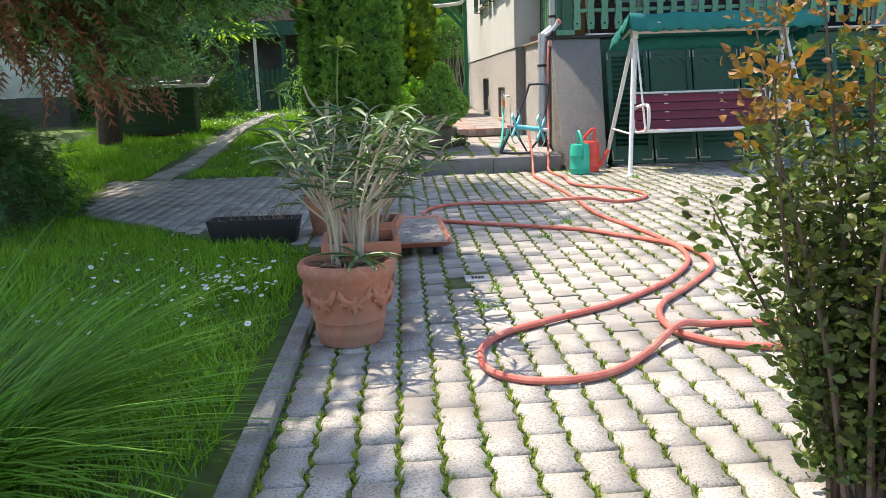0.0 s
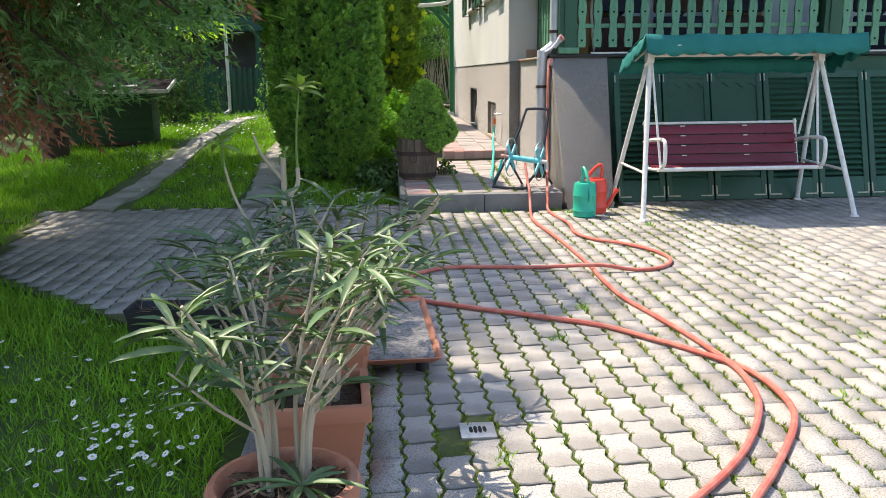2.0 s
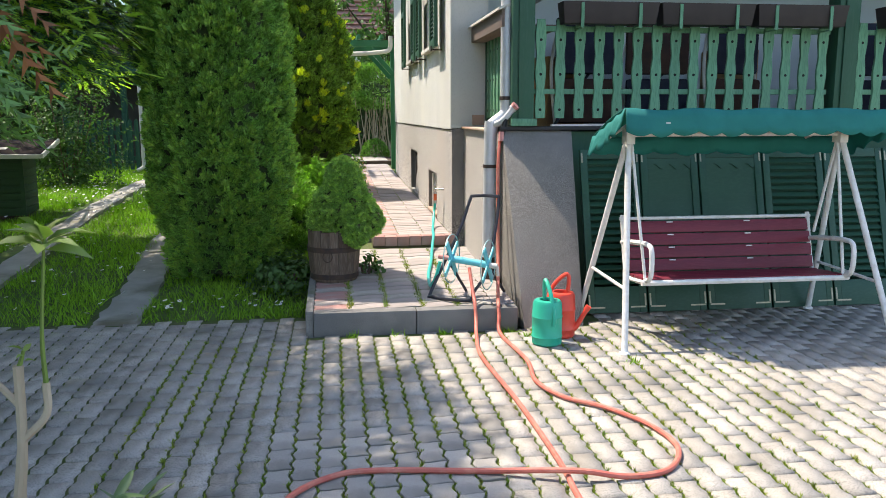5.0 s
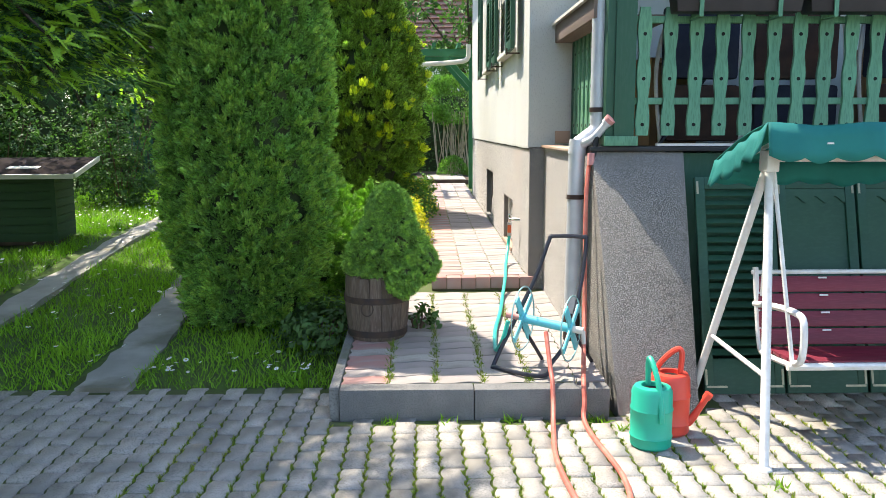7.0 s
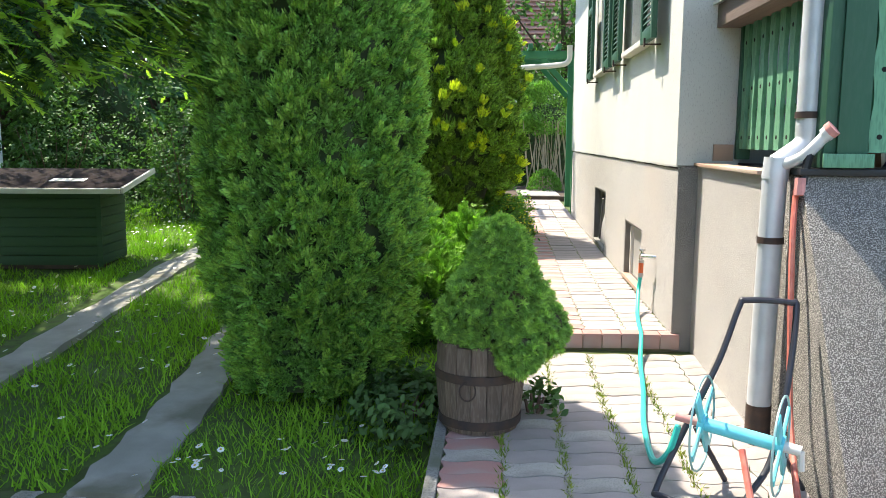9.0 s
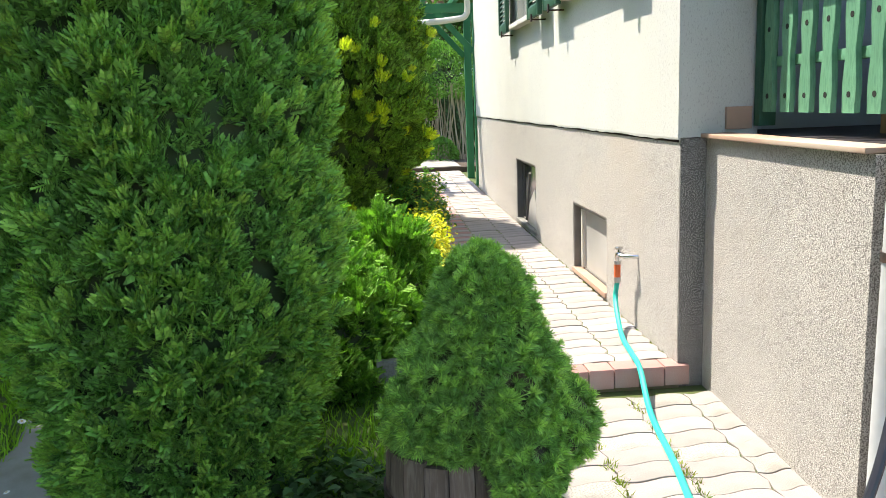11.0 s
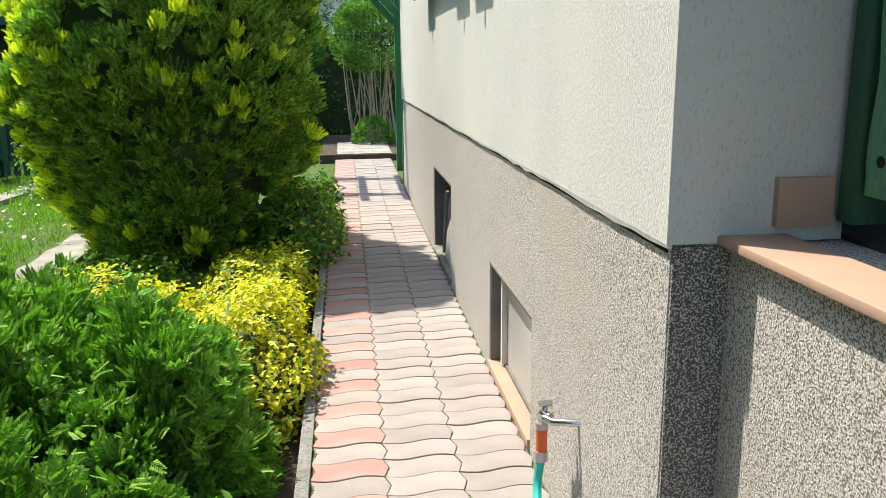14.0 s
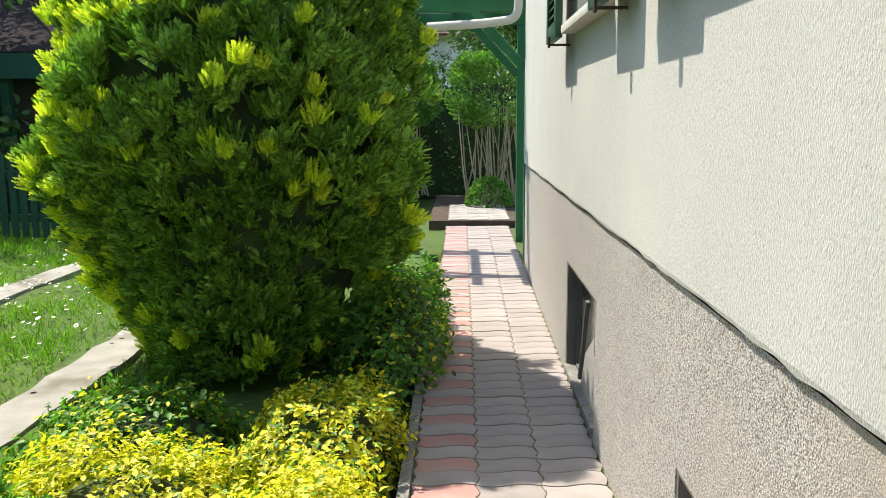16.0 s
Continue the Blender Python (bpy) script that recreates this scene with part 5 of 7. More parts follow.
def mound(name, x, y, z, rx, ry, rz, n, size, mt, label, category, seed, template, lump=0.16, inner_mat=inner, up=0.5, layers=0.3, extra=None, group="", solid=True):
    t = thing(name, x, y, z, label, category, group)
    per = 8
    n = n // per * per
    d = np.repeat(ball(n // per), per, 0)
    d[:, 2] = np.abs(d[:, 2])
    k = lumpy(d * 2.2, seed, lump)
    inset = np.repeat(layers * rng.random(n // per) ** 1.6, per)
    p = d * np.array([rx, ry, rz]) * (k * (1 - inset))[:, None] + rng.normal(0, size * 0.55, (n, 3)) + unit(d + [0, 0, up]) * size * rng.random((n, 1))
    p[:, 2] = np.maximum(p[:, 2], 0.01)
    face = d * 0.8 + np.array(SUN) * up + rng.normal(0, 0.35, (n, 3))
    if template is SPRAY:
        pick = np.arange(0, n, per)
        tufts("crown", t, p[pick], unit(d[pick] / np.array([rx, ry, rz]) * rx + [0, 0, 0.3]), 8, size * 2.3, mt, cone=0.9, lift=0.35, seed=seed)
    else:
        cloud("crown", template, frames_facing(face, d * 0.5 + [0, 0, 0.8], size * rng.uniform(0.6, 1.3, n)), p, mt, t)
    nn = 16
    prof = [(math.cos(a) * 0.76, math.sin(a) * 0.76) for a in [i * math.pi / 2 / 6 for i in range(7)]]
    # smooth dark dome under the leaves, shade put into its colour
    if solid:
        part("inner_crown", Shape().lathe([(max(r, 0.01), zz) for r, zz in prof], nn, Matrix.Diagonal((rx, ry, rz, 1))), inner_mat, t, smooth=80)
    for i in range(7):
        a = i * 0.9
        part("stem", Shape().tube([(0.02 * math.cos(a), 0.02 * math.sin(a), -0.03), (rx * 0.5 * math.cos(a), ry * 0.5 * math.sin(a), rz * 0.6)], [0.012, 0.006], 5), twig, t)
    if extra:
        mt2, m2 = extra
        i = rng.choice(n, m2)
        tagged(cloud("bright_growth", template, frames_facing(face[i] + [0, 0, 0.3], d[i] * 0.5 + [0, 0, 0.9], size * (1.8 if template is SPRAY else 1.0) * rng.uniform(0.6, 1.1, m2)), p[i] + unit(d[i] + [0, 0, up]) * size * 0.5, mt2, t), kind="stuff")
    return t


juniper_tip = mat("juniper_tips", (0.24, 0.45, 0.045), (0.20, 0.39, 0.045), 4, 0.6, vary="island", amount=0.3, leaf=0.3)
BZ = 0.22
mound("juniper", -0.05, 11.85, BZ, 0.52, 0.62, 0.80, 9600, 0.034, juniper_leaf, "low spreading bright green juniper", "shrub", 5, SPRAY, 0.2, extra=(juniper_tip, 1500), group="bed shrubs")
mound("juniper", 0.42, 11.9, BZ, 0.38, 0.55, 0.68, 8400, 0.034, juniper_leaf, "low spreading bright green juniper", "shrub", 8, SPRAY, 0.22, extra=(juniper_tip, 1300), group="bed shrubs")
mound("juniper", -0.35, 12.5, BZ, 0.5, 0.5, 0.66, 6000, 0.035, juniper_leaf, "low spreading bright green juniper", "shrub", 9, SPRAY, 0.2, extra=(juniper_tip, 1000), group="bed shrubs")
mound("juniper", 0.16, 11.20, 0.16, 0.36, 0.32, 0.55, 4800, 0.034, juniper_leaf, "low spreading bright green juniper", "shrub", 10, SPRAY, 0.22, extra=(juniper_tip, 900), group="bed shrubs")
mound("golden_euonymus", 0.70, 12.75, BZ + 0.02, 0.27, 0.62, 0.50, 6200, 0.030, yellow_leaf, "golden-leaved euonymus spilling over the path edging", "shrub", 14, OVAL, 0.2, group="bed shrubs", extra=(green_leaf, 700))
mound("golden_euonymus", 0.02, 13.15, BZ + 0.02, 0.68, 0.50, 0.42, 7600, 0.031, yellow_leaf, "golden-leaved euonymus in the flower bed", "shrub", 15, OVAL, 0.22, group="bed shrubs", extra=(green_leaf, 700))
mound("golden_euonymus", 0.58, 13.85, BZ + 0.04, 0.36, 0.62, 0.40, 5200, 0.032, yellow_leaf, "golden-leaved euonymus beside the path under the cypress", "shrub", 16, OVAL, 0.22, group="bed shrubs", extra=(green_leaf, 1500))
mound("green_euonymus", 0.76, 15.6, 0.30, 0.30, 1.25, 0.55, 5600, 0.04, green_leaf, "green euonymus along the path edging", "shrub", 17, OVAL, 0.25, group="bed shrubs", extra=(yellow_leaf, 700))
mound("green_euonymus", -0.2, 13.9, BZ + 0.06, 0.5, 0.4, 0.32, 3000, 0.04, green_leaf, "green euonymus under the cypress", "shrub", 18, OVAL, 0.25, group="bed shrubs", extra=(yellow_leaf, 700))
mound("ivy_clump", 0.20, 9.75, 0.06, 0.22, 0.42, 0.20, 1300, 0.05, dark_leaf, "dark green leafy ground cover beside the barrel", "plant", 31, OVAL, 0.3, group="ground cover", solid=False)
mound("weed_clump", 0.74, 11.2, 0.25, 0.12, 0.14, 0.24, 320, 0.055, juniper_leaf, "leafy green weed at the bed corner", "plant", 33, OVAL, 0.3, group="ground cover", solid=False)
mound("weed_clump", 0.86, 9.58, plat_z(9.58), 0.10, 0.12, 0.12, 110, 0.045, dark_leaf, "leafy weed growing beside the barrel", "plant", 34, OVAL, 0.35, group="ground cover", solid=False)
structure("flower_bed", Shape().box(-1.0, 0.912, 11.0, 14.6, 0.0, 0.235).box(-0.95, 0.912, 14.604, 18.3, 0.0, 0.30), bed_soil, "dark soil of the flower bed", "soil", bevel=0.03)


# conifers at the edge of the lawn
def bough_tree(name, x, y, h, r0, label, seed, boughs, bough_len, mt, strand, size, n_per, dead=0.0, zlow=1.3, new_mat=None, droop=0.5, facing=None, aim=(-2.2, 0.6), short=1.0, far_side=0.0, taper=0.8, rise=0.35, full=(-1.2, 0.5), near=None):
    t = thing(name, x, y, lawn_z(y) - 0.03, label, "conifer")
    part("trunk", Shape().tube([(0, 0, 0), (0.03, 0.02, h * 0.4), (0, 0, h)], [r0, r0 * 0.7, 0.02], 12), bark, t)
    g = np.random.default_rng(seed)
    pos, dirs, tips = [], [], []
    for b in range(boughs):
        q = (b + g.random()) / boughs
        low = b % 2 == 0
        a = (g.uniform(*aim) if low else b * 2.399) + g.normal(0, 0.15)
        q = q * rise if low else q
        z0 = zlow + 0.5 + (h - zlow - 0.8) * q
        if near and z0 < 3.6:
            a = g.uniform(*near) if low else (math.pi + g.normal(0, 0.9) if dead else a)
        L = bough_len * (1 - taper * q) * g.uniform(0.75, 1.1) * (short + (1 - short) * min(1, q * 5) if low else 1.0)
        if far_side and not (near and z0 < 3.6) and not (full[0] < (a + math.pi) % (2 * math.pi) - math.pi < full[1]):
            L *= far_side
        if dead and z0 < 4.6 and math.sin(a) > -0.2 and math.cos(a) > 0:
            L *= 0.6
        line = []
        for k in range(9):
            u = k / 8
            w = a + 0.15 * math.sin(3 * u + b)
            line.append(Vector((math.cos(w) * L * u, math.sin(w) * L * u, z0 - droop * L * 0.35 * u * u + 0.10 * L * math.sin(math.pi * u) - (0.5 if q < 0.3 else 0.1) * u)))
        part("limb", Shape().tube(line, [0.035 * (1 - 0.85 * k / 8) + 0.004 for k in range(9)], 5), bark, t)
        for _ in range(int(n_per * (0.35 + L / bough_len))):
            u = g.random() ** 0.7
            k = min(7, int(u * 8))
            p = line[k].lerp(line[k + 1], u * 8 - k)
            side = Vector((-math.sin(a), math.cos(a), 0)) * g.normal(0, 0.17 + 0.10 * (1 - u)) * min(1.6, L / 1.6)
            p = p + side + Vector((0, 0, -abs(g.normal(0, 0.06))))
            pos.append(p)
            dirs.append(Vector((math.cos(a), math.sin(a), 0)) * 0.8 + side * 1.6 + Vector((0, 0, -droop)))
            tips.append(u)
    pos, dirs, tips = np.array(pos), np.array(dirs), np.array(tips)
    n = len(pos)
    pick = (g.random(n) < dead * 2.2) & (np.sin(pos[:, 0] * 2.3 + 1) * np.sin(pos[:, 2] * 3.1) > -0.1) & (tips > 0.5) & (pos[:, 2] < 2.3)
    flat = None if facing is None else np.array([0, 0, 1.0])
    cloud("crown", strand, frames_to(dirs[~pick], size * g.uniform(0.6, 1.25, (~pick).sum()), 0.3, flat), pos[~pick], mt, t)
    if pick.any():
        o = cloud("dead_foliage", strand, frames_to(dirs[pick] + [0, 0, -1.2], size * g.uniform(0.7, 1.3, pick.sum()), 0.25), pos[pick] - [0, 0, 0.05], seq_dead, t)
        o["label"] = "rust-brown dead tips"
    if new_mat:
        i = np.where(tips > 0.66)[0]
        i = i[g.random(len(i)) < 0.75]
        o = cloud("new_growth", NEW_TWIG, frames_to(dirs[i], size * 0.75 * g.uniform(0.6, 1.2, len(i)), 0.25, flat), pos[i] + dirs[i] * 0.12 + [0, 0, 0.012], new_mat, t)
        o["label"] = "light green new shoots"
    return t


STRAND = feather(5, 0.22, 0.45, 0.055)
FIRTWIG = feather(6, 0.22, 0.12, 0.05)
NEW_TWIG = feather(7, 0.20, 0.10, 0.11)
SHADE_TWIG = feather(4, 0.30, 0.12, 0.10)
bough_tree("drooping_conifer", -4.3, 8.0, 10.5, 0.18, "old conifer with drooping feathery boughs and brown dead tips", 9, 124, 4.6, seq_leaf, STRAND, 0.30, 235, dead=0.22, zlow=1.62, droop=0.62, aim=(-0.05, 1.0), short=0.56, far_side=0.55, taper=0.53, rise=0.55, full=(-0.06, 1.15), near=(-0.85, -0.26))
bough_tree("fir", -3.95, 11.95, 8.0, 0.17, "fir with dark boughs and light green new shoots", 4, 110, 3.55, fir_leaf, FIRTWIG, 0.29, 150, zlow=2.0, near=(-1.1, -0.6), new_mat=fir_new, droop=0.3, facing=1, rise=0.14, aim=(-2.0, -0.2), far_side=0.5, taper=0.55, full=(-0.95, -0.3))

# unseen tree added to shade the lawn and the left paving
bough_tree("spruce", -4.2, 4.8, 9.0, 0.17, "tall dark spruce out of view, added to shade the lawn", 17, 60, 3.5, fir_leaf, SHADE_TWIG, 0.42, 130, zlow=2.6, droop=0.5, facing=1, aim=(-1.2, 0.8))

# low dark juniper at the lawn edge
mound("lawn_juniper", -3.05, 5.9, 0.0, 0.75, 0.9, 0.85, 5000, 0.12, fir_leaf, "dark feathery juniper bush on the lawn", "shrub", 41, STRAND, 0.25, up=0.8)
mound("lawn_juniper", -3.9, 7.6, 0.0, 0.8, 0.9, 0.8, 4000, 0.13, fir_leaf, "dark feathery juniper bush on the lawn", "shrub", 42, STRAND, 0.25, up=0.8)

# ---- kennel ----
t = thing("dog_kennel", -3.62, 13.18, lawn_z(13.0) - 0.01, "dark green boarded kennel with a felt roof", "kennel", rz=6)
n = 8
for i in range(n):
    z0, z1 = 0.04 + 0.088 * i, 0.04 + 0.088 * (i + 1) - 0.004
    part("side_board", Shape().box(0.60, 0.62, -0.31, 0.31, z0, z1), kennel_green, t, bevel=0.003)
    part("front_board", Shape().box(-0.62, 0.598, -0.33, -0.31, z0, z1), kennel_green, t, bevel=0.003)
part("back_wall", Shape().box(-0.62, 0.598, 0.30, 0.32, 0.04, 0.82), kennel_green, t)
part("side_wall", Shape().box(-0.64, -0.62, -0.33, 0.32, 0.04, 0.80), kennel_green, t)
part("floor_frame", Shape().box(-0.6, 0.59, -0.30, 0.29, 0.0, 0.04), bark, t)
for xx in (0.6, -0.62):
    part("corner_post", Shape().box(xx - 0.015, xx + 0.03, -0.345, -0.331, 0.02, 0.76), kennel_green, t)
part("roof", Shape().box(-0.80, 0.86, -0.48, 0.46, -0.012, 0.012, Matrix.Translation((0, 0, 0.815)) @ pose(0, 0, 0, 9)), roof_felt, t, bevel=0.003)
part("roof_patch", Shape().box(0.10, 0.42, -0.18, -0.06, 0.013, 0.018, Matrix.Translation((0, 0, 0.815)) @ pose(0, 0, 0, 9)), pale_trim, t, "pale patch on the felt")
part("roof_edge", Shape().box(0.862, 0.885, -0.48, 0.46, -0.03, 0.02, Matrix.Translation((0, 0, 0.815)) @ pose(0, 0, 0, 9)), pale_trim, t, "pale edge strip")
part("roof_edge", Shape().box(-0.80, 0.86, -0.50, -0.482, -0.03, 0.018, Matrix.Translation((0, 0, 0.815)) @ pose(0, 0, 0, 9)), pale_trim, t, "pale edge strip")

# ---- concrete strips in the lawn ----


def strip(name, line, w, label):
    sh = Shape()
    pts = smooth_path([(x, y, 0) for x, y in line], 6)
    for i, p in enumerate(pts):
        j = 0.02 * math.sin(i * 2.3)
        for k, dx in enumerate((-w / 2 + j, w / 2 + 0.6 * j)):
            sh.v += [(p.x + dx, p.y, lawn_z(p.y) + 0.022), (p.x + dx, p.y, lawn_z(p.y) - 0.05)]
    for i in range(len(pts) - 1):
        b = 4 * i
        sh.f += [(b, b + 2, b + 6, b + 4), (b + 1, b, b + 4, b + 5), (b + 2, b + 3, b + 7, b + 6)]
    sh.f += [(0, 1, 3, 2)]
    return structure(name, sh, slab_stone, label, "garden path")


strip("lawn_path", [(-2.45, 8.85), (-2.3, 10.0), (-2.3, 11.2), (-2.35, 12.9), (-2.45, 15.0), (-2.5, 17.0), (-2.3, 19.6)], 0.26, "narrow worn concrete path across the lawn")
strip("thuja_slab", [(-0.98, 8.88), (-0.98, 9.6), (-1.04, 10.4), (-1.12, 11.3), (-1.1, 13.0), (-1.0, 14.5), (-0.95, 15.6), (-0.92, 16.6)], 0.30, "narrow worn concrete slab beside the thuja")

# ---- fence, sheds, far things ----
t = thing("picket_fence", -4.6, 19.8, lawn_z(19.8), "dark green picket fence at the end of the lawn", "fence", rz=-4)
part("rail", Shape().box(0, 3.0, 0.0, 0.05, 0.22, 0.30), paint_green, t)
part("rail", Shape().box(0, 3.0, 0.0, 0.05, 0.72, 0.80), paint_green, t)
pick_me = None
for i in range(25):
    x = 0.06 + 0.12 * i
    if pick_me is None:
        o = part("picket", Shape().prism([(-0.036, 0.04), (0.036, 0.04), (0.036, 0.98), (0.0, 1.03), (-0.036, 0.98)], 0.002, 0.024, UPRIGHT), paint_green, t)
        pick_me = o.data
    else:
        o = new("picket", pick_me)
        o.parent = t
    o.location = (x, 0, 0)
for x in (0.0, 1.5, 3.0):
    part("post", Shape().box(x - 0.05, x + 0.05, 0.052, 0.15, 0, 1.1), paint_green, t, bevel=0.005)
t = thing("garden_shed", -3.6, 23.6, lawn_z(23) - 0.02, "dark timber shed with a green gable and grey downpipe", "shed")
part("wall", Shape().box(-3.2, 2.2, -0.9, 2.5, 0, 2.4), far_dark, t)
part("roof", Shape().add([(-3.6, -1.5, 2.2), (2.6, -1.5, 2.2), (2.6, 2.8, 3.6), (-3.6, 2.8, 3.6), (-3.6, -1.5, 2.32), (2.6, -1.5, 2.32), (2.6, 2.8, 3.72), (-3.6, 2.8, 3.72)], [(3, 2, 1, 0), (4, 5, 6, 7), (0, 1, 5, 4), (1, 2, 6, 5), (2, 3, 7, 6), (3, 0, 4, 7)]), roof_felt, t)
part("gable_board", Shape().box(-3.6, 2.6, -1.53, -1.505, 1.95, 2.3), paint_green, t)
for i in range(5):
    part("post", Shape().box(-3.0 + 1.25 * i, -2.88 + 1.25 * i, -1.42, -1.3, 0, 2.2), paint_green, t)
t = thing("shed_downpipe", -3.05, 19.35, lawn_z(19.4), "pale grey downpipe on a post by the gate", "downpipe")
part("pipe", Shape().tube(smooth_path([(0, 0, 2.1), (0, 0, 0.3), (0.0, -0.02, 0.12), (-0.12, -0.06, 0.04)], 4), 0.035, 10), pale_trim, t)
t = thing("neighbour_wall", -9.5, 16.2, 0.30, "old whitewashed outbuilding with a dark plinth", "building")
part("plinth", Shape().box(-6, 3.4, -0.06, 0.3, -0.1, 0.62), far_dark, t)
part("wall", Shape().box(-6, 3.4, 0, 0.25, 0.625, 2.5), far_white, t)
for i in range(8):
    part("batten", Shape().box(-5.5 + 1.2 * i, -5.46 + 1.2 * i, -0.03, -0.005, 0.63, 2.5), far_dark, t)
part("roof", Shape().add([(-6.3, -0.6, 2.4), (3.7, -0.6, 2.4), (3.7, 2.5, 3.9), (-6.3, 2.5, 3.9), (-6.3, -0.6, 2.5), (3.7, -0.6, 2.5), (3.7, 2.5, 4.0), (-6.3, 2.5, 4.0)], [(3, 2, 1, 0), (4, 5, 6, 7), (0, 1, 5, 4), (1, 2, 6, 5), (2, 3, 7, 6), (3, 0, 4, 7)]), roof_tile, t)

# pergola at the house corner
t = thing("pergola", 1.80, 18.4, 0.36, "green timber pergola with knee braces over the path", "pergola")
for x, y in ((0.0, 0.0), (0.0, 1.1), (-1.75, 0.0), (-1.75, 1.1)):
    part("post", Shape().box(x - 0.05, x + 0.05, y - 0.05, y + 0.05, -0.05, 2.36), paint_pergola, t, bevel=0.004)
for y in (0.0, 1.1):
    part("beam", Shape().box(-2.1, 0.3, y - 0.045, y + 0.045, 2.362, 2.48), paint_pergola, t, bevel=0.004)
    for x, sgn in ((-0.05, -1), (-1.70, 1)):
        part("knee_brace", Shape().tube([(x, y, 1.85), (x + sgn * 0.5, y, 2.40)], 0.055, 4), paint_pergola, t)
for i in range(6):
    part("rafter", Shape().box(-2.0 + 0.42 * i, -1.94 + 0.42 * i, -0.3, 1.4, 2.482, 2.56), paint_pergola, t, bevel=0.003)
t = thing("roof_gutter_pipe", 1.55, 18.2, 2.55, "pale plastic pipe running from the eaves to the pergola", "pipe")
part("pipe", Shape().tube(smooth_path([(0.12, 0, 0.35), (0.1, 0, 0.12), (-0.1, 0, 0.06), (-0.7, 0, 0.02)], 5), 0.04, 10), pale_trim, t)


def clipped_hedge(x, y, z, rx, ry, label):
    t = thing("clipped_hedge", x, y, z, label, "hedge")
    g = np.random.default_rng(5)
    for i in range(40):
        bx, by = g.uniform(-0.75, 0.75) * rx, g.uniform(-0.7, 0.7) * ry
        kx = g.normal(0, 0.12)
        part("stem", Shape().tube([(bx, by, 0), (bx + kx, by, 0.5), (bx + kx * 2, by, 1.4)], [0.016, 0.012, 0.006], 5), stem_pale, t)
    n = 8400
    d = ball(n)
    d = np.sign(d) * np.abs(d) ** 0.6
    p = d * [rx, ry, 0.53] * ((lumpy(d * 2, 8, 0.10) * (1 - 0.3 * rng.random(n) ** 2))[:, None]) + [0, 0, 1.64]
    cloud("crown", OVAL, frames_to(d + np.array(SUN), 0.062 * rng.uniform(0.6, 1.2, n), 0.7), p, hedge_leaf, t)
    d = ball(900)
    d[:, 2] = np.abs(d[:, 2])
    cloud("low_leaves", OVAL, frames_to(d, 0.065 * rng.uniform(0.6, 1.2, 900), 0.7), d * [0.30, 0.25, 0.38] + [-0.2, -ry - 0.05, 0.02], hedge_leaf, t)


clipped_hedge(1.75, 22.6, 0.50, 0.75, 0.42, "clipped hedge on bare twiggy stems behind the landing")
clipped_hedge(0.1, 23.6, 0.5, 0.7, 0.5, "clipped hedge on bare twiggy stems beside the landing")


def leafy_tree(name, x, y, h, rx, ry, z0, n, size, mt, label, seed):
    t = thing(name, x, y, lawn_z(y) - 0.05, label, "tree", "background trees")
    g = np.random.default_rng(seed)
    part("trunk", Shape().tube([(0, 0, 0), (0.1, 0, z0 + 0.5), (0, 0, h * 0.8)], [0.15, 0.11, 0.03], 8), bark, t)
    p, dd = [], []
    for i in range(26):
        c = g.normal(0, 0.45, 3) * [rx, ry, 0] + [0, 0, z0 + (h - z0) * g.random()]
        k = n // 26
        d = unit(g.normal(0, 1, (k, 3)))
        p.append(c + d * g.uniform(0.45, 0.9) * (1 - 0.3 * g.random((k, 1)) ** 2) * [1, 1, 0.75])
        dd.append(d)
        part("limb", Shape().tube([(0, 0, max(0.4, c[2] * 0.55)), (c[0] * 0.5, c[1] * 0.5, c[2] * 0.8), tuple(c)], [0.05, 0.03, 0.01], 5), bark, t)
    p, dd = np.concatenate(p), np.concatenate(dd)
    cloud("crown", OVAL, frames_to(dd + [0, 0, 0.2], size * g.uniform(0.6, 1.3, len(p)), 0.8), p, mt, t)


for i, (x, y, h, rx) in enumerate(((-11, 20, 7, 2.0), (-7.5, 26.5, 7.5, 2.2), (-4.2, 27.5, 8, 2.2), (-1.2, 25.5, 6.5, 1.8), (2.2, 27, 5.2, 1.6), (5.2, 26, 6.5, 1.8), (-14, 14, 7, 2.0), (-8.2, 19.5, 6, 1.6), (-10.2, 23.5, 6.5, 2.0), (-6.3, 22.3, 5.5, 1.6))):
    leafy_tree("broadleaf_tree", x, y, h, rx, rx, 0.7, 5200, 0.15, dark_leaf, "dense leafy tree in the shade behind the garden", 60 + i)
mound("wild_shrub", -6.9, 20.2, 0.36, 1.7, 0.6, 3.3, 9000, 0.08, dark_leaf, "tall dark leafy shrub behind the lawn", "shrub", 75, OVAL, 0.3, layers=0.6)
mound("wild_shrub", 1.4, 24.8, 0.45, 2.0, 0.6, 2.5, 9000, 0.07, dark_leaf, "dense dark shrub behind the clipped hedge", "shrub", 74, OVAL, 0.3, layers=0.6)
mound("wild_shrub", -1.75, 18.2, 0.40, 0.55, 0.55, 1.5, 1500, 0.055, hedge_leaf, "thin twiggy shrub with light green leaves", "shrub", 71, OVAL, 0.3, layers=0.8, solid=False)
# darker leaf material on these two puts the fir's shade into the colour
mound("wild_shrub", -5.1, 16.0, 0.36, 1.0, 0.5, 2.1, 6800, 0.055, dark_leaf, "twiggy shrub with green leaves darkened to stand for shade", "shrub", 73, OVAL, 0.3, layers=0.8, solid=False)
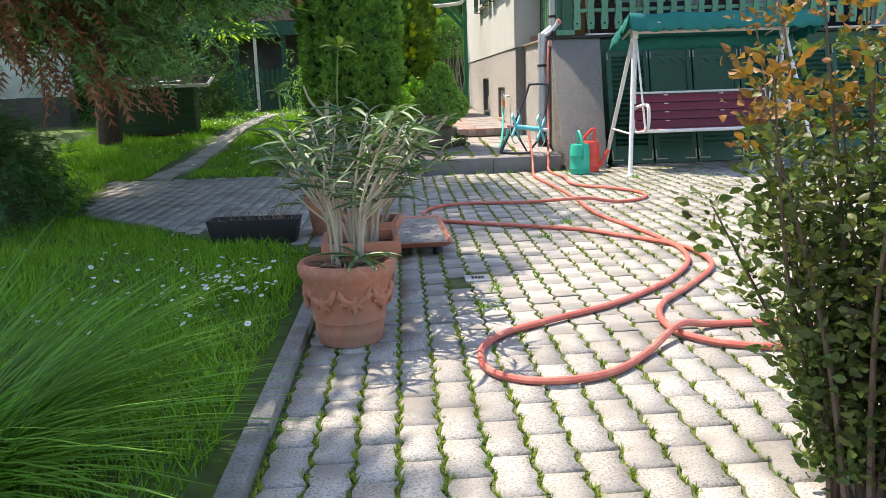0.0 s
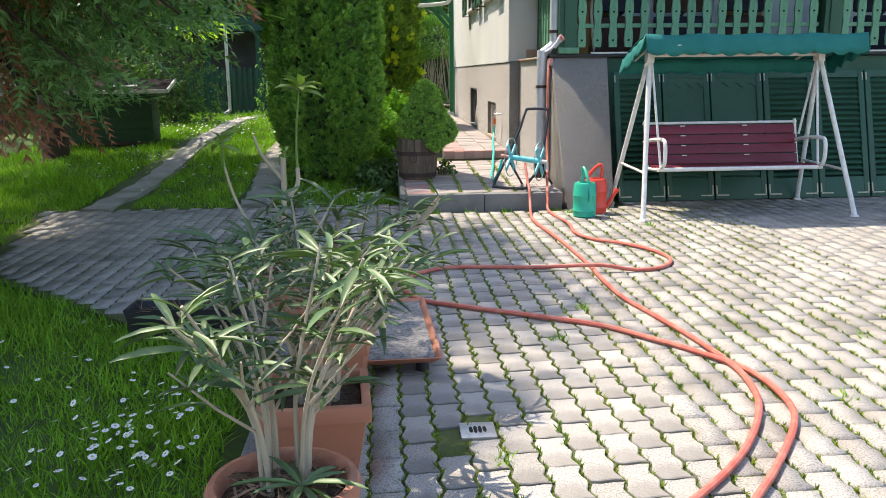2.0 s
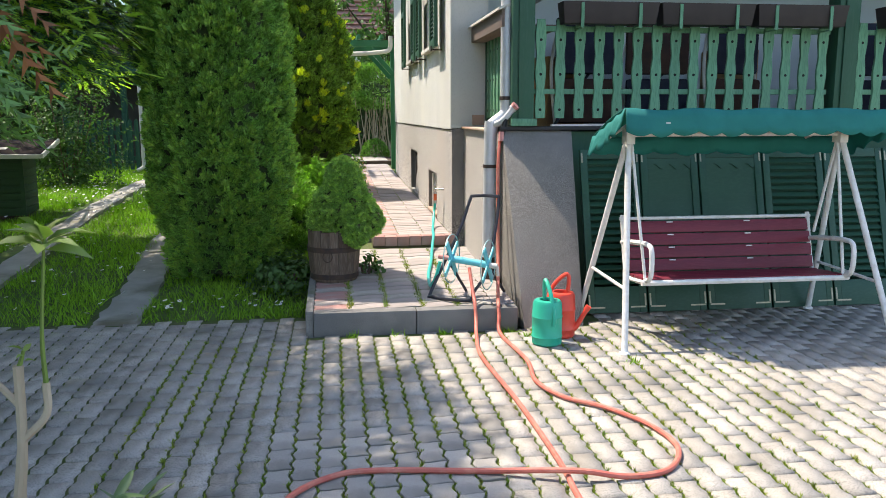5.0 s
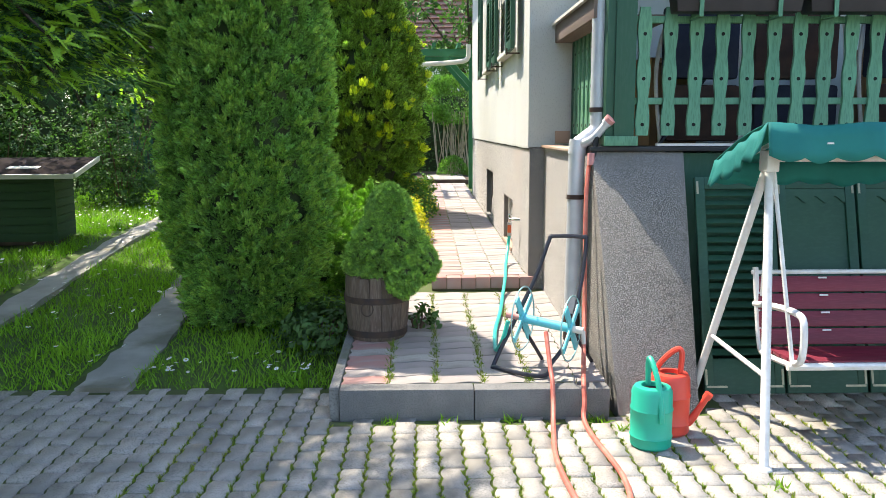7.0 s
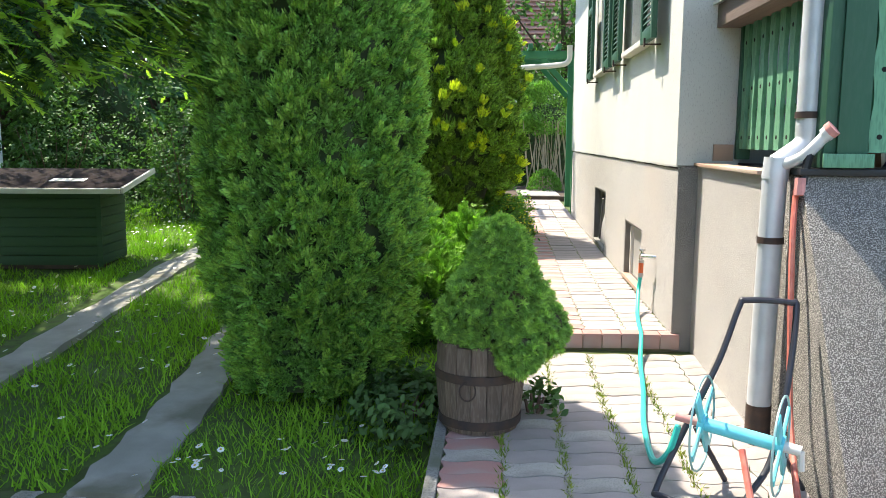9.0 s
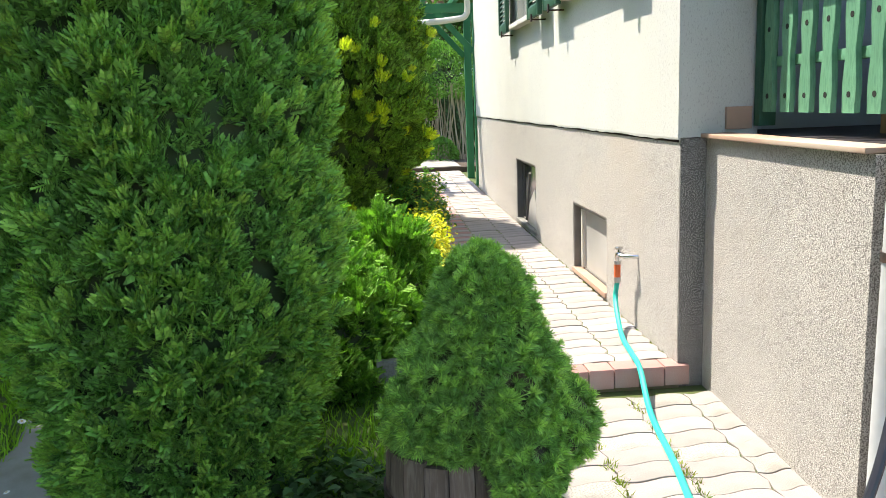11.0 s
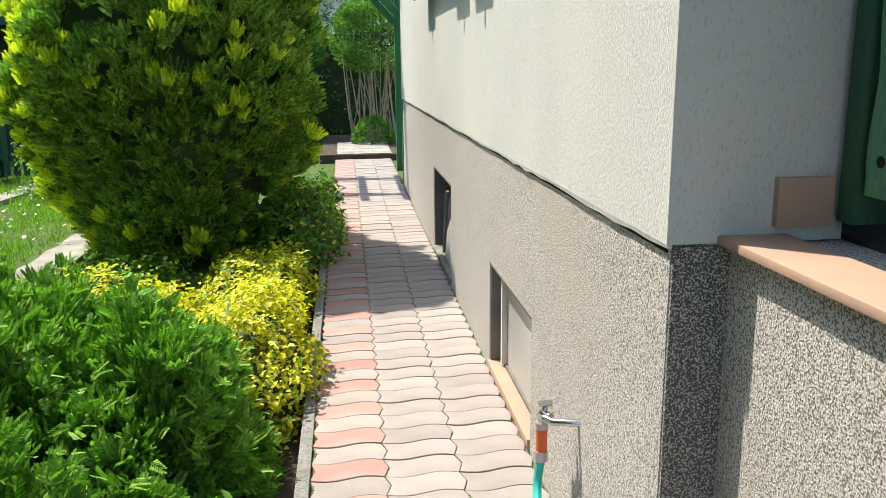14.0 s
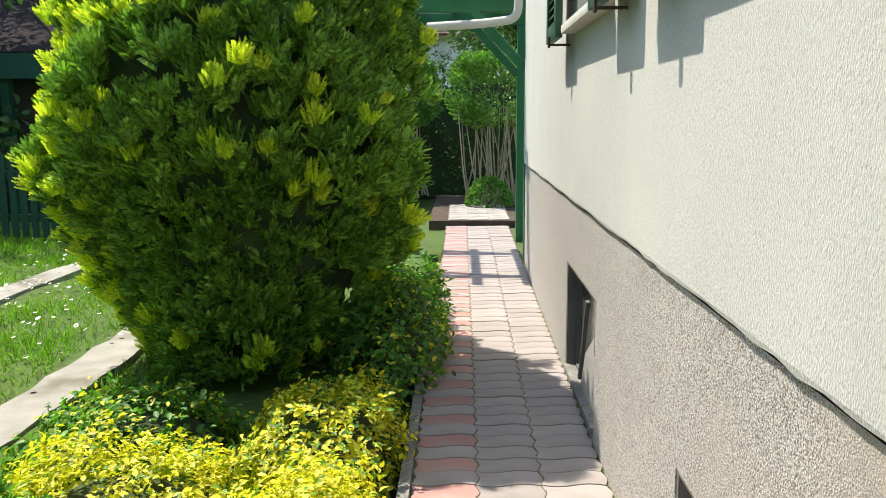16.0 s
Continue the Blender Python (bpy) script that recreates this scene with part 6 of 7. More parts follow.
mound("wild_shrub", -3.6, 16.6, 0.36, 1.0, 0.5, 2.2, 6800, 0.055, dark_leaf, "twiggy shrub with green leaves darkened to stand for shade", "shrub", 72, OVAL, 0.3, layers=0.8, solid=False)

t = thing("neighbour_house", 4.5, 38, 0.36, "distant house with a weathered tiled roof", "house")
part("wall", Shape().box(-7, 6, 0, 7, 0, 4.2), far_white, t)
rs = Shape()
for j in range(16):
    for i in range(46):
        x0, y0 = -7.4 + 0.3 * i + (0.15 if j % 2 else 0), -0.5 + 0.26 * j
        z0 = 4.0 + 0.22 * j
        rs.box(x0, x0 + 0.285, y0, y0 + 0.30, z0, z0 + 0.03, None)
tagged(part("roof_tiles", rs, roof_tile, t), kind="stuff")
part("roof_deck", Shape().add([(-7.4, -0.5, 3.9), (6.6, -0.5, 3.9), (6.6, 3.7, 7.45), (-7.4, 3.7, 7.45), (-7.4, 7.5, 3.9), (6.6, 7.5, 3.9)], [(0, 1, 2, 3), (3, 2, 5, 4), (0, 3, 4), (1, 5, 2)]), roof_tile, t)

# ---- near planting ----


def oleander(x, y, z, label, seed, stems, hs, spread, n_leaf, size=0.125):
    t = thing("oleander", x, y, z, label, "potted shrub", "oleanders in pots")
    g = np.random.default_rng(seed)
    lp, ld, yp, yd = [], [], [], []
    for i in range(stems):
        a = i * 2.399 + g.normal(0, 0.3)
        h = hs[0] + (hs[1] - hs[0]) * g.random()
        sp_ = spread * g.uniform(0.35, 1.0)
        base = (0.05 * math.cos(a), 0.05 * math.sin(a), 0.0)
        mid = (sp_ * 0.35 * math.cos(a), sp_ * 0.35 * math.sin(a), h * 0.45)
        tip = (sp_ * math.cos(a), sp_ * math.sin(a), h)
        line = smooth_path([base, mid, tip], 6)
        r = g.uniform(0.006, 0.010) if i else 0.017
        part("stem", Shape().tube(line, [r * (1 - 0.55 * k / (len(line) - 1)) for k in range(len(line))], 6), stem_pale, t)
        for b in range(3):
            k = 5 + 2 * b
            st = line[min(k, len(line) - 1)]
            aa = a + g.normal(0, 0.9)
            L = g.uniform(0.10, 0.24)
            en = st + Vector((math.cos(aa) * L * 0.8, math.sin(aa) * L * 0.8, L * 0.8))
            part("twig", Shape().tube([st, st.lerp(en, 0.5) + Vector((0, 0, -0.01)), en], [r * 0.6, r * 0.45, r * 0.3], 5), stem_pale, t)
            for w in range(n_leaf):
                u = 0.35 + 0.65 * g.random()
                p = st.lerp(en, u)
                an = g.random() * 6.28
                lp.append(p)
                ld.append((math.cos(an), math.sin(an), 0.75 - 0.9 * (1 - u)))
        for w in range(n_leaf + 4):
            an = g.random() * 6.28
            lp.append(line[-1] - Vector((0, 0, 0.05 * g.random())))
            ld.append((math.cos(an), math.sin(an), g.uniform(-0.2, 0.9)))
    cloud("leaves", LANCE, frames_to(np.array(ld), size * 1.12 * g.uniform(0.6, 1.15, len(lp)), 0.15, np.array([0, 0, 1.0])), np.array(lp), oleander_leaf, t, smooth=True)
    return t


def young_shoot(t, pts, n, size):
    line = smooth_path(pts, 5)
    part("young_shoot", Shape().tube(line, [0.008 - 0.004 * k / len(line) for k in range(len(line))], 6), oleander_young, t)
    an = np.arange(n) * 2.399
    d = np.stack([np.cos(an), np.sin(an), np.linspace(0.0, 1.0, n)], 1)
    cloud("young_leaves", oval(0.2, 0.08, 0.25), frames_to(d, size * rng.uniform(0.8, 1.2, n), 0.2, np.array([0, 0, 1.0])), np.tile(np.array(line[-1]), (n, 1)) - np.stack([0 * an, 0 * an, 0.03 * (1 - np.linspace(0, 1, n))], 1), oleander_young, t, smooth=True)


def round_pot(x, y):
    t = thing("round_pot", x, y, 0.002, "large round terracotta pot with a moulded garland", "plant pot", "terracotta pots")
    body = Shape().lathe([(0.115, 0.0), (0.122, 0.035), (0.127, 0.05), (0.125, 0.056), (0.131, 0.085), (0.135, 0.091), (0.133, 0.098), (0.15, 0.17), (0.162, 0.235), (0.168, 0.245), (0.178, 0.262), (0.181, 0.285), (0.172, 0.302), (0.158, 0.304), (0.150, 0.295), (0.143, 0.24), (0.13, 0.235)], 48)
    part("body", body, terracotta, t)
    for i in range(8):
        a0 = i * math.pi / 4 + 0.2
        for k in range(9):
            a = a0 + (k - 4) * 0.075
            z = 0.20 - 0.035 * math.cos((k - 4) / 4 * math.pi / 2)
            r = 0.134 + (z - 0.09) * 0.24
            l = 0.024 + 0.008 * ((k * 5) % 3)
            m = Matrix.Translation((r * math.cos(a), r * math.sin(a), z)) @ Matrix.Rotation(a, 4, "Z") @ Matrix.Rotation(0.7 * (k - 4), 4, "X") @ Matrix.Diagonal((0.012, 0.013, l, 1))
            part("garland_leaf", Shape().lathe([(0.05, -1), (0.7, -0.6), (1, 0), (0.7, 0.6), (0.05, 1)], 8, m), terracotta, t)
    part("soil", Shape().lathe([(0.145, 0.262), (0.07, 0.275), (0.0, 0.27)], 28, closed=False), soil, t)
    n = 170
    a, r = rng.random(n) * 6.28, 0.135 * np.sqrt(rng.random(n))
    p = np.stack([r * np.cos(a), r * np.sin(a), 0.272 + 0.02 * rng.random(n)], 1)
    b = rng.random(n) * 6.28
    cloud("dry_litter", blade(2, 0.05, 0.2), frames_to(np.stack([np.cos(b), np.sin(b), 0.25 * rng.random(n)], 1), 0.07 * rng.uniform(0.5, 1.3, n), 0.1), p, straw, t)


def square_pot(x, y, w, h, rz, label):
    t = thing("square_pot", x, y, 0.002, label, "plant pot", "terracotta pots", rz=rz)
    b = w * 0.76
    part("body", Shape().add([(-b, -b, 0), (b, -b, 0), (b, b, 0), (-b, b, 0), (-w, -w, h - 0.05), (w, -w, h - 0.05), (w, w, h - 0.05), (-w, w, h - 0.05)], [(3, 2, 1, 0), (0, 1, 5, 4), (1, 2, 6, 5), (2, 3, 7, 6), (3, 0, 4, 7)]), terra_light, t, bevel=0.01)
    o, i = w + 0.014, w - 0.014
    rim = Shape()
    for z in (h - 0.052, h):
        rim.v += [(-o, -o, z), (o, -o, z), (o, o, z), (-o, o, z), (-i, -i, z), (i, -i, z), (i, i, z), (-i, i, z)]
    for k in range(4):
        n_ = (k + 1) % 4
        rim.f += [(8 + k, 8 + n_, 12 + n_, 12 + k), (n_, k, 4 + k, 4 + n_), (k, n_, 8 + n_, 8 + k), (4 + n_, 4 + k, 12 + k, 12 + n_)]
    part("rim", rim, terra_light, t, bevel=0.004)
    part("soil", Shape().box(-i + 0.002, i - 0.002, -i + 0.002, i - 0.002, h - 0.10, h - 0.045), soil, t)


round_pot(0.01, 2.86)
square_pot(0.03, 3.50, 0.155, 0.27, 3, "square terracotta planter with a thick rim")
square_pot(0.05, 4.18, 0.135, 0.24, -6, "square terracotta planter behind the others")
o = oleander(0.01, 2.88, 0.27, "leggy oleander with pale stems in the round pot", 3, 10, (0.40, 0.62), 0.30, 4, 0.125)
n = 14
an = np.arange(n) * 2.399
cloud("low_leaves", LANCE, frames_to(np.stack([np.cos(an), np.sin(an), 0.3 + 0 * an], 1), 0.15 * rng.uniform(0.7, 1.1, n), 0.15, np.array([0, 0, 1.0])), np.tile([0.05, -0.09, 0.05], (n, 1)), oleander_leaf, o, smooth=True)
oleander(0.04, 3.50, 0.22, "bushy oleander in the square planter", 6, 13, (0.36, 0.62), 0.42, 5, 0.13)
oleander(0.06, 4.18, 0.19, "spreading oleander in the square planter", 7, 13, (0.32, 0.60), 0.48, 5, 0.13)
t = thing("round_pot", -0.27, 5.15, 0.002, "round brown clay pot with a pruned woody plant", "plant pot", "terracotta pots")
part("body", Shape().lathe([(0.095, 0), (0.125, 0.21), (0.142, 0.212), (0.145, 0.26), (0.128, 0.262), (0.118, 0.22)], 30), terracotta, t)
part("soil", Shape().lathe([(0.12, 0.225), (0.0, 0.24)], 24, closed=False), soil, t)
t = thing("pruned_shrub", -0.27, 5.15, 0.22, "hard-pruned pale woody shrub with a few young leafy shoots", "potted shrub")
part("trunk", Shape().tube(smooth_path([(0.0, 0, 0.0), (0.0, 0, 0.15), (0.03, 0, 0.38), (0.037, 0.0, 0.61)], 5), [0.016] * 10 + [0.014] * 5 + [0.0145], 8), stem_pale, t)
part("trunk", Shape().tube(smooth_path([(0.02, 0.02, 0.0), (0.01, 0.02, 0.2), (0.02, 0.015, 0.33)], 5), 0.012, 8), stem_pale, t)
part("branch", Shape().tube(smooth_path([(0.035, 0, 0.40), (0.10, 0, 0.47), (0.105, 0, 0.56)], 5), 0.011, 7), stem_pale, t)
part("branch", Shape().tube(smooth_path([(0.03, 0, 0.50), (-0.065, 0.0, 0.625), (-0.10, 0, 0.72)], 5), [0.010 - 0.0004 * k for k in range(11)], 7), stem_pale, t)
part("branch", Shape().tube(smooth_path([(-0.03, 0, 0.0), (-0.115, 0, 0.215), (-0.21, 0, 0.42), (-0.25, 0, 0.58)], 5), [0.010 - 0.0003 * k for k in range(16)], 7), stem_pale, t)
young_shoot(t, [(0.105, 0, 0.55), (0.105, 0, 0.70), (0.13, 0, 0.955)], 12, 0.115)
young_shoot(t, [(-0.25, 0, 0.57), (-0.255, 0, 0.64), (-0.26, 0, 0.70)], 9, 0.105)
young_shoot(t, [(0.037, 0, 0.60), (0.045, 0.01, 0.63), (0.05, 0.01, 0.65)], 5, 0.035)
an = np.arange(34) * 2.399
cloud("low_leaves", LANCE, frames_to(np.stack([np.cos(an), np.sin(an), 0.5 + 0 * an], 1), 0.13 * rng.uniform(0.6, 1.1, 34), 0.25, np.array([0, 0, 1.0])), np.stack([0.05 * np.cos(an), 0.05 * np.sin(an), 0.03 + 0 * an], 1), oleander_leaf, t, smooth=True)

t = thing("seed_tray", 0.24, 4.72, 0.0, "shallow terracotta-coloured tray of pale grit raised on feet", "tray", rz=2)
part("tray", Shape().add([(-0.19, -0.42, 0.05), (0.19, -0.42, 0.05), (0.19, 0.42, 0.05), (-0.19, 0.42, 0.05), (-0.23, -0.47, 0.085), (0.23, -0.47, 0.085), (0.23, 0.47, 0.085), (-0.23, 0.47, 0.085), (-0.215, -0.455, 0.085), (0.215, -0.455, 0.085), (0.215, 0.455, 0.085), (-0.215, 0.455, 0.085), (-0.19, -0.42, 0.06), (0.19, -0.42, 0.06), (0.19, 0.42, 0.06), (-0.19, 0.42, 0.06)], [(3, 2, 1, 0)] + [(k + j, k + (j + 1) % 4, k + 4 + (j + 1) % 4, k + 4 + j) for k in (0, 4, 8) for j in range(4)]), terra_light, t, bevel=0.003)
part("grit", Shape().box(-0.20, 0.20, -0.43, 0.43, 0.061, 0.078), grit, t, bevel=0.006)
for x, y in ((-0.15, -0.36), (0.15, -0.36), (-0.15, 0.36), (0.15, 0.36)):
    part("foot", Shape().lathe([(0.03, 0.0), (0.026, 0.05)], 10, Matrix.Translation((x, y, 0))), black_plastic, t)

t = thing("black_trough", -0.70, 4.96, 0.0, "black plastic balcony trough with dry stalks", "planter", rz=-3)
part("trough", Shape().add([(-0.25, -0.07, 0), (0.25, -0.07, 0), (0.25, 0.07, 0), (-0.25, 0.07, 0), (-0.28, -0.09, 0.15), (0.28, -0.09, 0.15), (0.28, 0.09, 0.15), (-0.28, 0.09, 0.15), (-0.265, -0.075, 0.15), (0.265, -0.075, 0.15), (0.265, 0.075, 0.15), (-0.265, 0.075, 0.15), (-0.25, -0.06, 0.10), (0.25, -0.06, 0.10), (0.25, 0.06, 0.10), (-0.25, 0.06, 0.10)], [(3, 2, 1, 0), (12, 13, 14, 15)] + [(k + j, k + (j + 1) % 4, k + 4 + (j + 1) % 4, k + 4 + j) for k in (0, 4, 8) for j in range(4)]), black_plastic, t, bevel=0.004)
n = 70
pp = np.stack([rng.uniform(-0.22, 0.22, n), rng.uniform(-0.05, 0.05, n), 0.09 + 0 * rng.random(n)], 1)
cloud("dry_stalks", blade(3, 0.02, 0.6), frames_to(rng.normal(0, 0.5, (n, 3)) + [0, 0, 1], 0.16 * rng.uniform(0.5, 1.3, n), 0.3), pp, straw, t)
t = thing("small_pot", -0.12, 4.75, 0.0, "small brown clay pot beside the planters", "plant pot", "terracotta pots")
part("body", Shape().lathe([(0.06, 0), (0.085, 0.16), (0.09, 0.16), (0.09, 0.19), (0.078, 0.19), (0.07, 0.15)], 24), terracotta, t)

# copper-leaved shrub beside the start
t = thing("copper_leaf_shrub", 1.26, 1.50, -0.01, "upright shrub with small green leaves and copper young shoots", "shrub")
g = np.random.default_rng(12)
lp, ld, op, od = [], [], [], []
for i in range(44):
    a = g.random() * 6.28
    b = 0.05 + 0.10 * g.random()
    sp_, h = g.uniform(0.10, 0.42), g.uniform(0.55, 1.15)
    a2 = a + g.normal(0, 0.3)
    line = smooth_path([(b * math.cos(a), b * math.sin(a), 0), (0.6 * sp_ * math.cos(a), 0.6 * sp_ * math.sin(a), h * 0.45), (sp_ * math.cos(a2), sp_ * math.sin(a2), h)], 8)
    part("stem", Shape().tube(line, [0.009 * (1 - 0.8 * k / (len(line) - 1)) for k in range(len(line))], 5), twig, t)
    young = math.cos(a) < 0.2 and h > 0.82
    for k in range(2, len(line)):
        for w in range(20):
            an = g.random() * 6.28
            p = line[k] + Vector(g.normal(0, 0.012, 3)) + Vector((math.cos(an), math.sin(an), 0.3)) * g.uniform(0, 0.07)
            tgt = (op, od) if (young and k > len(line) * 0.87) else (lp, ld)
            tgt[0].append(p)
            tgt[1].append((math.cos(an), math.sin(an), 0.4))
cloud("leaves", OVAL, frames_to(np.array(ld), 0.027 * g.uniform(0.6, 1.4, len(lp)), 0.4), np.array(lp), copper_leaf, t)
o = cloud("young_leaves", OVAL, frames_to(np.array(od), 0.023 * g.uniform(0.7, 1.4, len(op)), 0.4), np.array(op), orange_leaf, t)
o["label"] = "copper-orange young leaves"

# tall grass by the start
t = thing("tall_grass_clump", -1.02, 1.75, -0.01, "large arching clump of tall ornamental grass", "grass")
n = 1500
a, r = rng.random(n) * 6.28, 0.22 * np.sqrt(rng.random(n))
p = np.stack([r * np.cos(a) * 1.3, r * np.sin(a) * 1.3, 0 * a], 1)
d = np.stack([np.cos(a) * rng.uniform(0.15, 0.9, n), np.sin(a) * rng.uniform(0.15, 0.9, n), 0 * a + 1], 1)
y_ = unit(d)
x_ = unit(np.cross(y_, np.tile([0, 0, 1.0], (n, 1))))
fr = np.stack([x_, y_, np.cross(x_, y_)], 2) * rng.uniform(0.30, 0.70, n).reshape(-1, 1, 1)
cloud("foliage", blade(6, 0.010, 0.75), fr, p, grass_tall, t, smooth=True)
part("dead_stalk", Shape().tube([(-0.42, 0.6, 0), (-0.36, 0.55, 0.4), (-0.30, 0.5, 0.75)], [0.012, 0.01, 0.006], 6).tube([(-0.36, 0.55, 0.38), (-0.5, 0.5, 0.7)], [0.008, 0.005], 6), stem_pale, t, "dead pale stalk")


# ---- lawn grass and daisies ----
def lawn_patch(name, n, x0, x1, y0, y1, size, label, avoid=()):
    x, y = rng.uniform(x0, x1, n), rng.uniform(y0, y1, n)
    ok = np.ones(n, bool)
    for i in range(n):
        if in_court(x[i] - 0.0, y[i]) or any(a < x[i] < b and c < y[i] < d_ for a, b, c, d_ in avoid):
            ok[i] = False
    x, y = x[ok], y[ok]
    k = len(x)
    tuft = 0.5 + 0.5 * np.sin(x * 5.1 + np.sin(y * 3.7)) * np.sin(y * 4.3 + 1)
    z = np.array([lawn_z(q) for q in y]) + 0.012 * np.sin(3.1 * x + 1.7 * y) + 0.01 * np.sin(5.3 * y - 2 * x) - 0.015
    o = cloud(name, blade(2, 0.055, 0.4), frames_to(np.stack([rng.normal(0, 0.45, k), rng.normal(0, 0.45, k), np.ones(k)], 1), size * (0.55 + 0.6 * tuft) * rng.uniform(0.5, 1.3, k), 0.1), np.stack([x, y, z], 1), grass_near)
    return tagged(o, label, "grass", kind="stuff")


lanes = ((-2.62, -2.14, 8.8, 13.5), (-2.68, -2.2, 13.5, 18), (-1.20, -0.84, 8.8, 13.2), (-1.2, -0.78, 13.2, 16.6), (0.38, 3, 8, 30), (-4.4, -2.95, 12.8, 13.7))
lawn_patch("near_grass", 60000, -2.9, -0.30, 0.6, 6.9, 0.075, "short green lawn grass", lanes)
lawn_patch("left_grass", 26000, -5.2, -2.4, 1.5, 10.5, 0.10, "short green lawn grass in the shade", lanes)
lawn_patch("far_grass", 52000, -4.6, 0.40, 8.85, 14.2, 0.085, "lawn grass behind the paving", lanes)
lawn_patch("farther_grass", 32000, -5.2, -0.2, 14.2, 20.5, 0.10, "lawn grass before the fence", lanes)
FLOWER = ([(0.0, 0.0, 0.1)] + [(math.cos(i * math.pi / 8) * (1 if i % 2 else 0.8), math.sin(i * math.pi / 8) * (1 if i % 2 else 0.8), 0.0) for i in range(16)], [(0, 1 + i, 1 + (i + 1) % 16) for i in range(16)])
EYE_DISC = ([(0, 0, 0.25)] + [(0.32 * math.cos(i * 1.047), 0.32 * math.sin(i * 1.047), 0.12) for i in range(6)], [(0, 1 + i, 1 + (i + 1) % 6) for i in range(6)])


def daisies(name, pts, size, label):
    k = len(pts)
    z = np.array([lawn_z(q) for q in pts[:, 1]]) + rng.uniform(0.035, 0.075, k)
    p = np.stack([pts[:, 0], pts[:, 1], z], 1)
    up = unit(rng.normal(0, 0.3, (k, 3)) + [-0.2, 0, 1])
    x_ = unit(np.cross(up, rng.normal(0, 1, (k, 3))))
    f = np.stack([x_, np.cross(up, x_), up], 2) * (size * rng.uniform(0.75, 1.2, k)).reshape(-1, 1, 1)
    o = tagged(cloud(name, FLOWER, f, p, petal), label, "daisies", kind="stuff")
    tagged(cloud(name.replace("daisies", "daisy") + "_centres", EYE_DISC, f, p, daisy_eye), "yellow daisy centres in the lawn", "daisies", kind="stuff")


def scatter(spots):
    out = []
    for x, y, sx, sy, n in spots:
        out.append(np.stack([rng.normal(x, sx, n), rng.normal(y, sy, n)], 1))
    a = np.concatenate(out)
    return np.array([q for q in a if not in_court(q[0] + 0.05, q[1])])


daisies("near_daisies", scatter([(-0.62, 3.75, 0.14, 0.22, 75), (-0.85, 3.3, 0.35, 0.5, 50), (-1.4, 4.0, 0.5, 0.7, 50)]), 0.013, "small white daisies scattered in the lawn")
daisies("far_daisies", scatter([(-1.7, 10.6, 0.5, 0.9, 60), (-0.4, 9.25, 0.45, 0.18, 40), (-1.9, 15.5, 0.5, 1.6, 220), (-3.1, 16.3, 0.6, 1.3, 260), (-2.9, 10.8, 0.5, 0.9, 40)]), 0.017, "small white daisies in the lawn behind the paving")

# ---- kerb beside the lawn, drain ----
t = tagged(new("lawn_kerb"), "weathered concrete edging between lawn and paving", "kerb", kind="structure")
kb = None
for i in range(9):
    y0 = -3.5 + 0.92 * i
    if kb is None:
        o = part("kerbstone", Shape().box(-0.032, 0.032, 0.004, 0.914, -0.08, 0.035), kerb_stone, t, bevel=0.008)
        kb = o.data
    else:
        o = new("kerbstone", kb)
        o.parent = t
    o.matrix_basis = pose(-0.190 + 0.004 * math.sin(i * 2.1), y0, 0.004 * math.sin(i * 1.3), 0, 0, 0.3 * math.sin(i * 1.9))
t = thing("floor_drain", 0.565, 3.735, 0.001, "small square steel floor drain set in the paving", "drain", kind="structure")
part("plate", Shape().box(-0.062, 0.062, -0.062, 0.062, -0.02, 0.004), drain_metal, t, bevel=0.002)
for i in range(4):
    # raised black oval paints the shade of a drain slot
    part("slot", Shape().prism([(0.007 * math.cos(a) - 0.024 + 0.016 * i, (0.030 - 0.004 * abs(i - 1.5)) * math.sin(a)) for a in [k * math.pi / 6 for k in range(12)]], 0.0042, 0.0055), hole_dark, t)

# ---- paving, last ----
bed = structure("courtyard", Shape().box(-0.235, 9.0, -9.0, 8.37, -0.06, -0.009).box(-3.1, 0.398, 8.372, 8.925, -0.06, -0.009).box(1.94, 9.0, 8.372, 9.2, -0.06, -0.009).prism([(-0.226, 4.45), (-0.226, 8.371), (-2.9, 8.371), (-2.42, 6.42)], -0.06, -0.009), moss_bed, "paved courtyard with moss in the joints", "paving")
CW, CL = 0.1113, 0.215
near_m = [mesh_of(paver_shape(paver_outline(CW, CL, 0.0075, 0.004, 0.011, 0, CL / 2, False, 10, 4), 0.035, 0.004), paver_one, "paver")] * 2
far_o = [paver_shape(paver_outline(CW, CL, 0.0075, 0.004, 0.011, 0, CL / 2, False, 6, 2), 0.014, 0.004, False)] * 2
spots = [[], []]
for i in range(-27, 76):
    for j in range(-8, 43):
        x = 0.0227 + CW * i
        y = 0.116 + CL * j + (0 if i % 2 else CL / 2)
        if not in_court(x + 0.07, y) or not in_court(x - 0.055, y - 0.1) or y > 8.84:
            continue
        if 0.40 < x < 1.93 and y > 8.30 or x > 1.9 and y > 9.1 or 1.9 < x < 2.5 and y > 8.42:
            continue
        if abs(x - 0.565) < 0.10 and abs(y - 3.735) < 0.11:
            continue
        z = random.uniform(-0.003, 0.003)
        if 0.25 < x < 1.28 and 2.9 < y < 6.7:
            lay(bed, near_m[i % 2], x, y, z, 0.008)
        else:
            spots[i % 2].append((x, y, z))
for k in (0, 1):
    a = np.array(spots[k])
    o = cloud("paving_stones", (far_o[k].v, far_o[k].f), np.tile(np.eye(3), (len(a), 1, 1)), a, paver_all, bed)
    tagged(o, kind="stuff")
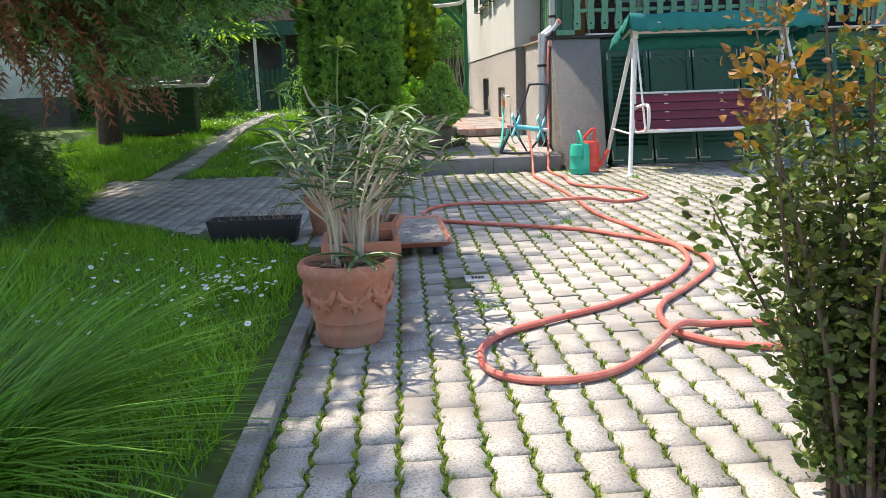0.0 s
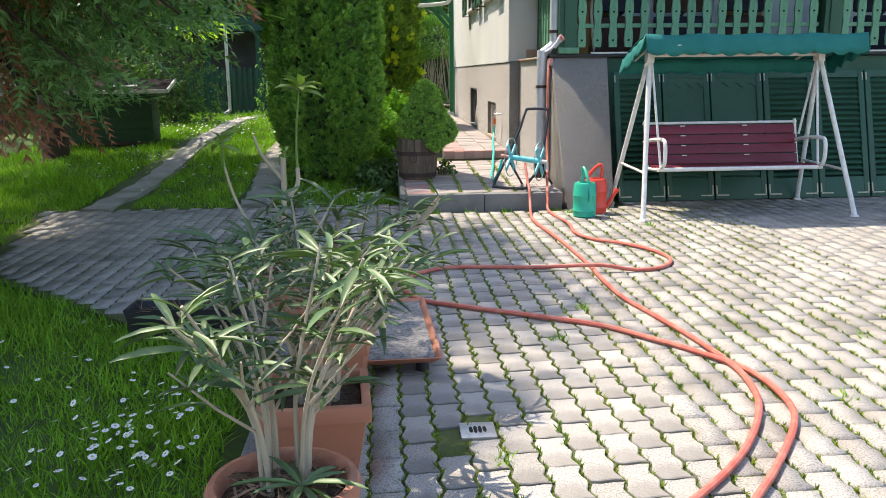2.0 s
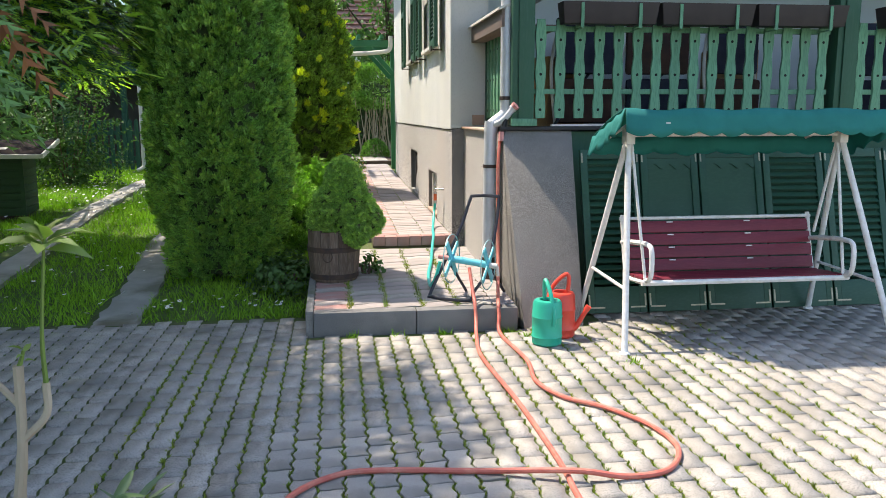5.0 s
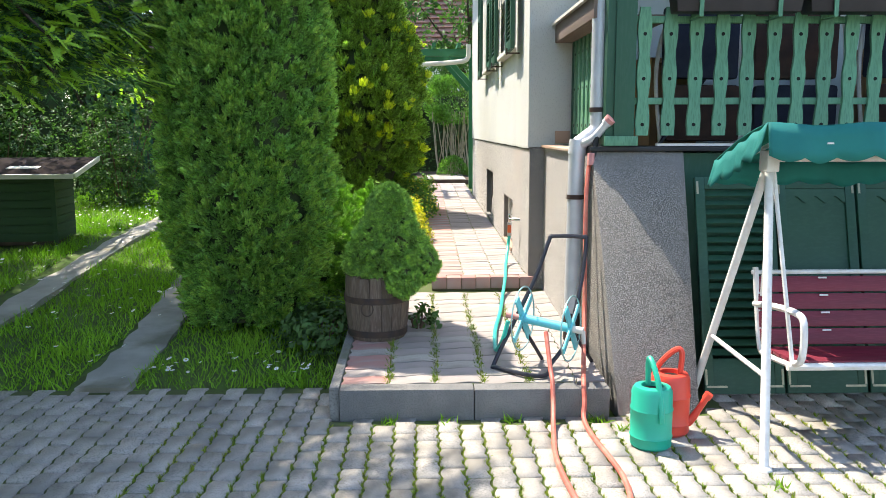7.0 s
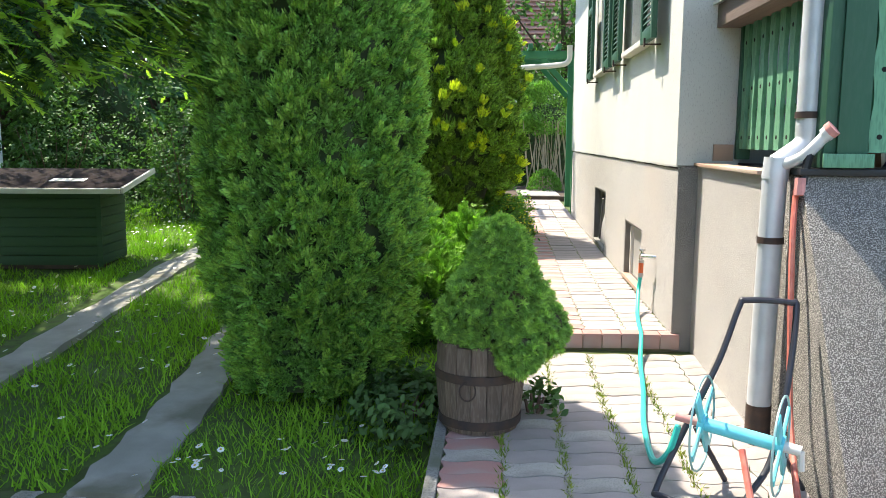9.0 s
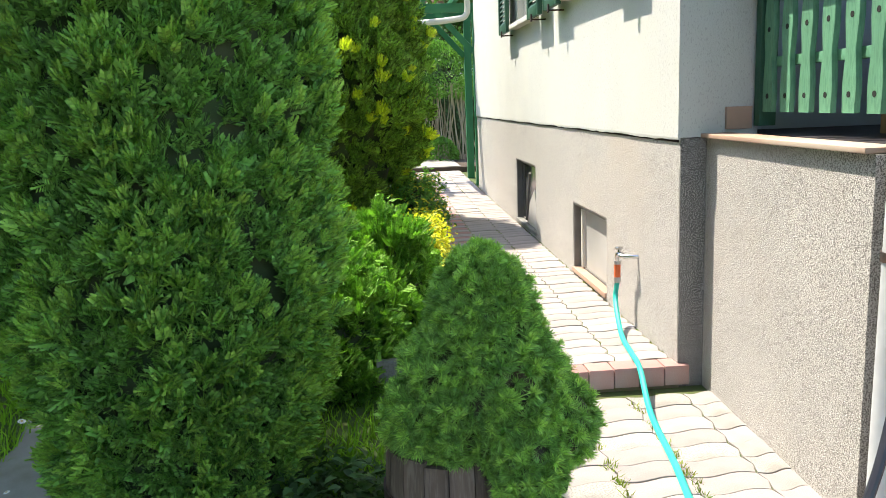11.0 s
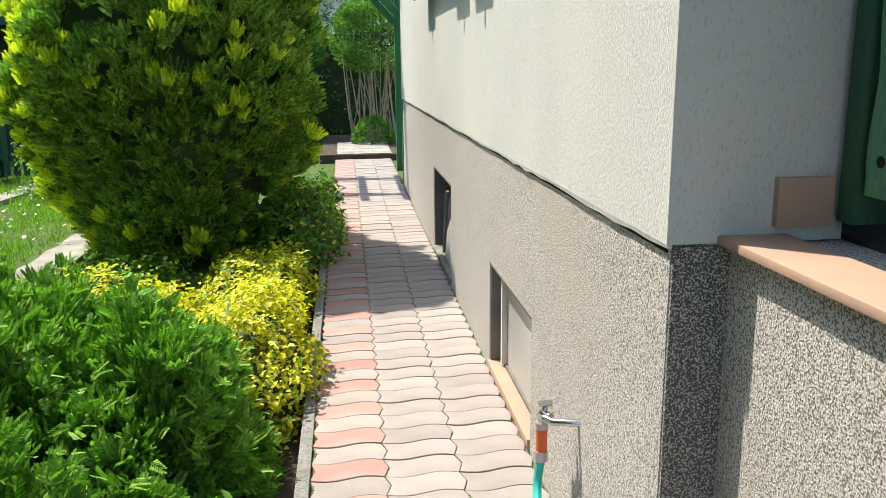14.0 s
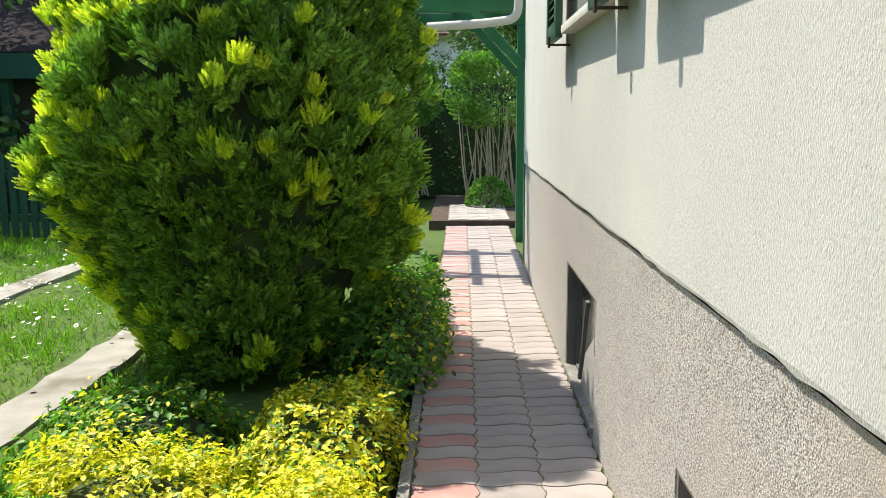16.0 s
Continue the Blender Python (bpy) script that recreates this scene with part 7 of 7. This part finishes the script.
# moss tufts along the joints
mp = []
for i in range(-4, 40):
    x = 0.0227 + CW * (i + 0.5)
    for y in np.arange(1.2, 8.4, 0.02):
        dens = 0.5 + 0.5 * math.sin(2.1 * x + 0.8 * y) * math.sin(1.3 * y - 1.9 * x)
        if x < 3.2 and random.random() < 0.75 * dens + 0.36 and in_court(x, y) and not (0.4 < x < 1.9 and y > 8.3):
            q = ((y - 0.116) / (CL / 2)) % 1.0
            mp.append((x + 0.0075 * max(-0.75, min(0.75, 4 * abs(q - 0.5) - 1)) / 0.75 + random.gauss(0, 0.003), y, -0.009))
mp = np.array(mp)
o = cloud("joint_moss", star(7, 0.16), frames_to(np.tile([0, 0, 1.0], (len(mp), 1)), 0.023 * rng.uniform(0.5, 1.3, len(mp)), 0.3), mp, moss_tuft, bed)
tagged(o, kind="stuff")
wt = np.array([(1.0, 8.33), (1.35, 8.34), (1.8, 8.33), (1.9, 8.2), (0.72, 8.33), (2.4, 7.5), (1.06, 4.7), (1.3, 5.2), (0.55, 3.2), (0.62, 3.5), (2.0, 3.9), (2.5, 4.6)])
wp = np.repeat(wt, 26, 0) + rng.normal(0, 0.022, (len(wt) * 26, 2))
o = cloud("joint_weeds", blade(2, 0.09, 0.5), frames_to(np.concatenate([rng.normal(0, 0.5, (len(wp), 2)), np.ones((len(wp), 1))], 1), 0.045 * rng.uniform(0.5, 1.4, len(wp)), 0.2), np.concatenate([wp, np.full((len(wp), 1), -0.012)], 1), grass_near, bed)
tagged(o, kind="stuff")

# platform and path pavers
PW, PL = 0.254, 0.1225
pav = {c: mesh_of(paver_shape(paver_outline(PW, PL, 0.009, 0.013, 0.0035, 0, PL, False, 4, 8), 0.035, 0.002), m, "paver") for c, m in (("grey", paver_one), ("buff", paver_buff), ("pink", paver_pink))}
plat, pbed = bpy.data.objects["platform"], bpy.data.objects["path_bed"]
for i in range(6):
    x = 0.455 + PW * (i + 0.5)
    if x + PW / 2 > 1.99:
        continue
    for j in range(18):
        y = 8.555 + PL * j
        if y > 10.62:
            continue
        m = "pink" if i == 0 and j % 3 != 1 and j < 7 else ("buff" if (i * 7 + j * 3) % 4 else "grey")
        o = lay(plat, pav[m], x, y, plat_z(y) + random.uniform(-0.003, 0.002), 0.006)
        o.rotation_euler.x += 0.037
        if i == 5:
            o.scale = (0.60, 1, 1)
            o.location.x = 0.455 + PW * 5 + 0.078
for i in range(3):
    x = 0.968 + PW * (i + 0.5)
    for j in range(80):
        y = 10.83 + PL * j
        m = "pink" if (i == 0 and j % 2 == 0) or (i == 0 and j < 1) else "buff"
        lay(pbed, pav[m], x, y, path_z(y) + random.uniform(-0.002, 0.002), 0.004)
landing = bpy.data.objects["far_step"]
for i in range(3):
    for j in range(14):
        lay(landing, pav["grey"], 0.99 + PW * (i + 0.5), 20.68 + PL * j, 0.512 + random.uniform(-0.002, 0.002), 0.004)
edge_b = part("edge_brick", Shape().box(-0.056, 0.056, 0, 0.115, -0.092, 0.0), paver_pink, pbed, bevel=0.005)
edge_b.matrix_basis = pose(0.965 + 0.06, 10.65, 0.338)
for i in range(1, 7):
    o = new("edge_brick", edge_b.data)
    o.parent = pbed
    o.matrix_basis = pose(0.965 + 0.06 + 0.1165 * i, 10.65, 0.338 + random.uniform(-0.003, 0.003))
mp = []
for k in range(4):
    for y in np.arange(10.8, 20.5, 0.012):
        if random.random() < 0.55 + 0.4 * math.sin(1.7 * y + k):
            q = ((y - 10.83) / PL) % 1.0
            mp.append((0.968 + PW * k + 0.007 * max(-0.75, min(0.75, 4 * abs(q - 0.5) - 1)) / 0.75 + random.gauss(0, 0.002), y, path_z(y) - 0.008))
mp = np.array(mp)
tagged(cloud("joint_moss", star(6, 0.18), frames_to(np.tile([0, 0, 1.0], (len(mp), 1)), 0.013 * rng.uniform(0.5, 1.3, len(mp)), 0.3), mp, moss_tuft, pbed), kind="stuff")
# joint weeds on the platform
wl = [(0.455 + PW * k + rng.normal(0, 0.008), 8.5 + 2.0 * q) for k in (1, 2, 3, 4) for q in rng.random(190) ** 1.3]
wl = np.array(wl)
o = cloud("joint_weeds", blade(2, 0.10, 0.5), frames_to(np.concatenate([rng.normal(0, 0.6, (len(wl) * 6, 2)), np.ones((len(wl) * 6, 1))], 1), 0.030 * rng.uniform(0.5, 1.4, len(wl) * 6), 0.2), np.repeat(np.concatenate([wl, np.array([[plat_z(q) - 0.014] for q in wl[:, 1]])], 1), 6, 0) + rng.normal(0, 0.006, (len(wl) * 6, 3)) * [1, 1, 0], moss_tuft, plat)
tagged(o, kind="stuff")
